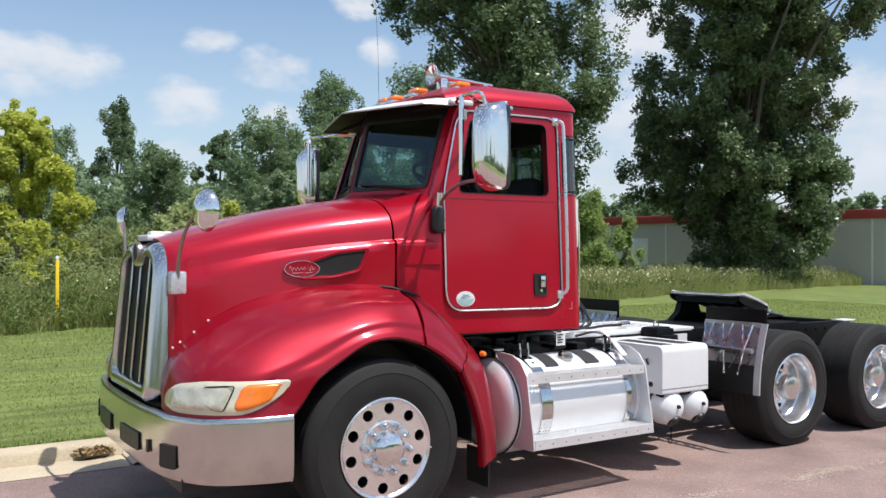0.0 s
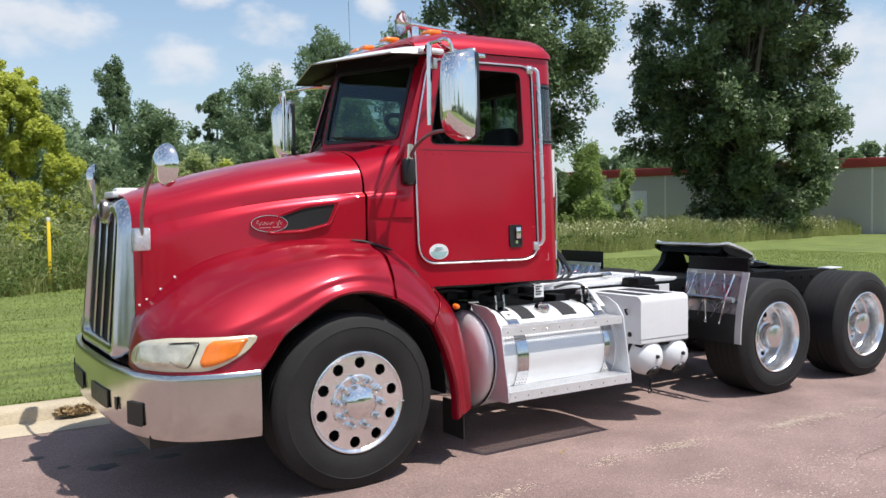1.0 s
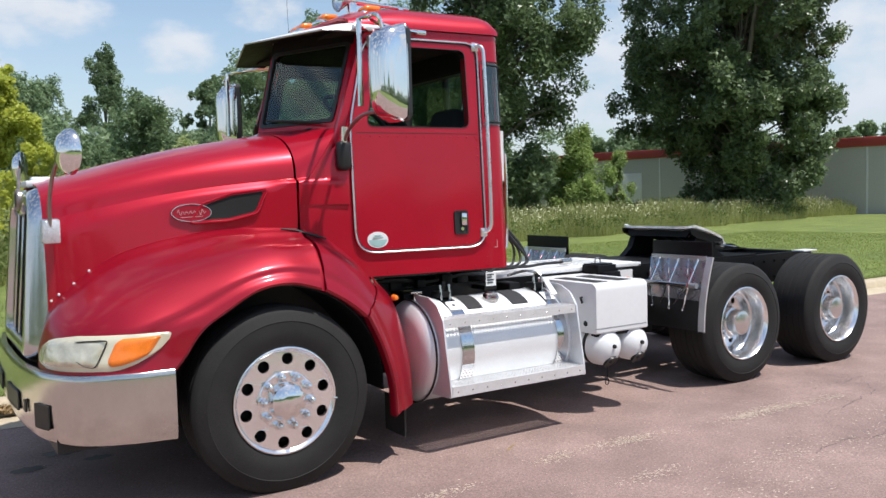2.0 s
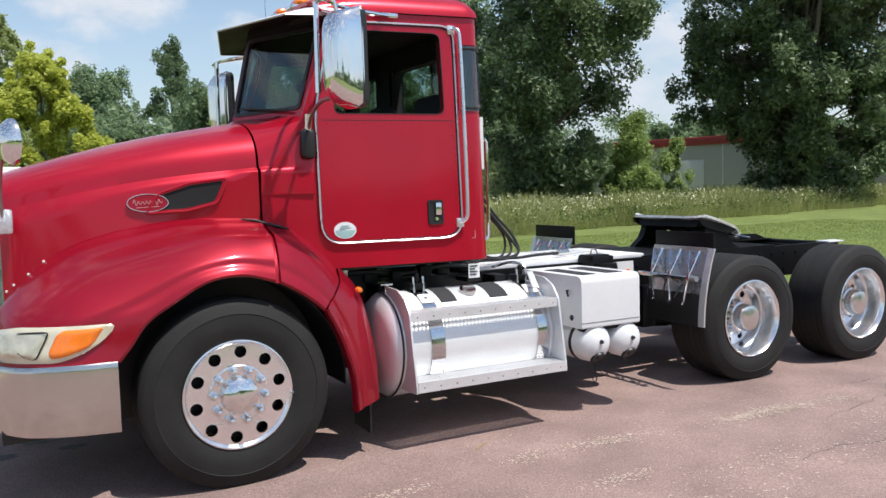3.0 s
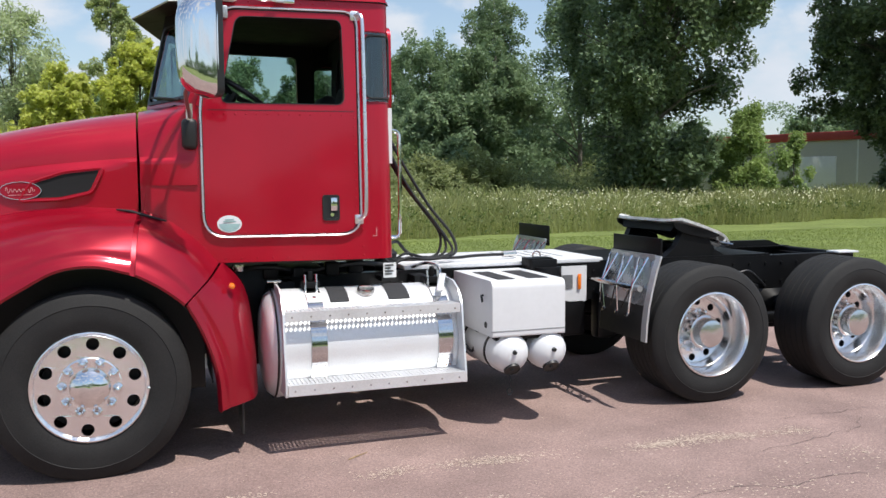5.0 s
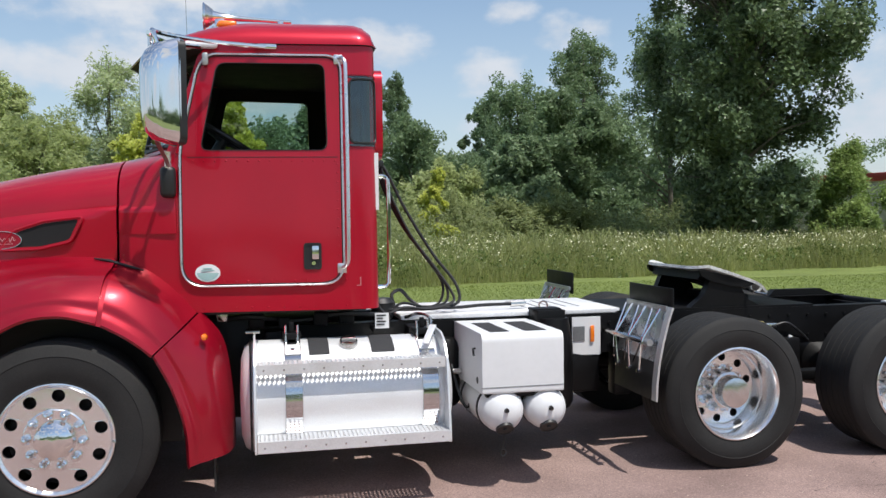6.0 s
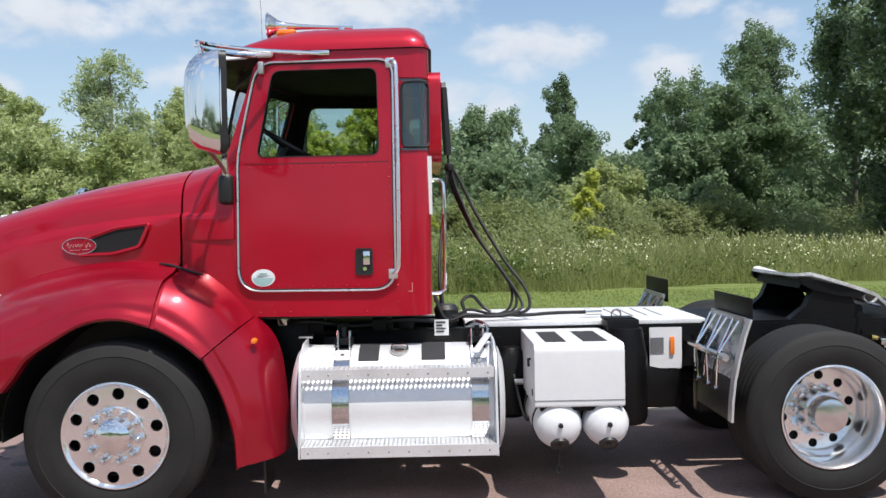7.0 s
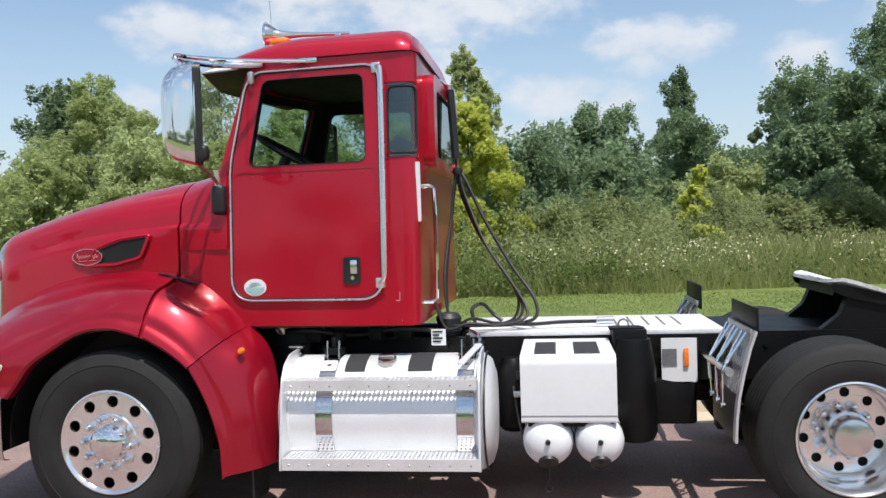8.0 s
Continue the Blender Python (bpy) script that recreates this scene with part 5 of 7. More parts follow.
# ---- the truck: chassis ----
for sgn in (1, -1):
    y = -0.43 * sgn
    lo, hi = min(y, y + 0.09 * sgn), max(y, y + 0.09 * sgn)
    bm = boxes(((-1.0, y - 0.004, 0.70), (6.02, y + 0.004, 0.975)), ((-1.0, lo, 0.967), (6.02, hi, 0.975)), ((-1.0, lo, 0.70), (6.02, hi, 0.708)))
    r = part("frame_rail", bm, BLACK, truck, "long black frame rail")
    for k in range(26):
        for z in (0.76, 0.91):
            xx = 1.9 + k * 0.16
            part("rail_bolt", lathe([(0.0, -0.012), (0.012, -0.012), (0.014, 0.0)], 6, origin=(xx, (-0.434) * 1, z)) if sgn > 0 else mirrored(lathe([(0.0, -0.012), (0.012, -0.012), (0.014, 0.0)], 6, origin=(xx, -0.434, z))), BLACK, r)
for x in (1.2, 2.2, 3.1, 4.82, 5.98):
    part("cross_member", boxes(((x - 0.06, -0.43, 0.74), (x + 0.06, 0.43, 0.93)), bevel=0.01), BLACK, truck, "black cross member")
for x in AXLES:
    part("drive_axle", lathe([(0.09, -0.80), (0.09, -0.2), (0.19, -0.12), (0.21, 0.0), (0.19, 0.12), (0.09, 0.2), (0.09, 0.80)], 20, origin=(x, 0, 0.496)), BLACK, truck, "black drive axle with its housing")
    for sgn in (1, -1):
        bag = lathe([(0.08, 0.40), (0.13, 0.42), (0.145, 0.50), (0.13, 0.57), (0.14, 0.63), (0.10, 0.68), (0.0, 0.68)], 24, axis="Z", origin=(x + 0.45, -0.43 * sgn, 0.0))
        part("air_spring", bag, RUBBERHOSE, truck, "black rubber air spring")
        part("trailing_arm", boxes(((x - 0.55, -0.43 * sgn - 0.05, 0.42), (x + 0.55, -0.43 * sgn + 0.05, 0.50)), bevel=0.015), BLACK, truck, "black trailing arm")
        part("spring_hanger", boxes(((x - 0.60, -0.43 * sgn - 0.06, 0.40), (x - 0.46, -0.43 * sgn + 0.06, 0.75)), bevel=0.02), BLACK, truck, "black spring hanger")
        part("damper", tube([(x + 0.18, -0.50 * sgn, 0.45), (x + 0.30, -0.50 * sgn, 0.90)], 0.03, 10), BLACK, truck, "black damper")
part("front_axle", boxes(((-0.06, -0.88, 0.36), (0.06, 0.88, 0.46)), bevel=0.02), BLACK, truck, "black front axle beam")
for sgn in (1, -1):
    part("leaf_spring", boxes(((-0.75, -0.46 * sgn - 0.05, 0.50), (0.75, -0.46 * sgn + 0.05, 0.56)), bevel=0.01), BLACK, truck, "black leaf spring")
part("engine", boxes(((-0.85, -0.33, 0.75), (0.5, 0.33, 1.60)), ((0.5, -0.25, 0.6), (1.5, 0.25, 1.0)), bevel=0.04), BLACK, truck, "dark engine and gearbox under the hood")
part("air_dryer", lathe([(0.0, 0.40), (0.07, 0.41), (0.095, 0.44), (0.095, 0.80), (0.06, 0.86), (0.0, 0.86)], 24, axis="Z", origin=(2.29, -0.50, 0.0)), BLACK, truck, "black air dryer beside the rail")
for x in (1.10, 2.02):
    part("tank_bracket", boxes(((x, -0.60, 0.36), (x + 0.10, -0.43, 0.96)), bevel=0.01), BLACK, truck, "black tank bracket")
part("step_box", boxes(((0.66, -0.58, 0.42), (1.02, -0.48, 1.06)), bevel=0.02), BLACK, truck, "black box behind the skirt")
part("rail_gusset", boxes(((3.05, -0.50, 0.44), (3.40, -0.43, 0.72)), bevel=0.02), BLACK, truck, "black hanger under the rail")
part("drive_shaft", tube([(1.5, 0, 0.78), (4.0, 0, 0.55)], 0.06, 14), BLACK, truck, "black drive shaft")
for k, (x, y, z, s) in enumerate(((1.05, -0.55, 1.03, 0.05), (1.22, -0.62, 1.02, 0.035), (1.45, -0.58, 1.03, 0.045), (1.62, -0.52, 1.04, 0.05), (0.84, -0.60, 1.07, 0.035))):
    part("valve_block", box(bmesh.new(), (x - s, y - s, z - s), (x + s, y + s, z + s), 0.012), BLACK if k != 4 else DULLCHROME, truck, "small valve block under the cab")
part("cab_hose", tube(spline([(0.75, -0.5, 1.02), (1.0, -0.62, 1.06), (1.3, -0.56, 1.02), (1.6, -0.60, 1.06), (1.85, -0.5, 1.03)], 5), 0.016, 7), RUBBERHOSE, truck, "dark hose under the cab")
part("spec_label", boxes(((1.80, -0.605, 0.955), (1.89, -0.60, 1.055))), WHITE, truck, "white label plate with plain dark bars")
for k, (z, wd) in enumerate(((1.035, 0.06), (1.015, 0.04), (0.995, 0.06), (0.975, 0.05))):
    part("label_bar", boxes(((1.81, -0.609, z), (1.81 + wd, -0.606, z + 0.009))), DARK, truck, "plain dark bar of print")
part("label_bracket", boxes(((1.79, -0.60, 0.93), (1.90, -0.43, 0.96))), BLACK, truck, "black label bracket")

# fuel tank with its steps
TX0, TX1, TY, TZ, TR = 0.945, 2.215, -0.815, 0.602, 0.335
prof = [(0.0, TX0 - 0.0), (TR * 0.70, TX0 + 0.010), (TR * 0.90, TX0 + 0.032), (TR * 0.985, TX0 + 0.07), (TR + 0.004, TX0 + 0.085), (TR + 0.004, TX0 + 0.10), (TR, TX0 + 0.105)]
prof += [(r, TX0 + TX1 - x) for r, x in prof[::-1]]
tank = part("fuel_tank", lathe(prof, 72, axis="X", origin=(0, TY, TZ)), TANKALU, truck, "round brushed aluminium fuel tank")


def perforated(x0, x1, y0, y1, z, nx, ny, size):
    """A thin tread with rows of diamond holes."""
    bm = bmesh.new()
    dx, dy = (x1 - x0) / nx, (y1 - y0) / ny
    grid_v = [[bm.verts.new((x0 + i * dx, y0 + j * dy, z)) for j in range(ny + 1)] for i in range(nx + 1)]
    for i in range(nx):
        for j in range(ny):
            c = [grid_v[i][j], grid_v[i + 1][j], grid_v[i + 1][j + 1], grid_v[i][j + 1]]
            mx, my = x0 + (i + 0.5) * dx, y0 + (j + 0.5) * dy
            d = [bm.verts.new((mx + a * dx * size, my + b * dy * size, z)) for a, b in ((0, -1), (1, 0), (0, 1), (-1, 0))]
            for k in range(4):
                bm.faces.new((c[k], c[(k + 1) % 4], d[k]))
                bm.faces.new((c[k], d[k], d[k - 1]))
    return thick(bm, 0.003)


st = part("lower_step", boxes(((1.045, -1.280, 0.368), (2.137, -1.274, 0.432)), ((1.045, -1.274, 0.424), (2.137, -1.255, 0.432)), ((1.045, -1.03, 0.36), (2.137, -1.024, 0.432))), STEPALU, tank, "aluminium step board")
part("lower_tread", perforated(1.047, 2.135, -1.256, -1.03, 0.431, 44, 8, 0.36), STEPALU, tank, "perforated step tread")
up = part("upper_step", boxes(((1.045, -1.205, 0.792), (2.13, -1.199, 0.848)), ((1.045, -1.199, 0.840), (2.13, -1.185, 0.848))), STEPALU, tank, "aluminium upper step edge")
part("upper_tread", perforated(1.047, 2.128, -1.186, -1.062, 0.847, 40, 4, 0.43), STEPALU, tank, "perforated upper tread")
for k in range(10):
    xx = mixin(1.085, 2.095, k / 9)
    for y, z in ((-1.2055, 0.818), (-1.2805, 0.398)):
        part("step_bolt", lathe([(0.0, -0.003), (0.0045, -0.0025), (0.006, 0.0)], 8, origin=(xx, y, z)), STRAP, tank)
arc = [(TY - (TR + 0.006) * math.cos(radians(a)), TZ + (TR + 0.006) * math.sin(radians(a))) for a in range(78, -42, -6)]
cheek = [(-0.86, 0.985), (-1.04, 0.975), (-1.14, 0.93), (-1.205, 0.845), (-1.235, 0.66), (-1.275, 0.44), (-1.283, 0.362), (-1.0, 0.352)] + arc[::-1]
for xx in (1.030, 2.136):
    part("step_bracket", panel(rounded(cheek, 0.015, 2), [], lambda u, v, d: Vector((xx + d, u, v)), 0.012), STEPALU, tank, "aluminium side plate of the steps")
for xx in (1.255, 2.055):
    bm = bmesh.new()
    rows = []
    for x, r in ((xx - 0.05, TR + 0.002), (xx - 0.048, TR + 0.008), (xx + 0.048, TR + 0.008), (xx + 0.05, TR + 0.002)):
        rows.append([(x, TY + r * math.cos(radians(a)), TZ + r * math.sin(radians(a))) for a in range(0, 361, 6)])
    part("tank_strap", grid(rows), STRAP, tank, "bright tank strap")
    part("strap_clamp", boxes(((xx - 0.055, -0.90, 0.945), (xx + 0.055, -0.80, 0.985)), ((xx - 0.015, -0.88, 0.98), (xx + 0.015, -0.86, 1.05)), bevel=0.006), BLACK, tank, "black strap clamp with a bolt")
for xx in (1.012, 2.160):
    part("tank_band", lathe([(TR + 0.002, xx - 0.006), (TR + 0.009, xx - 0.005), (TR + 0.009, xx + 0.005), (TR + 0.002, xx + 0.006)], 72, axis="X", origin=(0, TY, TZ)), DARK, tank, "thin black rubber band round the tank")
for x0, x1 in ((1.35, 1.47), (1.72, 1.86)):
    rows = []
    for x in (x0, x1):
        rows.append([(x, TY - (TR + 0.003) * math.cos(radians(a)), TZ + (TR + 0.003) * math.sin(radians(a))) for a in range(52, 93, 4)])
    part("grip_pad", thick(grid(rows), 0.002), GRIP, tank, "black grip pad on the tank")
cap = lathe([(0.056, 0.0), (0.056, 0.02), (0.050, 0.032), (0.03, 0.034), (0.0, 0.034)], 28, axis="Z")
box(cap, (-0.045, -0.010, 0.03), (0.045, 0.010, 0.048), 0.006)
for v in cap.verts:
    v.co = Matrix.Translation((1.59, -0.945, TZ + 0.309)) @ Matrix.Rotation(radians(23), 4, "X") @ v.co
part("filler_cap", cap, DULLCHROME, tank, "grey filler cap")
part("tank_hook", boxes(((0.985, -0.90, 0.99), (1.07, -0.76, 1.003)), ((1.03, -0.86, 0.94), (1.042, -0.80, 1.0)), bevel=0.003), DULLCHROME, tank, "small bent bracket")
bm = box(bmesh.new(), (-0.022, -0.14, -0.006), (0.022, 0.10, 0.006), 0.004)
for v in bm.verts:
    v.co = Matrix.Translation((2.085, -0.98, 0.965)) @ Matrix.Rotation(radians(-24), 4, "Z") @ Matrix.Rotation(radians(20), 4, "X") @ v.co
part("prop_bar", bm, TANKALU, tank, "flat aluminium stay")
part("tank_line", tube(spline([(2.10, -0.86, 0.95), (2.12, -0.84, 1.03), (2.06, -0.75, 1.06), (2.0, -0.6, 1.02)], 5), 0.010, 6), DULLCHROME, tank, "thin fuel line")

# assumed tank on the unseen far side, added to deepen the shadow underneath
part("assumed_far_tank", lathe([(r, x + (0.0 if x < 1.5 else 0.75)) for r, x in prof], 48, axis="X", origin=(0, 0.815, TZ)), TANKALU, truck, "assumed fuel tank on the unseen far side, added to shade the ground")

part("tank_label", panel([(1.665, 0.0), (1.715, 0.0), (1.715, 0.03), (1.665, 0.03)], [], lambda u, v, d: Vector((u, TY - (TR + 0.003 - d) * math.cos(radians(60) + v * 3), TZ + (TR + 0.003 - d) * math.sin(radians(60) + v * 3))), 0.002), WHITE, tank, "small pale label beside the filler cap")
for xx in (1.255, 2.055):
    for dx in (-0.035, 0.035):
        part("strap_bolt", tube([(xx + dx, -0.90, 0.93), (xx + dx, -0.885, 1.03)], 0.008, 7), DULLCHROME, tank, "bright strap bolt")
    part("strap_plate", panel(rounded([(xx - 0.045, 0.0), (xx + 0.045, 0.0), (xx + 0.045, 0.10), (xx - 0.045, 0.10)], 0.012), [circle(xx, 0.05, 0.014, 12)], lambda u, v, d: Vector((u, TY - (TR + 0.014 - d) * math.cos(radians(52) + v * 2.6), TZ + (TR + 0.014 - d) * math.sin(radians(52) + v * 2.6))), 0.004), TANKALU, tank, "pale plate at the strap's end")

# battery box and air tanks
bm = panel(rounded([(-1.165, 0.602), (-0.44, 0.602), (-0.44, 0.965), (-1.165, 0.965)], [0.015, 0.01, 0.01, 0.055], 8), [], lambda u, v, d: Vector((2.365 + d, u, v)), 0.515)
bx = part("battery_box", bm, WHITE, truck, "white battery box behind the tank", 30)
for x0, x1 in ((2.44, 2.56), (2.66, 2.80)):
    part("box_grip", boxes(((x0, -1.08, 0.964), (x1, -0.62, 0.968))), GRIP, bx, "black grip strip on the box")
part("box_latch", tube([(2.36, -1.02, 0.86), (2.345, -1.02, 0.86), (2.345, -1.04, 0.82)], 0.008, 6), DARK, bx, "small dark latch")
part("box_hole", lathe([(0.0, 0.0), (0.02, 0.0), (0.022, 0.006)], 16, axis="X", origin=(2.3615, -1.05, 0.67)), DARK, bx, "dark round plug")
for x, r in ((2.505, 0.138), (2.785, 0.132)):
    at = part("air_tank", lathe([(0.0, -1.195), (0.035, -1.193), (0.085, -1.175), (r * 0.88, -1.140), (r, -1.09), (r, -0.52), (r * 0.7, -0.46), (0.0, -0.45)], 44, origin=(x, 0, 0.49)), WHITE, truck, "white round air tank")
    part("tank_plug", lathe([(0.0, -0.014), (0.013, -0.014), (0.015, 0.0), (0.015, 0.02)], 12, origin=(x, -1.197, 0.505)), DARK, at, "dark plug")
    aim = Matrix.Translation((x, -1.135, 0.405)) @ Matrix.Rotation(radians(-46), 4, "X")
    bm = thick(lathe([(0.054, -0.036), (0.055, 0.0), (0.055, 0.06)], 24, axis="Z"), 0.004)
    for v in bm.verts:
        v.co = aim @ v.co
    part("drain_collar", bm, DARK, at, "black drain collar")
    bm = lathe([(0.0, -0.038), (0.010, -0.040), (0.014, -0.030), (0.046, -0.030), (0.0505, -0.034), (0.0505, 0.02)], 20, axis="Z")
    for v in bm.verts:
        v.co = aim @ v.co
    part("drain_valve", bm, DARK, at, "dark drain valve")
    for yy in (-1.02, -0.62):
        part("tank_band", lathe([(r + 0.001, yy - 0.015), (r + 0.005, yy - 0.014), (r + 0.005, yy + 0.014), (r + 0.001, yy + 0.015)], 44, origin=(x, 0, 0.49)), DARK, at, "dark clamp band")
part("drain_chain", tube([(2.505, -1.12, 0.34), (2.508, -1.122, 0.30), (2.503, -1.12, 0.25)], 0.005, 5), DARK, truck, "short dark drain chain")
bm = tube([(2.503 + 0.018 * math.cos(k * math.pi / 8), -1.12, 0.235 + 0.022 * math.sin(k * math.pi / 8)) for k in range(17)], 0.004, 5)
part("pull_ring", bm, DARK, truck, "small pull ring")

part("box_lid_seam", boxes(((2.362, -1.168, 0.640), (2.882, -1.160, 0.643))), GREYSLOT, bx, "thin seam along the box's foot")
for yy in (-1.10, -0.80, -0.52):
    part("box_foot", boxes(((2.40, yy - 0.03, 0.575), (2.86, yy + 0.03, 0.604))), BLACK, bx, "black cradle under the box")
part("air_fitting", tube([(2.30, -0.66, 0.66), (2.355, -0.66, 0.66)], 0.022, 10), DULLCHROME, truck, "bright pipe fitting between tank and box")
part("air_line", tube(spline([(2.30, -0.62, 0.70), (2.33, -0.72, 0.52), (2.36, -0.80, 0.45), (2.38, -0.82, 0.50)], 6), 0.009, 6), RUBBERHOSE, truck, "black air line beside the box")
part("looped_hose", tube(spline([(3.14, -0.47, 0.62), (3.22, -0.48, 0.47), (3.31, -0.47, 0.46), (3.36, -0.46, 0.56), (3.35, -0.45, 0.70)], 6), 0.014, 8), RUBBERHOSE, truck, "black hose looped under the rail")
part("brass_fitting", tube([(4.66, -0.47, 0.872), (4.70, -0.47, 0.864)], 0.016, 10), BRASS, truck, "brass hose fitting on the frame rail")
part("relay_valve", boxes(((4.71, -0.50, 0.822), (4.80, -0.435, 0.868)), ((4.735, -0.49, 0.80), (4.775, -0.45, 0.83)), bevel=0.008), DULLCHROME, truck, "silver air valve on the frame rail")
part("valve_line", tube(spline([(4.80, -0.47, 0.845), (4.90, -0.47, 0.86), (5.0, -0.46, 0.80), (5.1, -0.44, 0.72)], 5), 0.010, 6), RUBBERHOSE, truck, "black line from the valve")
part("rail_plug", lathe([(0.0, -0.02), (0.016, -0.018), (0.018, 0.0)], 12, origin=(4.945, -0.436, 0.75)), WHITE, truck, "small white plug in the rail")
part("torque_rod", tube([(4.45, -0.30, 0.62), (4.85, -0.12, 0.80)], 0.028, 10), BLACK, truck, "black torque rod over the axle")
part("cab_mount", lathe([(0.0, 0.98), (0.07, 0.985), (0.085, 1.02), (0.075, 1.06), (0.085, 1.10), (0.06, 1.13), (0.0, 1.13)], 20, axis="Z", origin=(1.88, -0.36, 0.0)), RUBBERHOSE, truck, "black rubber cab mount behind the cab")
part("rear_marker", boxes(((1.80, -0.30, 1.14), (1.822, -0.20, 1.19)), bevel=0.006), BADGERED, cab, "small red lamp low on the cab's back")
for lo, hi in (((1.648, 1.262), (1.674, 1.266)), ((1.670, 1.262), (1.674, 1.315))):
    part("corner_mark", panel([lo, (hi[0], lo[1]), hi, (lo[0], hi[1])], [], at_side(0.003), 0.004), BADGELINE, cab, "thin pale mark low on the cab")

# deck plate, hanging canister, reflector plate
rowsd = boxes(((2.0, -0.425, 0.98), (3.585, 0.425, 1.012)), bevel=0.004)
dk = part("deck_plate", rowsd, DECKMAT, truck, "worn white deck plate between the rails")
for k in range(5):
    part("deck_slot", boxes(((2.95 + 0.1 * k, -0.20, 1.0115), (2.965 + 0.1 * k, 0.30, 1.0135))), GREYSLOT, dk, "thin slot in the deck")
part("canister", lathe([(0.0, 0.36), (0.06, 0.362), (0.11, 0.38), (0.13, 0.42), (0.13, 0.80), (0.10, 0.98), (0.0, 0.98)], 32, axis="Z", origin=(3.02, -0.60, 0.0)), BLACK, truck, "black canister hanging from the rail")
part("canister_bracket", boxes(((2.90, -0.62, 0.86), (3.10, -0.43, 1.035)), ((2.88, -0.60, 1.03), (3.08, -0.47, 1.045)), bevel=0.006), BLACK, truck, "black bracket on the rail")
part("lift_ring", tube([(2.97 + 0.03 * math.cos(k * math.pi / 8), -0.54, 1.06 + 0.03 * math.sin(k * math.pi / 8)) for k in range(17)], 0.006, 6), DULLCHROME, truck, "small steel ring")
rp = part("reflector_plate", panel([(3.195, 0.715), (3.33, 0.685), (3.405, 0.70), (3.405, 0.965), (3.195, 0.965)], [], lambda u, v, d: Vector((u, -0.50 + d, v)), 0.012), WHITE, truck, "white plate on the frame rail")
part("plate_patch", boxes(((3.20, -0.506, 0.80), (3.285, -0.502, 0.90))), GREYSLOT, rp, "dark grey patch")
part("side_reflector", boxes(((3.325, -0.515, 0.79), (3.355, -0.503, 0.905)), bevel=0.006), AMBER, rp, "upright amber reflector")
part("plate_arm", boxes(((3.22, -0.49, 0.90), (3.26, -0.43, 0.93))), BLACK, rp)

# quarter fenders with their rods and black flaps
for sgn in (1, -1):
    fix = (lambda b: b) if sgn > 0 else mirrored
    line = [(3.596, 1.088), (3.562, 0.99), (3.528, 0.86), (3.503, 0.74), (3.488, 0.62), (3.482, 0.50)]
    rows = [[(x, y, z) for y in (-1.13, -0.95, -0.78, -0.56)] for x, z in line[:4]]
    q = part("quarter_fender", fix(thick(grid(rows), 0.006)), POLISHED, truck, "scuffed aluminium quarter fender ahead of the drive wheels")
    rows = [[(x, y, z) for y in (-1.13, -0.95, -0.78, -0.56)] for x, z in line[3:]]
    part("lower_flap", fix(thick(grid(rows), 0.006)), DARK, q, "black lower half of the fender")
    rows = [[(x - 0.004, -1.19, z), (x - 0.004, -1.13, z)] for x, z in line]
    part("fender_edge", fix(thick(grid(rows), 0.014)), TREADALU, q, "pale rubber edge strip")
    part("top_strip", fix(boxes(((3.578, -1.135, 1.055), (3.592, -0.555, 1.092)), bevel=0.003)), DULLALU, q, "bolted top strip")
    part("top_flap", fix(boxes(((3.604, -1.17, 1.03), (3.616, -0.545, 1.205)), bevel=0.003)), BLACK, q, "black flap above the fender")
    part("cross_tube", fix(tube([(3.47, -1.10, 0.862), (3.445, -0.44, 0.868)], 0.020, 10)), DULLCHROME, q, "round support tube")
    part("tube_end", fix(tube([(3.47, -1.13, 0.862), (3.47, -1.07, 0.862)], 0.022, 12)), DULLALU, q, "tube end cap")
    for k, y in enumerate((-1.06, -0.86, -0.66)):
        part("stay_rod", fix(tube([(3.574, y, 1.065), (3.456, y, 0.885), (3.446, y, 0.845)], 0.009, 7)), CHROME, q, "thin bright stay rod")
        part("stay_rod", fix(tube([(3.574, y + 0.10, 1.065), (3.456, y + 0.01, 0.89), (3.446, y, 0.845)], 0.006, 6)), CHROME, q, "thin bright stay rod")
        part("stay_rod", fix(tube([(3.446, y, 0.85), (3.456, y + (0.06, 0.0, -0.02)[k], 0.655)], 0.008, 7)), CHROME, q, "thin bright stay rod")
        part("stay_rod", fix(tube([(3.446, y + 0.02, 0.85), (3.462, y + (0.16, 0.10, 0.06)[k], 0.70)], 0.006, 6)), CHROME, q, "thin bright stay rod")
        part("rod_nut", fix(lathe([(0.0, -0.014), (0.016, -0.01), (0.016, 0.014)], 8, axis="X", origin=(3.452, y + (0.06, 0.0, -0.02)[k], 0.665))), CHROME, q)

# fifth wheel
tilt = Matrix.Translation((4.54, 0, 1.20)) @ Matrix.Rotation(radians(18), 4, "Y")
plate = [(-0.36, -0.30), (-0.33, -0.43), (-0.10, -0.455), (0.10, -0.43), (0.37, -0.27), (0.37, -0.14), (0.12, -0.05), (0.02, 0.0), (0.12, 0.05), (0.37, 0.14), (0.37, 0.27), (0.10, 0.43), (-0.10, 0.455), (-0.33, 0.43), (-0.36, 0.30)]


def fw_skin(u, v, d):
    return tilt @ Vector((u, v, 0.02 - d - 0.05 * ease(-0.26, -0.40, u) - 0.04 * ease(0.2, 0.4, u)))


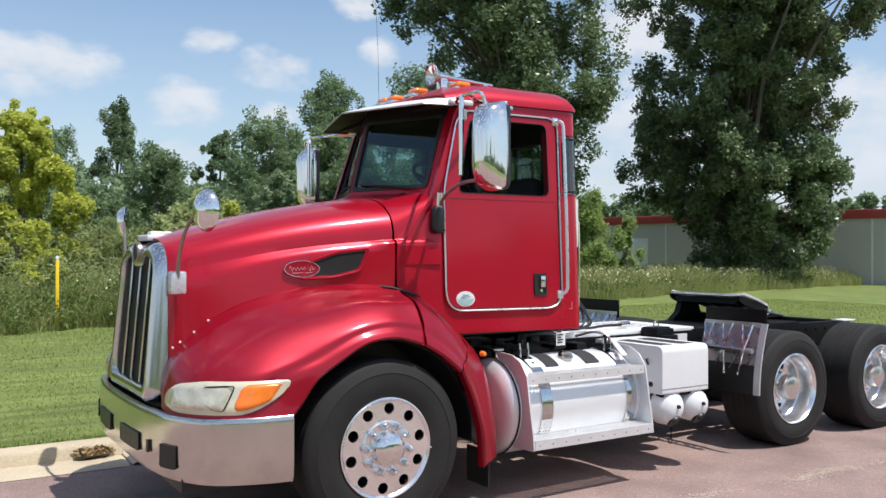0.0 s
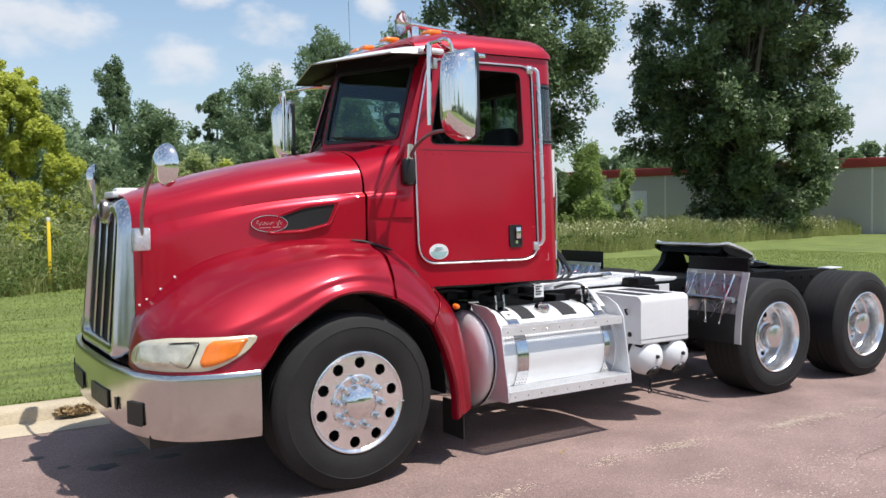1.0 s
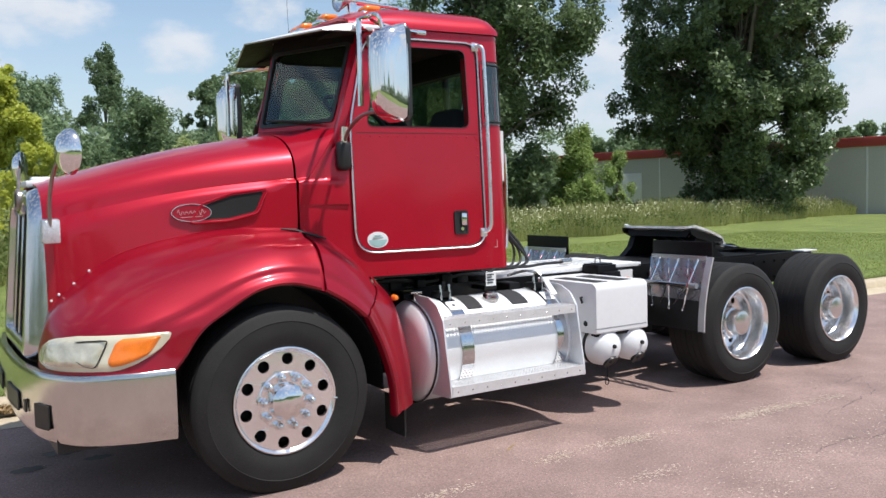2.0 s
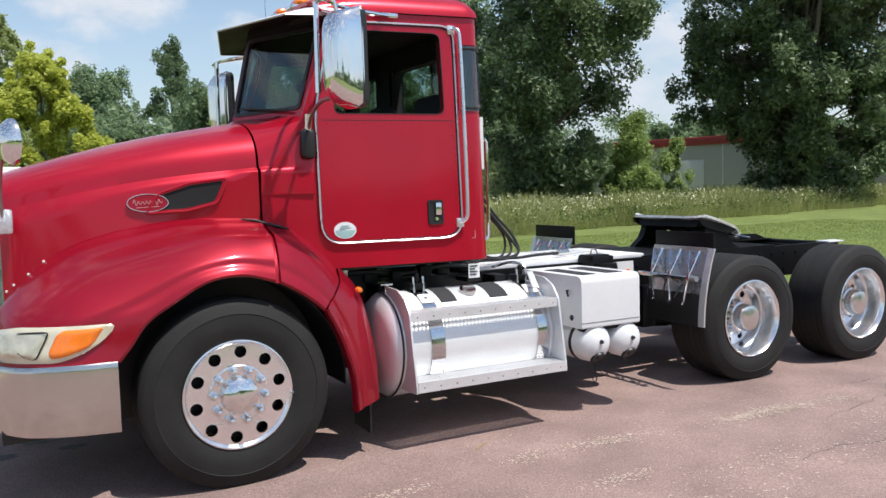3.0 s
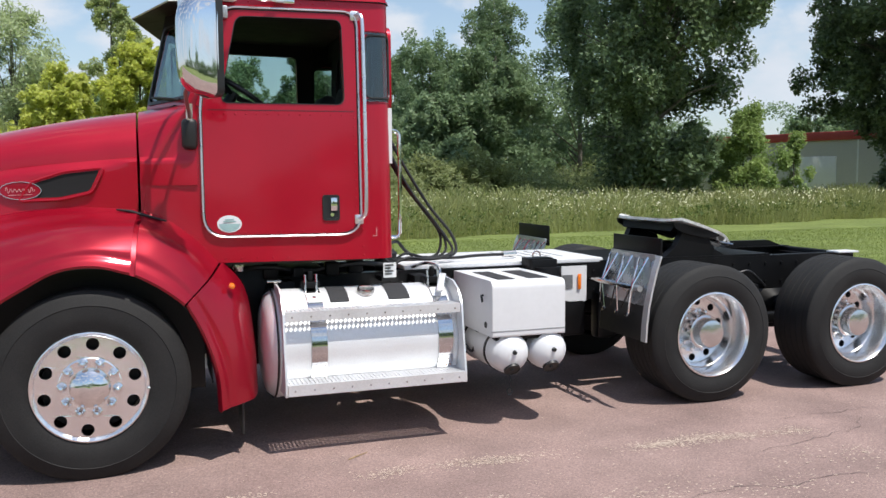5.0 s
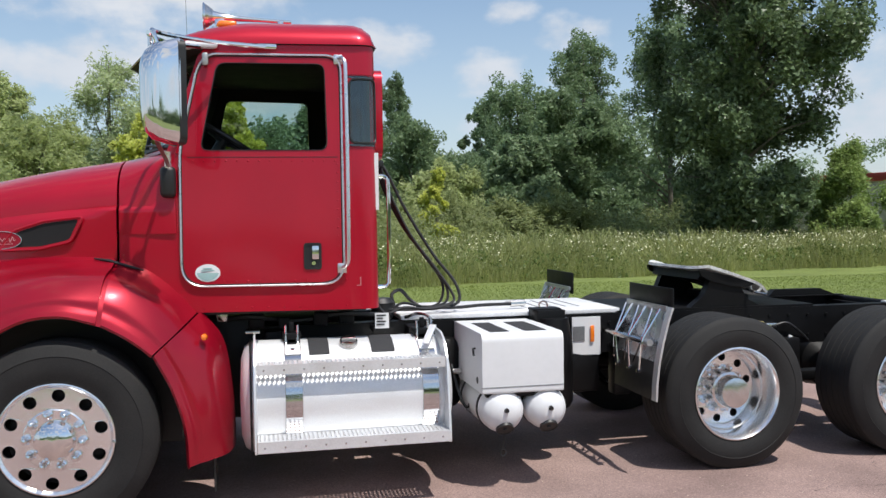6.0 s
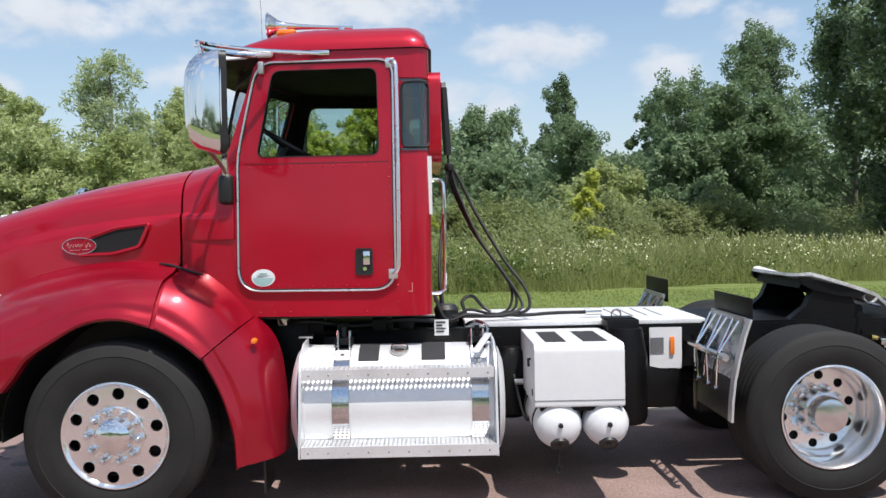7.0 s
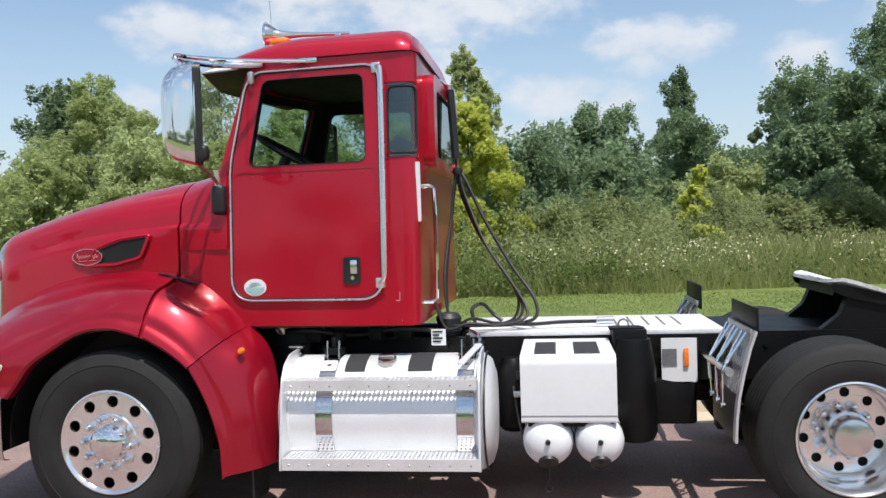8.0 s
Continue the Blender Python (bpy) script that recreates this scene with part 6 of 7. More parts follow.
fw = part("fifth_wheel", panel(fine(rounded(plate, 0.05, 4), 0.05), [], fw_skin, 0.022), GREASE, truck, "pale worn fifth wheel plate, tilted back")
for v in (-0.18, 0.0, 0.18):
    part("plate_rib", panel([(-0.30, -0.01), (0.22, -0.01), (0.10, -0.085), (-0.22, -0.085)], [], lambda a, b, d, v=v: tilt @ Vector((a, v + d, b)), 0.02), BLACK, fw, "black rib under the plate")
for v in (-0.43, 0.40):
    part("plate_skirt", panel(rounded([(-0.335, -0.035), (-0.05, -0.004), (0.13, -0.004), (0.08, -0.045), (-0.04, -0.075), (-0.22, -0.090), (-0.31, -0.075)], 0.02, 3), [], lambda a, b, d, v=v: tilt @ Vector((a, v + d, b)), 0.03), BLACK, fw, "black skirt under the plate's edge")
    part("pivot_foot", panel(rounded([(4.14, 0.985), (4.72, 0.985), (4.60, 1.05), (4.54, 1.18), (4.32, 1.22), (4.26, 1.08)], 0.02, 3), [], lambda a, b, d, v=v: Vector((a, v + d + (0.02 if v < 0 else -0.06), b)), 0.07), BLACK, fw, "black pivot foot")
part("plate_web", panel([(-0.40, -0.03), (0.40, -0.03), (0.36, -0.10), (-0.36, -0.10)], [], lambda a, b, d: tilt @ Vector((-0.29 + d, a, b)), 0.02), BLACK, fw, "black front web")
part("jaw_lip", tube([tilt @ Vector((0.17 + 0.045 * math.cos(k * math.pi / 10), -0.385, -0.012 - 0.05 * math.sin(k * math.pi / 10))) for k in range(11)], 0.010, 7), GREASE, fw, "bright worn lip at the throat")
part("brace_strut", tube([(4.50, -0.36, 1.17), (4.56, -0.38, 1.02)], 0.012, 7), GREASE, fw, "pale worn strut under the plate")
part("jaw", boxes(((4.50, -0.30, 1.0), (4.70, 0.30, 1.07)), bevel=0.02), BLACK, fw, "black jaw block")
part("slide_plate", boxes(((3.56, -0.43, 0.975), (5.15, 0.43, 0.992))), BLACK, fw, "black mounting plate")
part("release_bar", tube([(4.60, -0.36, 1.12), (4.62, -0.52, 1.10), (4.66, -0.58, 1.09)], 0.010, 7), DULLCHROME, fw, "release handle")
part("tail_plate", boxes(((5.80, -0.50, 0.975), (6.02, -0.36, 0.99)), bevel=0.004), WHITE, truck, "white plate at the rail's end")
part("tail_beam", boxes(((5.96, -0.43, 0.74), (6.04, 0.43, 0.97)), bevel=0.02), BLACK, truck, "black tail beam")
part("rail_stop", panel([(5.30, 0.975), (5.95, 0.975), (5.80, 1.03), (5.36, 1.03)], [], lambda u, v, d: Vector((u, 0.36 + d, v)), 0.07), BLACK, truck, "black ramp on the far rail")
part("marker_lamp", lathe([(0.0, -0.022), (0.014, -0.018), (0.019, 0.0), (0.019, 0.02)], 16, origin=(0.760, -1.088, 1.004)), AMBER, truck, "small amber marker lamp on the skirt")
# ---- meadow, trees, distance ----
def leaves(n, centres, size, seed, flat=0.62, facing=0.7, slim=False):
    """n small leaves scattered over clumps and turned a little to the light, as one mesh: centres are (place, radius) pairs."""
    rng = np.random.default_rng(seed)
    c = np.array([p for p, _ in centres], float)
    r = np.array([q if hasattr(q, "__len__") else (q, q, q) for _, q in centres], float)
    w = r.prod(axis=1) ** (2 / 3)
    pick = rng.choice(len(c), n, p=w / w.sum())
    d = rng.normal(size=(n, 3))
    d /= np.linalg.norm(d, axis=1)[:, None]
    p = c[pick] + d * r[pick] * (rng.random(n) ** 0.5)[:, None]
    face = rng.normal(size=(n, 3)) + np.array((0.1, -0.45, 1.0)) * facing
    a = np.cross(face, rng.normal(size=(n, 3)))
    a /= np.linalg.norm(a, axis=1)[:, None]
    b = np.cross(face, a)
    b /= np.linalg.norm(b, axis=1)[:, None]
    s = size * (0.55 + 0.9 * rng.random(n))[:, None]
    p[:, 2] = np.maximum(p[:, 2], 0.1)
    if slim:
        v = np.stack([p - a * s + b * s * flat, p + a * s, p - a * s - b * s * flat], axis=1).reshape(-1, 3)
        return quads(v, 3)
    v = np.stack([p - a * s, p + b * s * flat, p + a * s, p - b * s * flat], axis=1).reshape(-1, 3)
    return quads(v)


def quads(v, k=4):
    """Single leaves of k corners each, as one mesh."""
    n = len(v) // k
    me = bpy.data.meshes.new("leaves")
    me.vertices.add(k * n)
    me.vertices.foreach_set("co", v.ravel())
    me.loops.add(k * n)
    me.loops.foreach_set("vertex_index", np.arange(k * n))
    me.polygons.add(n)
    me.polygons.foreach_set("loop_start", np.arange(0, k * n, k))
    me.update(calc_edges=True)
    return me


GROUPS = {"yellow_shrub": "yellow-green shrubs", "willow": "willows behind the meadow", "wood_tree": "trees at the edge of the woods", "poplar_tree": "poplars above the woods"}


def tree(name, x, y, height, width, material, n, leaf, seed, label, category="tree", low=0.05, clumps=34, subs=16, shape=1.0, fine=0.085, facing=0.7, flat=0.62, slim=False):
    """A tapered trunk with limbs and an uneven crown: sprays of leaves gathered round the limbs' ends."""
    rng = random.Random(seed)
    root = tagged(new(name), label, category, GROUPS.get(name, ""))
    root.location = (x, y, 0.1)
    root.rotation_euler = (0, 0, rng.random() * 6.28)
    h, w = height, width / 2
    tr = 0.013 * h
    bm = tube([(0, 0, -0.2), (0.01 * h, 0, h * 0.3), (-0.01 * h, 0.01 * h, h * 0.65), (0, 0, h * 0.95)], lambda t: max(0.015, tr * (1 - t) ** 0.8), 9, smooth=1)
    cl = []
    for k in range(clumps):
        f = (k + rng.random()) / clumps
        z = h * mixin(low, 0.93, f)
        reach = w * max(0.12, math.sin(math.pi * min(1.0, 0.16 + 0.80 * f) ** shape)) ** 0.8
        a, q = rng.random() * 6.283, rng.random() ** 0.6
        c = Vector((reach * q * math.cos(a), reach * q * math.sin(a), z))
        big = w * rng.uniform(0.20, 0.34)
        for _ in range(subs):
            d = Vector((rng.gauss(0, 1), rng.gauss(0, 1), rng.gauss(0, 0.8)))
            d = d.normalized() * big * rng.random() ** 0.4
            rr = w * rng.uniform(0.6, 1.3) * fine
            cl.append((tuple(c + d), (rr, rr, rr * rng.uniform(0.8, 1.5))))
        if k % 2 == 0:
            s = Vector((0, 0, z * 0.62))
            tube([s, s.lerp(c, 0.5) + Vector((0, 0, 0.03 * h)), c], lambda t: 0.0038 * h * (1 - 0.85 * t), 5, bm)
    part("trunk", bm, BARK, root, "grey trunk with limbs")
    me = leaves(n, cl, leaf, seed, flat, facing, slim)
    me.materials.append(material)
    crown = new("crown", me)
    crown.parent = root
    return root


def edge_y(x):
    """Where the lawn ends and the tall grass begins."""
    return 12.9 + 0.19 * max(0.0, x - 2) + 0.25 * math.sin(x * 0.9) + 0.15 * math.sin(x * 2.3)


# the two cottonwoods that stand in the meadow: broad crowns with lobes, open at the rim
def cottonwood(x, y, across, outline, limbs, n, leaf, clumps, seed, label):
    """across: the direction of the crown's broad side; outline: height and reach to both ends of it; limbs: bare limbs on the near side."""
    rng = random.Random(seed)
    root = tagged(new("cottonwood_tree"), label, "tree", "cottonwoods in the meadow")
    root.location = (x, y, 0.1)
    ax = Vector((across[0], across[1], 0)).normalized()
    dp = Vector((-ax.y, ax.x, 0))
    top = outline[-1][0]

    def reach(z):
        for p, q in zip(outline, outline[1:]):
            if p[0] <= z <= q[0]:
                t = (z - p[0]) / (q[0] - p[0])
                return mixin(p[1], q[1], t), mixin(p[2], q[2], t)
        return outline[0][1:]

    bm = tube([(0, 0, -0.2), ax * 0.1 + Vector((0, 0, top * 0.3)), ax * -0.2 + dp * 0.2 + Vector((0, 0, top * 0.65)), Vector((0, 0, top * 0.95))], lambda t: max(0.02, 0.32 * (1 - t) ** 0.8), 10, smooth=1)
    bare = []
    for path in limbs:
        pts = [ax * u + dp * v + Vector((0, 0, z)) for u, v, z in path]
        tube(pts, lambda t: 0.135 * (1 - 0.72 * t), 8, bm, smooth=2)
        bare += [(mixin(p[0], q[0], k / 6), min(p[1], q[1]), mixin(p[2], q[2], k / 6)) for p, q in zip(path[1:-1], path[2:]) for k in range(7)]
    cl = []
    while len(cl) < clumps:
        z = rng.uniform(outline[0][0] - 0.6, top)
        lo, hi = reach(z)
        if rng.random() > (hi - lo) / 13:
            continue
        lo, hi = lo + 0.45, max(lo + 0.5, hi - 0.45)
        # more of the leaves sit towards the rim, in lobes
        f = rng.random()
        f = f + 0.10 * math.sin(2 * math.pi * f)
        u = mixin(lo, hi, f)
        half = 0.45 * (hi - lo) * math.sqrt(max(0.04, 1 - (2 * f - 1) ** 2))
        v = half * (2 * rng.random() - 1)
        if any(abs(u - p) < 0.34 and abs(z - r) < 0.5 and v < q + 0.2 for p, q, r in bare):
            continue
        c = ax * u + dp * v + Vector((0, 0, z))
        cl.append((c, rng.uniform(0.38, 0.80)))
        if len(cl) % 4 == 0:
            s0 = Vector((0, 0, max(1.0, z * 0.68)))
            tube([s0, s0.lerp(c, 0.5) + Vector((0, 0, 0.4)), c], lambda t: 0.075 * (1 - 0.85 * t), 5, bm)
    part("trunk", bm, BARK, root, "grey trunk with pale limbs")
    sprays = []
    for c, r in cl:
        for _ in range(5):
            d = Vector((rng.gauss(0, 1), rng.gauss(0, 1), rng.gauss(0, 0.9))).normalized() * r * rng.random() ** 0.5
            q = rng.uniform(0.26, 0.58)
            sprays.append((tuple(c + d), (q, q, q * rng.uniform(0.8, 1.6))))
    me = leaves(n, sprays, leaf, seed, 0.72, 0.8, True)
    me.materials.append(COTTON)
    crown = new("crown", me)
    crown.parent = root


SMALL = [(1.4, -1.8, 1.8), (3.0, -2.6, 2.4), (4.7, -3.4, 3.1), (5.6, -3.6, 3.8), (7.0, -3.6, 4.3), (8.6, -3.5, 4.9), (9.6, -3.6, 4.8), (10.7, -4.7, 4.2), (12.0, -5.4, 3.9), (14.0, -5.2, 4.0), (17.0, -4.0, 3.2), (19.0, -2.2, 1.8), (20.4, -0.5, 0.5)]
LARGE = [(1.4, -2.5, 3.3), (3.1, -3.5, 4.4), (4.2, -4.2, 4.5), (4.7, -6.2, 5.0), (5.5, -7.0, 5.4), (6.4, -6.4, 4.7), (7.4, -5.6, 4.0), (8.8, -6.2, 5.0), (10.3, -5.6, 4.4), (11.4, -5.8, 5.2), (12.6, -3.6, 6.0), (13.6, -5.2, 6.8), (14.6, -6.2, 7.3), (17.0, -6.0, 7.0), (20.0, -4.8, 5.2), (23.0, -2.8, 3.0), (25.4, -0.5, 0.5)]
cottonwood(18.4, 21.9, (0.80, -0.60), SMALL, [], 165000, 0.078, 540, 11, "tall cottonwood tree with dense grey-green leaves")
cottonwood(33.3, 21.6, (0.61, -0.79), LARGE, [((0.1, 0, 5.0), (0.55, -2.2, 8.4), (0.9, -2.6, 10.8), (1.9, -2.8, 13.3), (2.9, -2.4, 17.0)), ((0.6, 0, 6.5), (2.4, -1.9, 10.2), (3.4, -2.2, 12.2), (5.0, -1.8, 15.0))], 285000, 0.095, 860, 12, "cottonwood tree with a leaning limb and grey-green leaves")
tree("young_tree", 23.3, 22.0, 4.3, 2.7, LIME2, 22000, 0.07, 13, "young bright green tree beside the warehouse", fine=0.22, low=0.02, clumps=34, subs=14, shape=0.7, facing=1.3, flat=0.5, slim=True)
tree("sapling", 25.8, 22.4, 3.5, 1.2, LIME2, 7000, 0.06, 14, "thin young tree before the warehouse wall", fine=0.3, low=0.10, clumps=20, subs=9, facing=1.3, flat=0.5, slim=True)

# yellow-green and olive shrubs at the meadow's back
SHRUBS = [
    ("yellow_shrub", 0.1, 18.6, 5.4, 3.4, LIME, 15000), ("yellow_shrub", -1.9, 19.6, 4.6, 3.4, LIME, 9000), ("yellow_shrub", 7.5, 24.0, 3.5, 1.5, LIME, 3000),
    ("willow", -13.0, 22.0, 7.4, 4.6, OLIVE, 18000), ("willow", -8.75, 22.0, 7.8, 3.0, SALLOW, 6500), ("wood_tree", 21.3, 22.8, 3.5, 3.2, WOODS, 9000), ("willow", -0.9, 30.0, 9.6, 3.6, OLIVE, 14000), ("willow", -11.0, 20.0, 5.8, 4.6, OLIVE, 14000),
    ("willow", -15.5, 22.0, 5.2, 5.0, OLIVE, 12000), ("willow", -7.4, 24.0, 6.4, 5.0, OLIVE, 14000), ("willow", -5.0, 20.0, 4.6, 5.0, OLIVE, 12000), ("willow", -18.5, 20.0, 4.8, 6.0, OLIVE, 11000),
    ("willow", -7.0, 17.5, 4.3, 5.0, OLIVE, 14000), ("willow", -9.5, 18.0, 4.6, 5.0, OLIVE, 13000), ("willow", -12.5, 17.5, 4.2, 5.0, OLIVE, 13000), ("willow", -3.6, 23.5, 7.3, 3.4, SALLOW, 7500), ("willow", -3.0, 24.5, 5.0, 5.0, OLIVE, 9000), ("willow", -15.8, 18.0, 4.2, 5.0, OLIVE, 11000),
    ("willow", 4.5, 27.0, 2.2, 5.0, BRUSH, 8000), ("willow", 9.5, 29.0, 2.3, 6.0, BRUSH, 8000), ("willow", 13.0, 26.0, 2.3, 5.0, BRUSH, 8000), ("willow", 2.6, 24.0, 2.2, 4.0, BRUSH, 7000), ("willow", 10.5, 24.5, 2.1, 4.5, BRUSH, 7000),
]
for k, (nm, x, y, h, w, m, n) in enumerate(SHRUBS):
    yellow = nm == "yellow_shrub"
    airy = m is SALLOW
    said = "bright yellow-green shrub at the back of the meadow" if yellow else "tall airy pale-green willow above the shrubs" if airy else "dark green bush beside the cottonwood" if m is WOODS else "loose olive-green willow at the back of the meadow"
    tree(nm, x, y, h, w, m, int(n * (4.4 if yellow else 2.2)), 0.062 if yellow else 0.078, 30 + k, said, "shrub", 0.15 if airy else 0.05, 60 if airy else 34, 10 if airy else 16, 1.1 if airy else 0.75, fine=0.16 if airy else 0.085, facing=1.5, flat=0.5 if yellow else 0.34, slim=True)

# single trees that stand out of the woods
WOOD_TREES = [
    (14.8, 78.0, 16.6, 7.5, POPLAR, 0.0), (22.0, 70.0, 13.4, 5.0, POPLAR, 0.0), (27.0, 68.0, 10.5, 6.0, WOODS, 0.0), (23.3, 49.0, 14.6, 9.0, WOODS, 0.0), (17.5, 46.0, 10.8, 9.5, WOODS, 0.0),
    (11.0, 48.0, 8.0, 9.0, WOODS, 0.0), (5.0, 62.0, 11.0, 9.0, WOODS, 0.0), (8.2, 72.0, 12.5, 9.0, WOODS, 0.0), (20.0, 58.0, 9.5, 9.0, WOODS, 0.0), (1.0, 52.0, 7.6, 9.0, WOODS, 0.0),
    (-6.0, 48.0, 8.0, 9.0, WOODS, 0.0), (-13.0, 44.0, 9.0, 9.0, WOODS, 0.0), (-21.0, 33.0, 9.5, 7.0, COTTON, 0.0), (-24.0, 42.0, 8.0, 9.0, WOODS, 0.0), (23.0, 36.0, 13.0, 10.0, WOODS, 0.0),
    (16.5, 34.0, 8.0, 7.0, WOODS, 0.0), (30.0, 44.0, 12.0, 10.0, WOODS, 0.0), (11.5, 40.0, 4.5, 6.0, OLIVE, 0.0), (13.5, 33.0, 5.6, 5.0, WOODS, 0.0), (-3.0, 66.0, 8.6, 10.0, WOODS, 0.0),
    (6.0, 44.0, 5.2, 8.0, WOODS, 0.0), (-34.0, 40.0, 9.0, 10.0, WOODS, 0.0),
]
for k, (x, y, h, w, m, _) in enumerate(WOOD_TREES):
    tall = m is POPLAR
    tree("poplar_tree" if tall else "wood_tree", x, y, h, w, m, 31000, 0.105 if y < 55 else 0.125, 60 + k, "narrow dark poplar standing above the woods" if tall else "dark green tree at the edge of the woods", "tree", 0.04, 34, 12, 1.0 if tall else 0.7, fine=0.11, facing=1.0, flat=0.55, slim=True)

# far trees beyond the warehouse: bearing, height, width
for k, (a, h, w) in enumerate(((58.0, 7.7, 4.5), (58.9, 8.3, 4.0), (59.9, 8.8, 5.0), (61.6, 8.4, 7.0), (43.6, 8.4, 8.0), (45.2, 9.0, 7.0), (46.7, 8.8, 8.0), (48.4, 8.4, 8.0))):
    tree("wood_tree", -2.2 + 105 * math.sin(radians(a)), -5 + 105 * math.cos(radians(a)), h, w, WOODS, 6000, 0.24, 140 + k, "far dark tree beyond the warehouse roof", "tree", 0.1, 24, 10, 0.8, fine=0.16, facing=1.0, flat=0.55, slim=True)

# the belt of woods and brush behind
rng = random.Random(5)
cl = []
for _ in range(520):
    x = rng.uniform(-70, 34)
    y = rng.uniform(78, 98)
    r = rng.uniform(0.7, 1.6)
    cl.append(((x, y, rng.uniform(0.3, 6.5 + 1.5 * math.sin(x * 0.21))), (r * 1.5, r, r)))
for _ in range(330):
    x = rng.uniform(50, 140)
    r = rng.uniform(0.8, 1.8)
    cl.append(((x, mixin(75, 40, (x - 50) / 90) + rng.uniform(20, 30), rng.uniform(0.3, 9.0 + 1.6 * math.sin(x * 0.19) + math.sin(x * 0.5))), (r * 1.5, r, r)))
for _ in range(620):
    x = rng.uniform(-52, 34)
    y = rng.uniform(50, 64)
    r = rng.uniform(0.6, 1.3)
    cl.append(((x, y, rng.uniform(0.3, 7.2 + 1.1 * math.sin(x * 0.33 + 1) + 0.7 * math.sin(x * 0.9))), (r * 1.4, r, r)))
me = leaves(175000, cl, 0.22, 7, 0.55, 1.0, True)
me.materials.append(WOODS)
tagged(new("woods", me), "dark green belt of woods beyond the meadow", "woods", kind="stuff")
cl = []
for _ in range(1300):
    x = rng.uniform(-30, 24)
    y = rng.uniform(19, 34) + max(0, x) * 0.2
    r = rng.uniform(0.35, 0.9)
    cl.append(((x, y, rng.uniform(0.2, 1.2 + 0.055 * (y - 18) + 0.5 * math.sin(x * 0.7) * math.sin(y * 0.5))), (r * 1.3, r, r)))
for _ in range(620):
    x = rng.uniform(-17, 5.5)
    b = rng.random() * 5.5
    r = rng.uniform(0.2, 0.5)
    cl.append(((x, edge_y(x) + 0.7 + b, rng.uniform(0.2, 1.15 + 0.30 * b + 0.35 * math.sin(x * 1.7) * math.sin(x * 0.6))), (r, r, r * 1.5)))
me = leaves(215000, cl, 0.066, 8, 0.36, 1.4, True)
me.materials.append(BRUSH)
tagged(new("brush", me), "olive-green brush and saplings behind the tall grass", "brush", kind="stuff")

# tall grass: bent blades in a band along the lawn
rs = np.random.default_rng(21)


def blades(n, x0, x1, deep, tall, wide, seed):
    rs = np.random.default_rng(seed)
    x = rs.uniform(x0, x1, n)
    back = rs.random(n) ** 1.4 * deep
    y = np.array([edge_y(q) for q in x]) + back
    h = tall * (0.35 + 0.75 * rs.random(n)) * np.minimum(1, 0.45 + back / 1.5) * (1 + 0.25 * np.sin(x * 1.3) * np.sin(y * 1.1))
    a = rs.random(n) * 6.283
    ux, uy = np.cos(a) * wide, np.sin(a) * wide
    lx, ly = rs.normal(size=n) * 0.26 * h, rs.normal(size=n) * 0.26 * h
    z = np.full(n, 0.1)
    p0 = np.stack([x - ux, y - uy, z], 1)
    p1 = np.stack([x + ux, y + uy, z], 1)
    p2 = np.stack([x + ux * 0.6 + lx, y + uy * 0.6 + ly, z + h], 1)
    p3 = np.stack([x - ux * 0.2 + lx, y - uy * 0.2 + ly, z + h * 0.96], 1)
    return quads(np.stack([p0, p1, p2, p3], 1).reshape(-1, 3))


me = blades(112000, -26, 46, 9.0, 0.98, 0.0085, 21)
me.materials.append(MEADOW)
tagged(new("tall_grass", me), "tall unmown meadow grass along the lawn", "grass", kind="stuff")
cl = []
for _ in range(2600):
    x = rng.uniform(-26, 46)
    r = rng.uniform(0.10, 0.28)
    b = rng.random() ** 1.3 * 8
    cl.append(((x, edge_y(x) + 0.1 + b, rng.uniform(0.15, 0.70 + 0.06 * b)), (r * 1.4, r, r * 1.2)))
for _ in range(520):
    x = rng.uniform(-7, 4)
    b = rng.random() * 2.2
    r = rng.uniform(0.10, 0.24)
    cl.append(((x, edge_y(x) - 0.15 + b, rng.uniform(0.12, 0.75 + 0.25 * b)), (r * 1.3, r, r * 1.3)))
me = leaves(92000, cl, 0.042, 9, 0.6, 0.7, True)
me.materials.append(WEEDS)
tagged(new("weeds", me), "leafy green weeds among the tall grass", "weeds", kind="stuff")
# flower heads: small flat umbels
n = 19000
bx0, bb0 = rs.uniform(3, 40, 420), rs.random(420) ** 1.2 * 5.5
bx0 = bx0[rs.random(420) < np.clip((bx0 + 2) / 16, 0.2, 1.0)]
pick = rs.integers(0, len(bx0), n)
loose = rs.random(n) < 0.22
x = np.where(loose, rs.uniform(1, 38, n), bx0[pick] + rs.normal(size=n) * 0.42)
back = np.abs(np.where(loose, rs.random(n) * 5.5, bb0[pick] + rs.normal(size=n) * 0.35))
y = np.array([edge_y(q) for q in x]) + 0.2 + back
z = 0.1 + 0.30 + 0.72 * rs.random(n) + 0.03 * back
s = 0.006 + 0.017 * rs.random(n) ** 1.5
t1, t2 = rs.normal(size=n) * 0.4, rs.normal(size=n) * 0.4
v = np.stack([np.stack([x + s * i, y + s * j, z + s * (i * t1 + j * t2)], 1) for i, j in ((-1, -1), (1, -1), (1, 1), (-1, 1))], 1).reshape(-1, 3)
me = quads(v)
me.materials.append(PETAL)
tagged(new("white_flowers", me), "white wild flower heads in the tall grass", "flowers", kind="stuff")

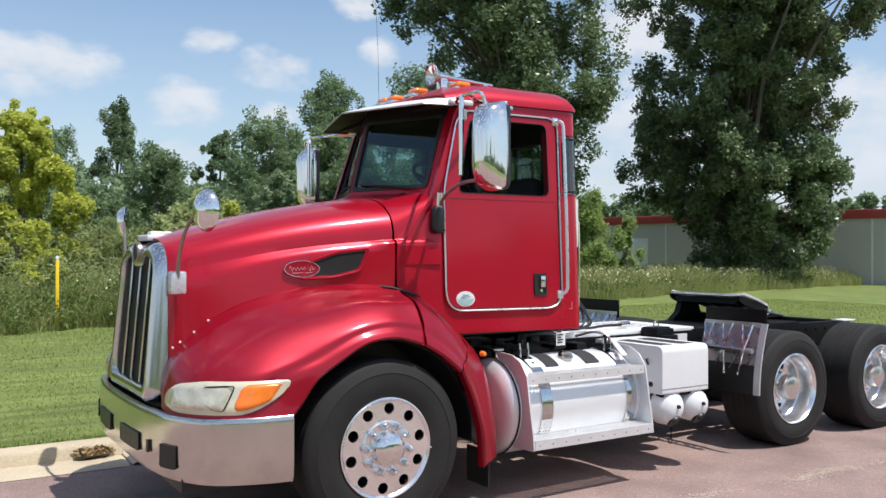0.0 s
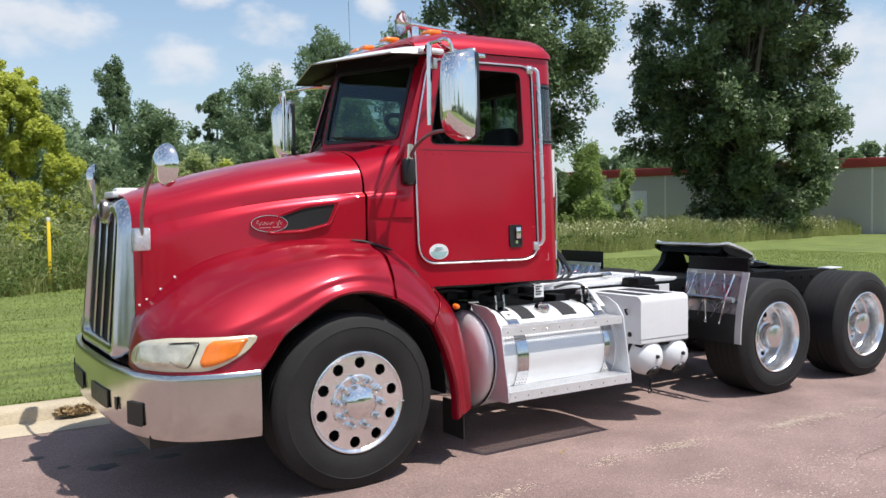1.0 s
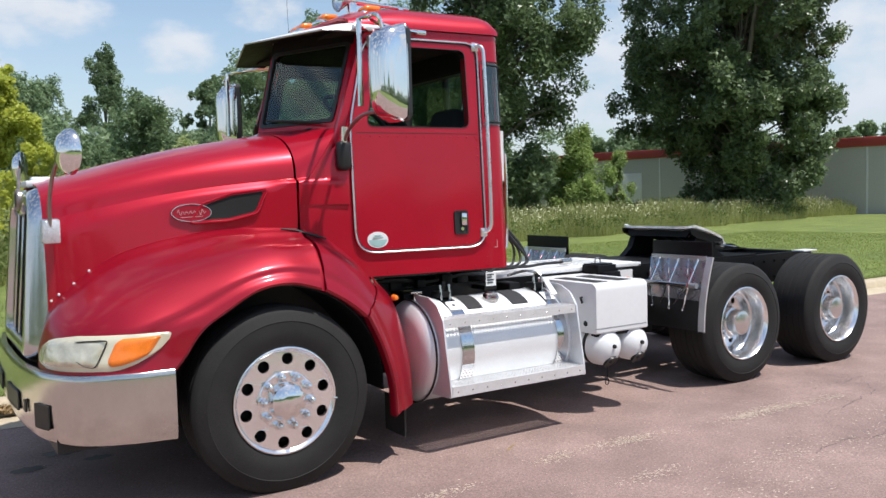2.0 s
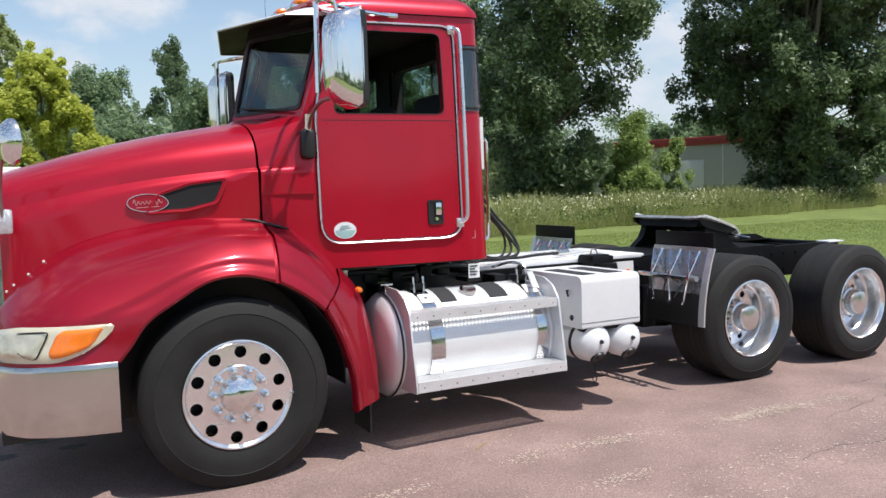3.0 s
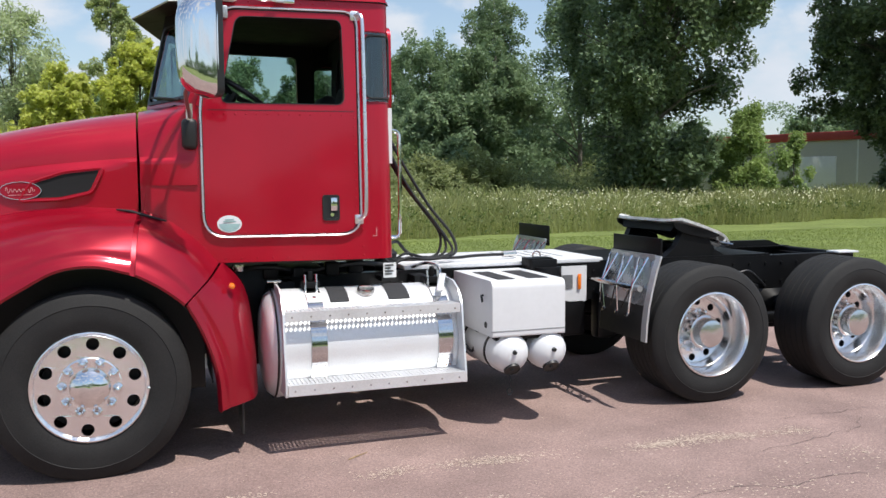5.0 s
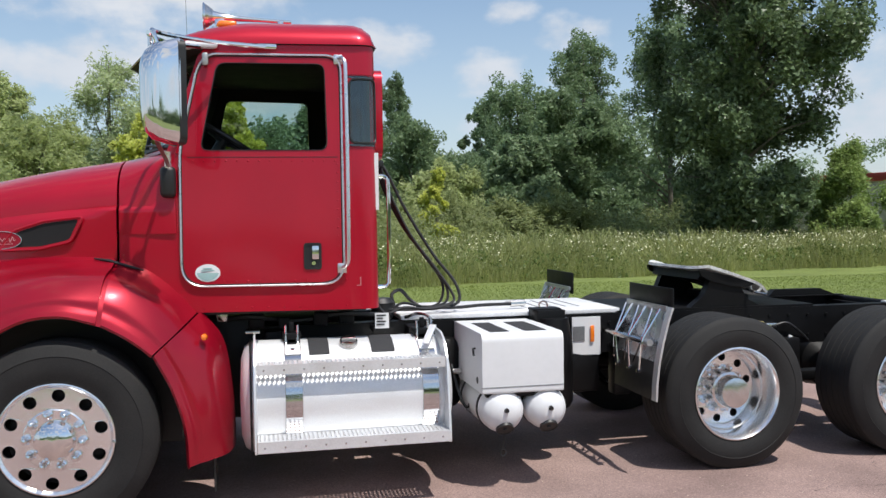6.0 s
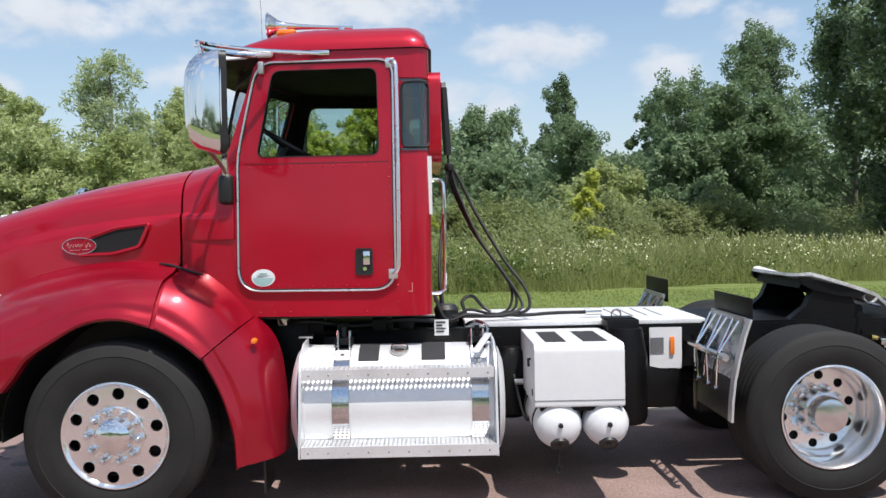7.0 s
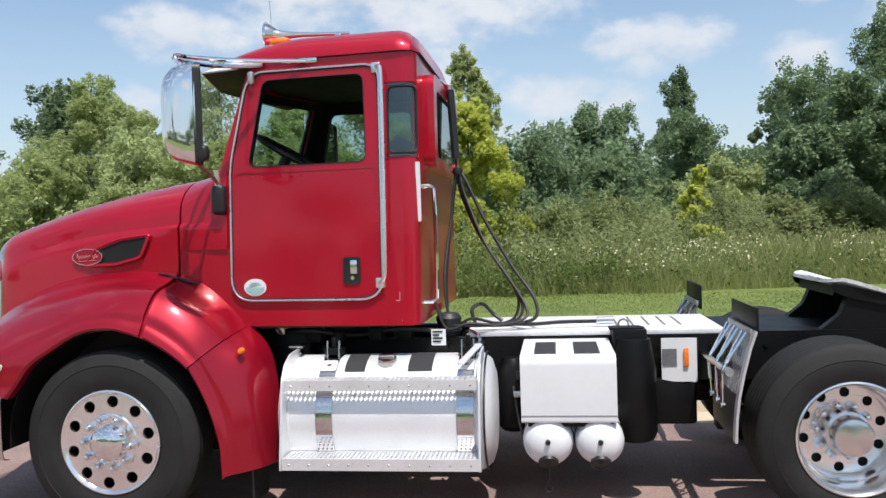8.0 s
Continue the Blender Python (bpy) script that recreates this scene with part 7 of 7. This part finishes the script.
# a ragged fringe of grass along the kerb
rs = np.random.default_rng(33)
n = 9000
x = rs.uniform(-6, 14, n)
y = KERB_Y + 0.165 + 0.05 * rs.random(n)
h = 0.015 + 0.04 * rs.random(n)
a = rs.random(n) * 6.283
w = 0.005
lx, ly = rs.normal(size=n) * 0.02, -0.03 * rs.random(n)
z = 0.112 + np.array([gz(q) for q in x])
v = np.stack([np.stack([x - w * np.cos(a), y - w * np.sin(a), z], 1), np.stack([x + w * np.cos(a), y + w * np.sin(a), z], 1), np.stack([x + lx + 0.002, y + ly, z + h], 1), np.stack([x + lx, y + ly, z + h], 1)], 1).reshape(-1, 3)
me = quads(v)
me.materials.append(LAWNBLADE)
tagged(new("lawn_fringe", me), "ragged grass fringe along the kerb", "grass", kind="stuff")

# the mown lawn's own blades
rs = np.random.default_rng(41)
n = 170000
x = rs.uniform(-9, 24, n)
y = KERB_Y + 0.18 + (rs.random(n) ** 1.25) * 11.2
h = 0.016 + 0.024 * rs.random(n)
a = rs.random(n) * 6.283
w = 0.0045 + 0.0004 * (y - KERB_Y)
lx, ly = rs.normal(size=n) * 0.022, rs.normal(size=n) * 0.022
z = 0.112 + np.array([gz(q) for q in x])
v = np.stack([np.stack([x - w * np.cos(a), y - w * np.sin(a), z], 1), np.stack([x + w * np.cos(a), y + w * np.sin(a), z], 1), np.stack([x + lx, y + ly, z + h], 1)], 1).reshape(-1, 3)
me = quads(v, 3)
me.materials.append(LAWNBLADE)
tagged(new("lawn_blades", me), "short mown blades of the lawn", "grass", kind="stuff")

# dry leaves heaped in the gutter
cl = [((-1.12 + 0.10 * math.cos(k), KERB_Y - 0.03 + 0.03 * math.sin(2.3 * k), gz(-1.1) + 0.10 + 0.05 * abs(math.sin(k * 1.7))), (0.07, 0.045, 0.035)) for k in range(12)]
me = leaves(1500, cl, 0.019, 19, 0.5, 0.4)
me.transform(Matrix.Translation((0, 0, -0.075)))
me.materials.append(DRYLEAF)
tagged(new("leaf_litter", me), "heap of dry brown leaves in the gutter", "leaves", kind="stuff")

# warehouse
b = empty("warehouse", "long low pale warehouse with a red roof edge", "building")
L0, L1 = -22.0, 46.0
w = part("wall", boxes(((L0, 0.0, 0.0), (L1, 22.0, 3.62))), PLASTER, b, "pale grey panelled wall")
part("roof_edge", boxes(((L0 - 0.1, -0.12, 3.62), (L1 + 0.1, 22.1, 4.12)), bevel=0.03), REDTRIM, b, "red roof edge")
for k in range(17):
    xx = L0 + 2 + k * 4
    part("wall_joint", boxes(((xx, -0.03, 0.0), (xx + 0.09, 0.005, 3.6))), WHITE, w)
for xx, ww, hh in ((-4.6, 1.5, 2.2), (0.2, 2.6, 2.7)):
    part("warehouse_door", boxes(((xx, -0.05, 0.0), (xx + ww, 0.02, hh)), bevel=0.01), WHITE, b, "white warehouse door")
b.matrix_world = pose(37.2, 35.3, 0.1, 0, 0, -74)

# marker posts in the grass
for x, y, h, m, lb in ((0.25, 13.25, 1.55, YELLOW, "slim yellow marker post at the meadow's edge"), (38.0, 16.74, 2.05, YELLOW, "slim orange-yellow marker post in the far grass")):
    p = empty("marker_post", lb, "post", "marker posts")
    part("post", boxes(((x - 0.035, y - 0.02, 0.05), (x + 0.035, y + 0.02, h)), bevel=0.012), m, p)
    part("cap", boxes(((x - 0.036, y - 0.022, h - 0.02), (x + 0.036, y + 0.022, h + 0.07)), bevel=0.012), WHITE, p, "white cap")

# trees across the road, behind the walk
rng = random.Random(9)
cl = []
for _ in range(620):
    x = rng.uniform(-75, 85)
    r = rng.uniform(0.6, 1.4)
    cl.append(((x, -46 - rng.uniform(0, 8), rng.uniform(0.4, 6.8 + 2.2 * math.sin(x * 0.37) * math.sin(x * 0.11 + 1))), (r * 1.7, r, r)))
me = leaves(60000, cl, 0.30, 17, 0.55, 0.7, True)
me.materials.append(WOODS)
tagged(new("woods", me), "belt of trees across the road", "woods", kind="stuff")

# pale scars and chips along the lane, fine cracks, dark stains
rng = random.Random(14)


def chips(n, spots):
    bm = bmesh.new()
    for _ in range(n):
        x, y, s = spots()
        k = rng.randint(5, 7)
        a0 = rng.random() * 6.28
        ring = []
        z = gz(x) + rng.uniform(0.0012, 0.0042)
        for i in range(k):
            a = a0 + 2 * math.pi * i / k
            r = s * rng.uniform(0.5, 1.2)
            ring.append(bm.verts.new((x + r * 1.7 * math.cos(a), y + r * math.sin(a), z)))
        bm.faces.new(ring)
    return bm


SCAR_A, SCAR_B = -1.735, -0.045
PATCHES = ((3.25, -1.79, 0.15), (3.25, -1.79, 0.15), (3.22, -1.77, 0.10), (0.60, -1.78, 0.12), (1.75, -2.27, 0.16), (2.25, -1.71, 0.16), (3.75, -1.82, 0.12), (2.6, -2.5, 0.3), (3.4, -2.6, 0.35), (2.0, -2.8, 0.3), (4.3, -2.3, 0.3))


def on_scar():
    x = rng.uniform(1.3, 5.2)
    while math.sin(x * 3.3 - 4.6) + 0.8 * math.sin(x * 9.1 + 1) < rng.uniform(-0.1, 1.7):
        x = rng.uniform(1.3, 5.2)
    return x, SCAR_A + SCAR_B * (x - 2.5) + 0.03 * math.sin(x * 4.1) + rng.gauss(0, 0.04), 0.0012 + 0.005 * rng.random() ** 2


def on_patch():
    c = rng.choice(PATCHES)
    return rng.gauss(c[0], c[2]), rng.gauss(c[1], c[2] * 0.3), 0.0015 + 0.006 * rng.random() ** 1.8


def anywhere():
    return rng.uniform(-2.5, 8), rng.uniform(-4.5, 1.1), rng.uniform(0.0012, 0.0045)


tagged(part("road_chips", chips(1900, on_scar), SCAR, None), "pale scraped scar along the asphalt", "road wear", kind="stuff")
tagged(part("road_patches", chips(2800, on_patch), SCAR, None), "pale scraped patches on the asphalt", "road wear", kind="stuff")
tagged(part("road_grit", chips(4200, anywhere), SCAR, None), "pale grit strewn over the asphalt", "road wear", kind="stuff")
bm = bmesh.new()
for x0, y0, ang, n in ((4.3, -1.6, -0.25, 22), (3.7, -2.1, 0.2, 26), (5.2, -2.4, 0.35, 24), (2.8, -2.6, -0.1, 26), (5.0, -1.3, 0.9, 14), (6.0, -1.9, -0.4, 22)):
    x, y, a = x0, y0, ang
    prev = None
    for k in range(n):
        w = rng.uniform(0.0008, 0.0024)
        l = bm.verts.new((x - w * math.sin(a), y + w * math.cos(a), gz(x) + 0.002))
        r = bm.verts.new((x + w * math.sin(a), y - w * math.cos(a), gz(x) + 0.002))
        if prev:
            bm.faces.new((prev[0], prev[1], r, l))
        prev = (l, r)
        a = ang + rng.gauss(0, 0.5)
        x, y = x + 0.05 * math.cos(a), y + 0.05 * math.sin(a)
tagged(part("road_cracks", bm, STAIN, None), "fine dark cracks in the asphalt", "road wear", kind="stuff")
bm = bmesh.new()
for x, y, s in ((-1.56, 0.67, 0.05), (-1.20, 0.20, 0.07), (-0.95, 0.48, 0.09), (-0.78, 0.2, 0.06), (-1.42, 0.35, 0.03)):
    k = 26
    bm.faces.new([bm.verts.new((x + s * (1.5 + 0.3 * math.sin(3 * i + x)) * math.cos(2 * math.pi * i / k), y + s * (0.9 + 0.2 * math.sin(2 * i)) * math.sin(2 * math.pi * i / k), gz(x) + 0.003)) for i in range(k)])
tagged(part("oil_stains", bm, STAIN, None), "dark oil stains before the bumper", "stain", kind="stuff")
bm = bmesh.new()
ring = [(1.36, -1.40), (1.40, -1.365), (1.47, -1.325), (1.50, -1.305), (1.495, -1.318), (1.45, -1.350), (1.39, -1.395), (1.365, -1.41)]
bm.faces.new([bm.verts.new((x, y, gz(x) + 0.003)) for x, y in ring][::-1])
tagged(part("rust_mark", bm, DRYLEAF, None), "small rust-brown mark on the asphalt", "stain", kind="stuff")
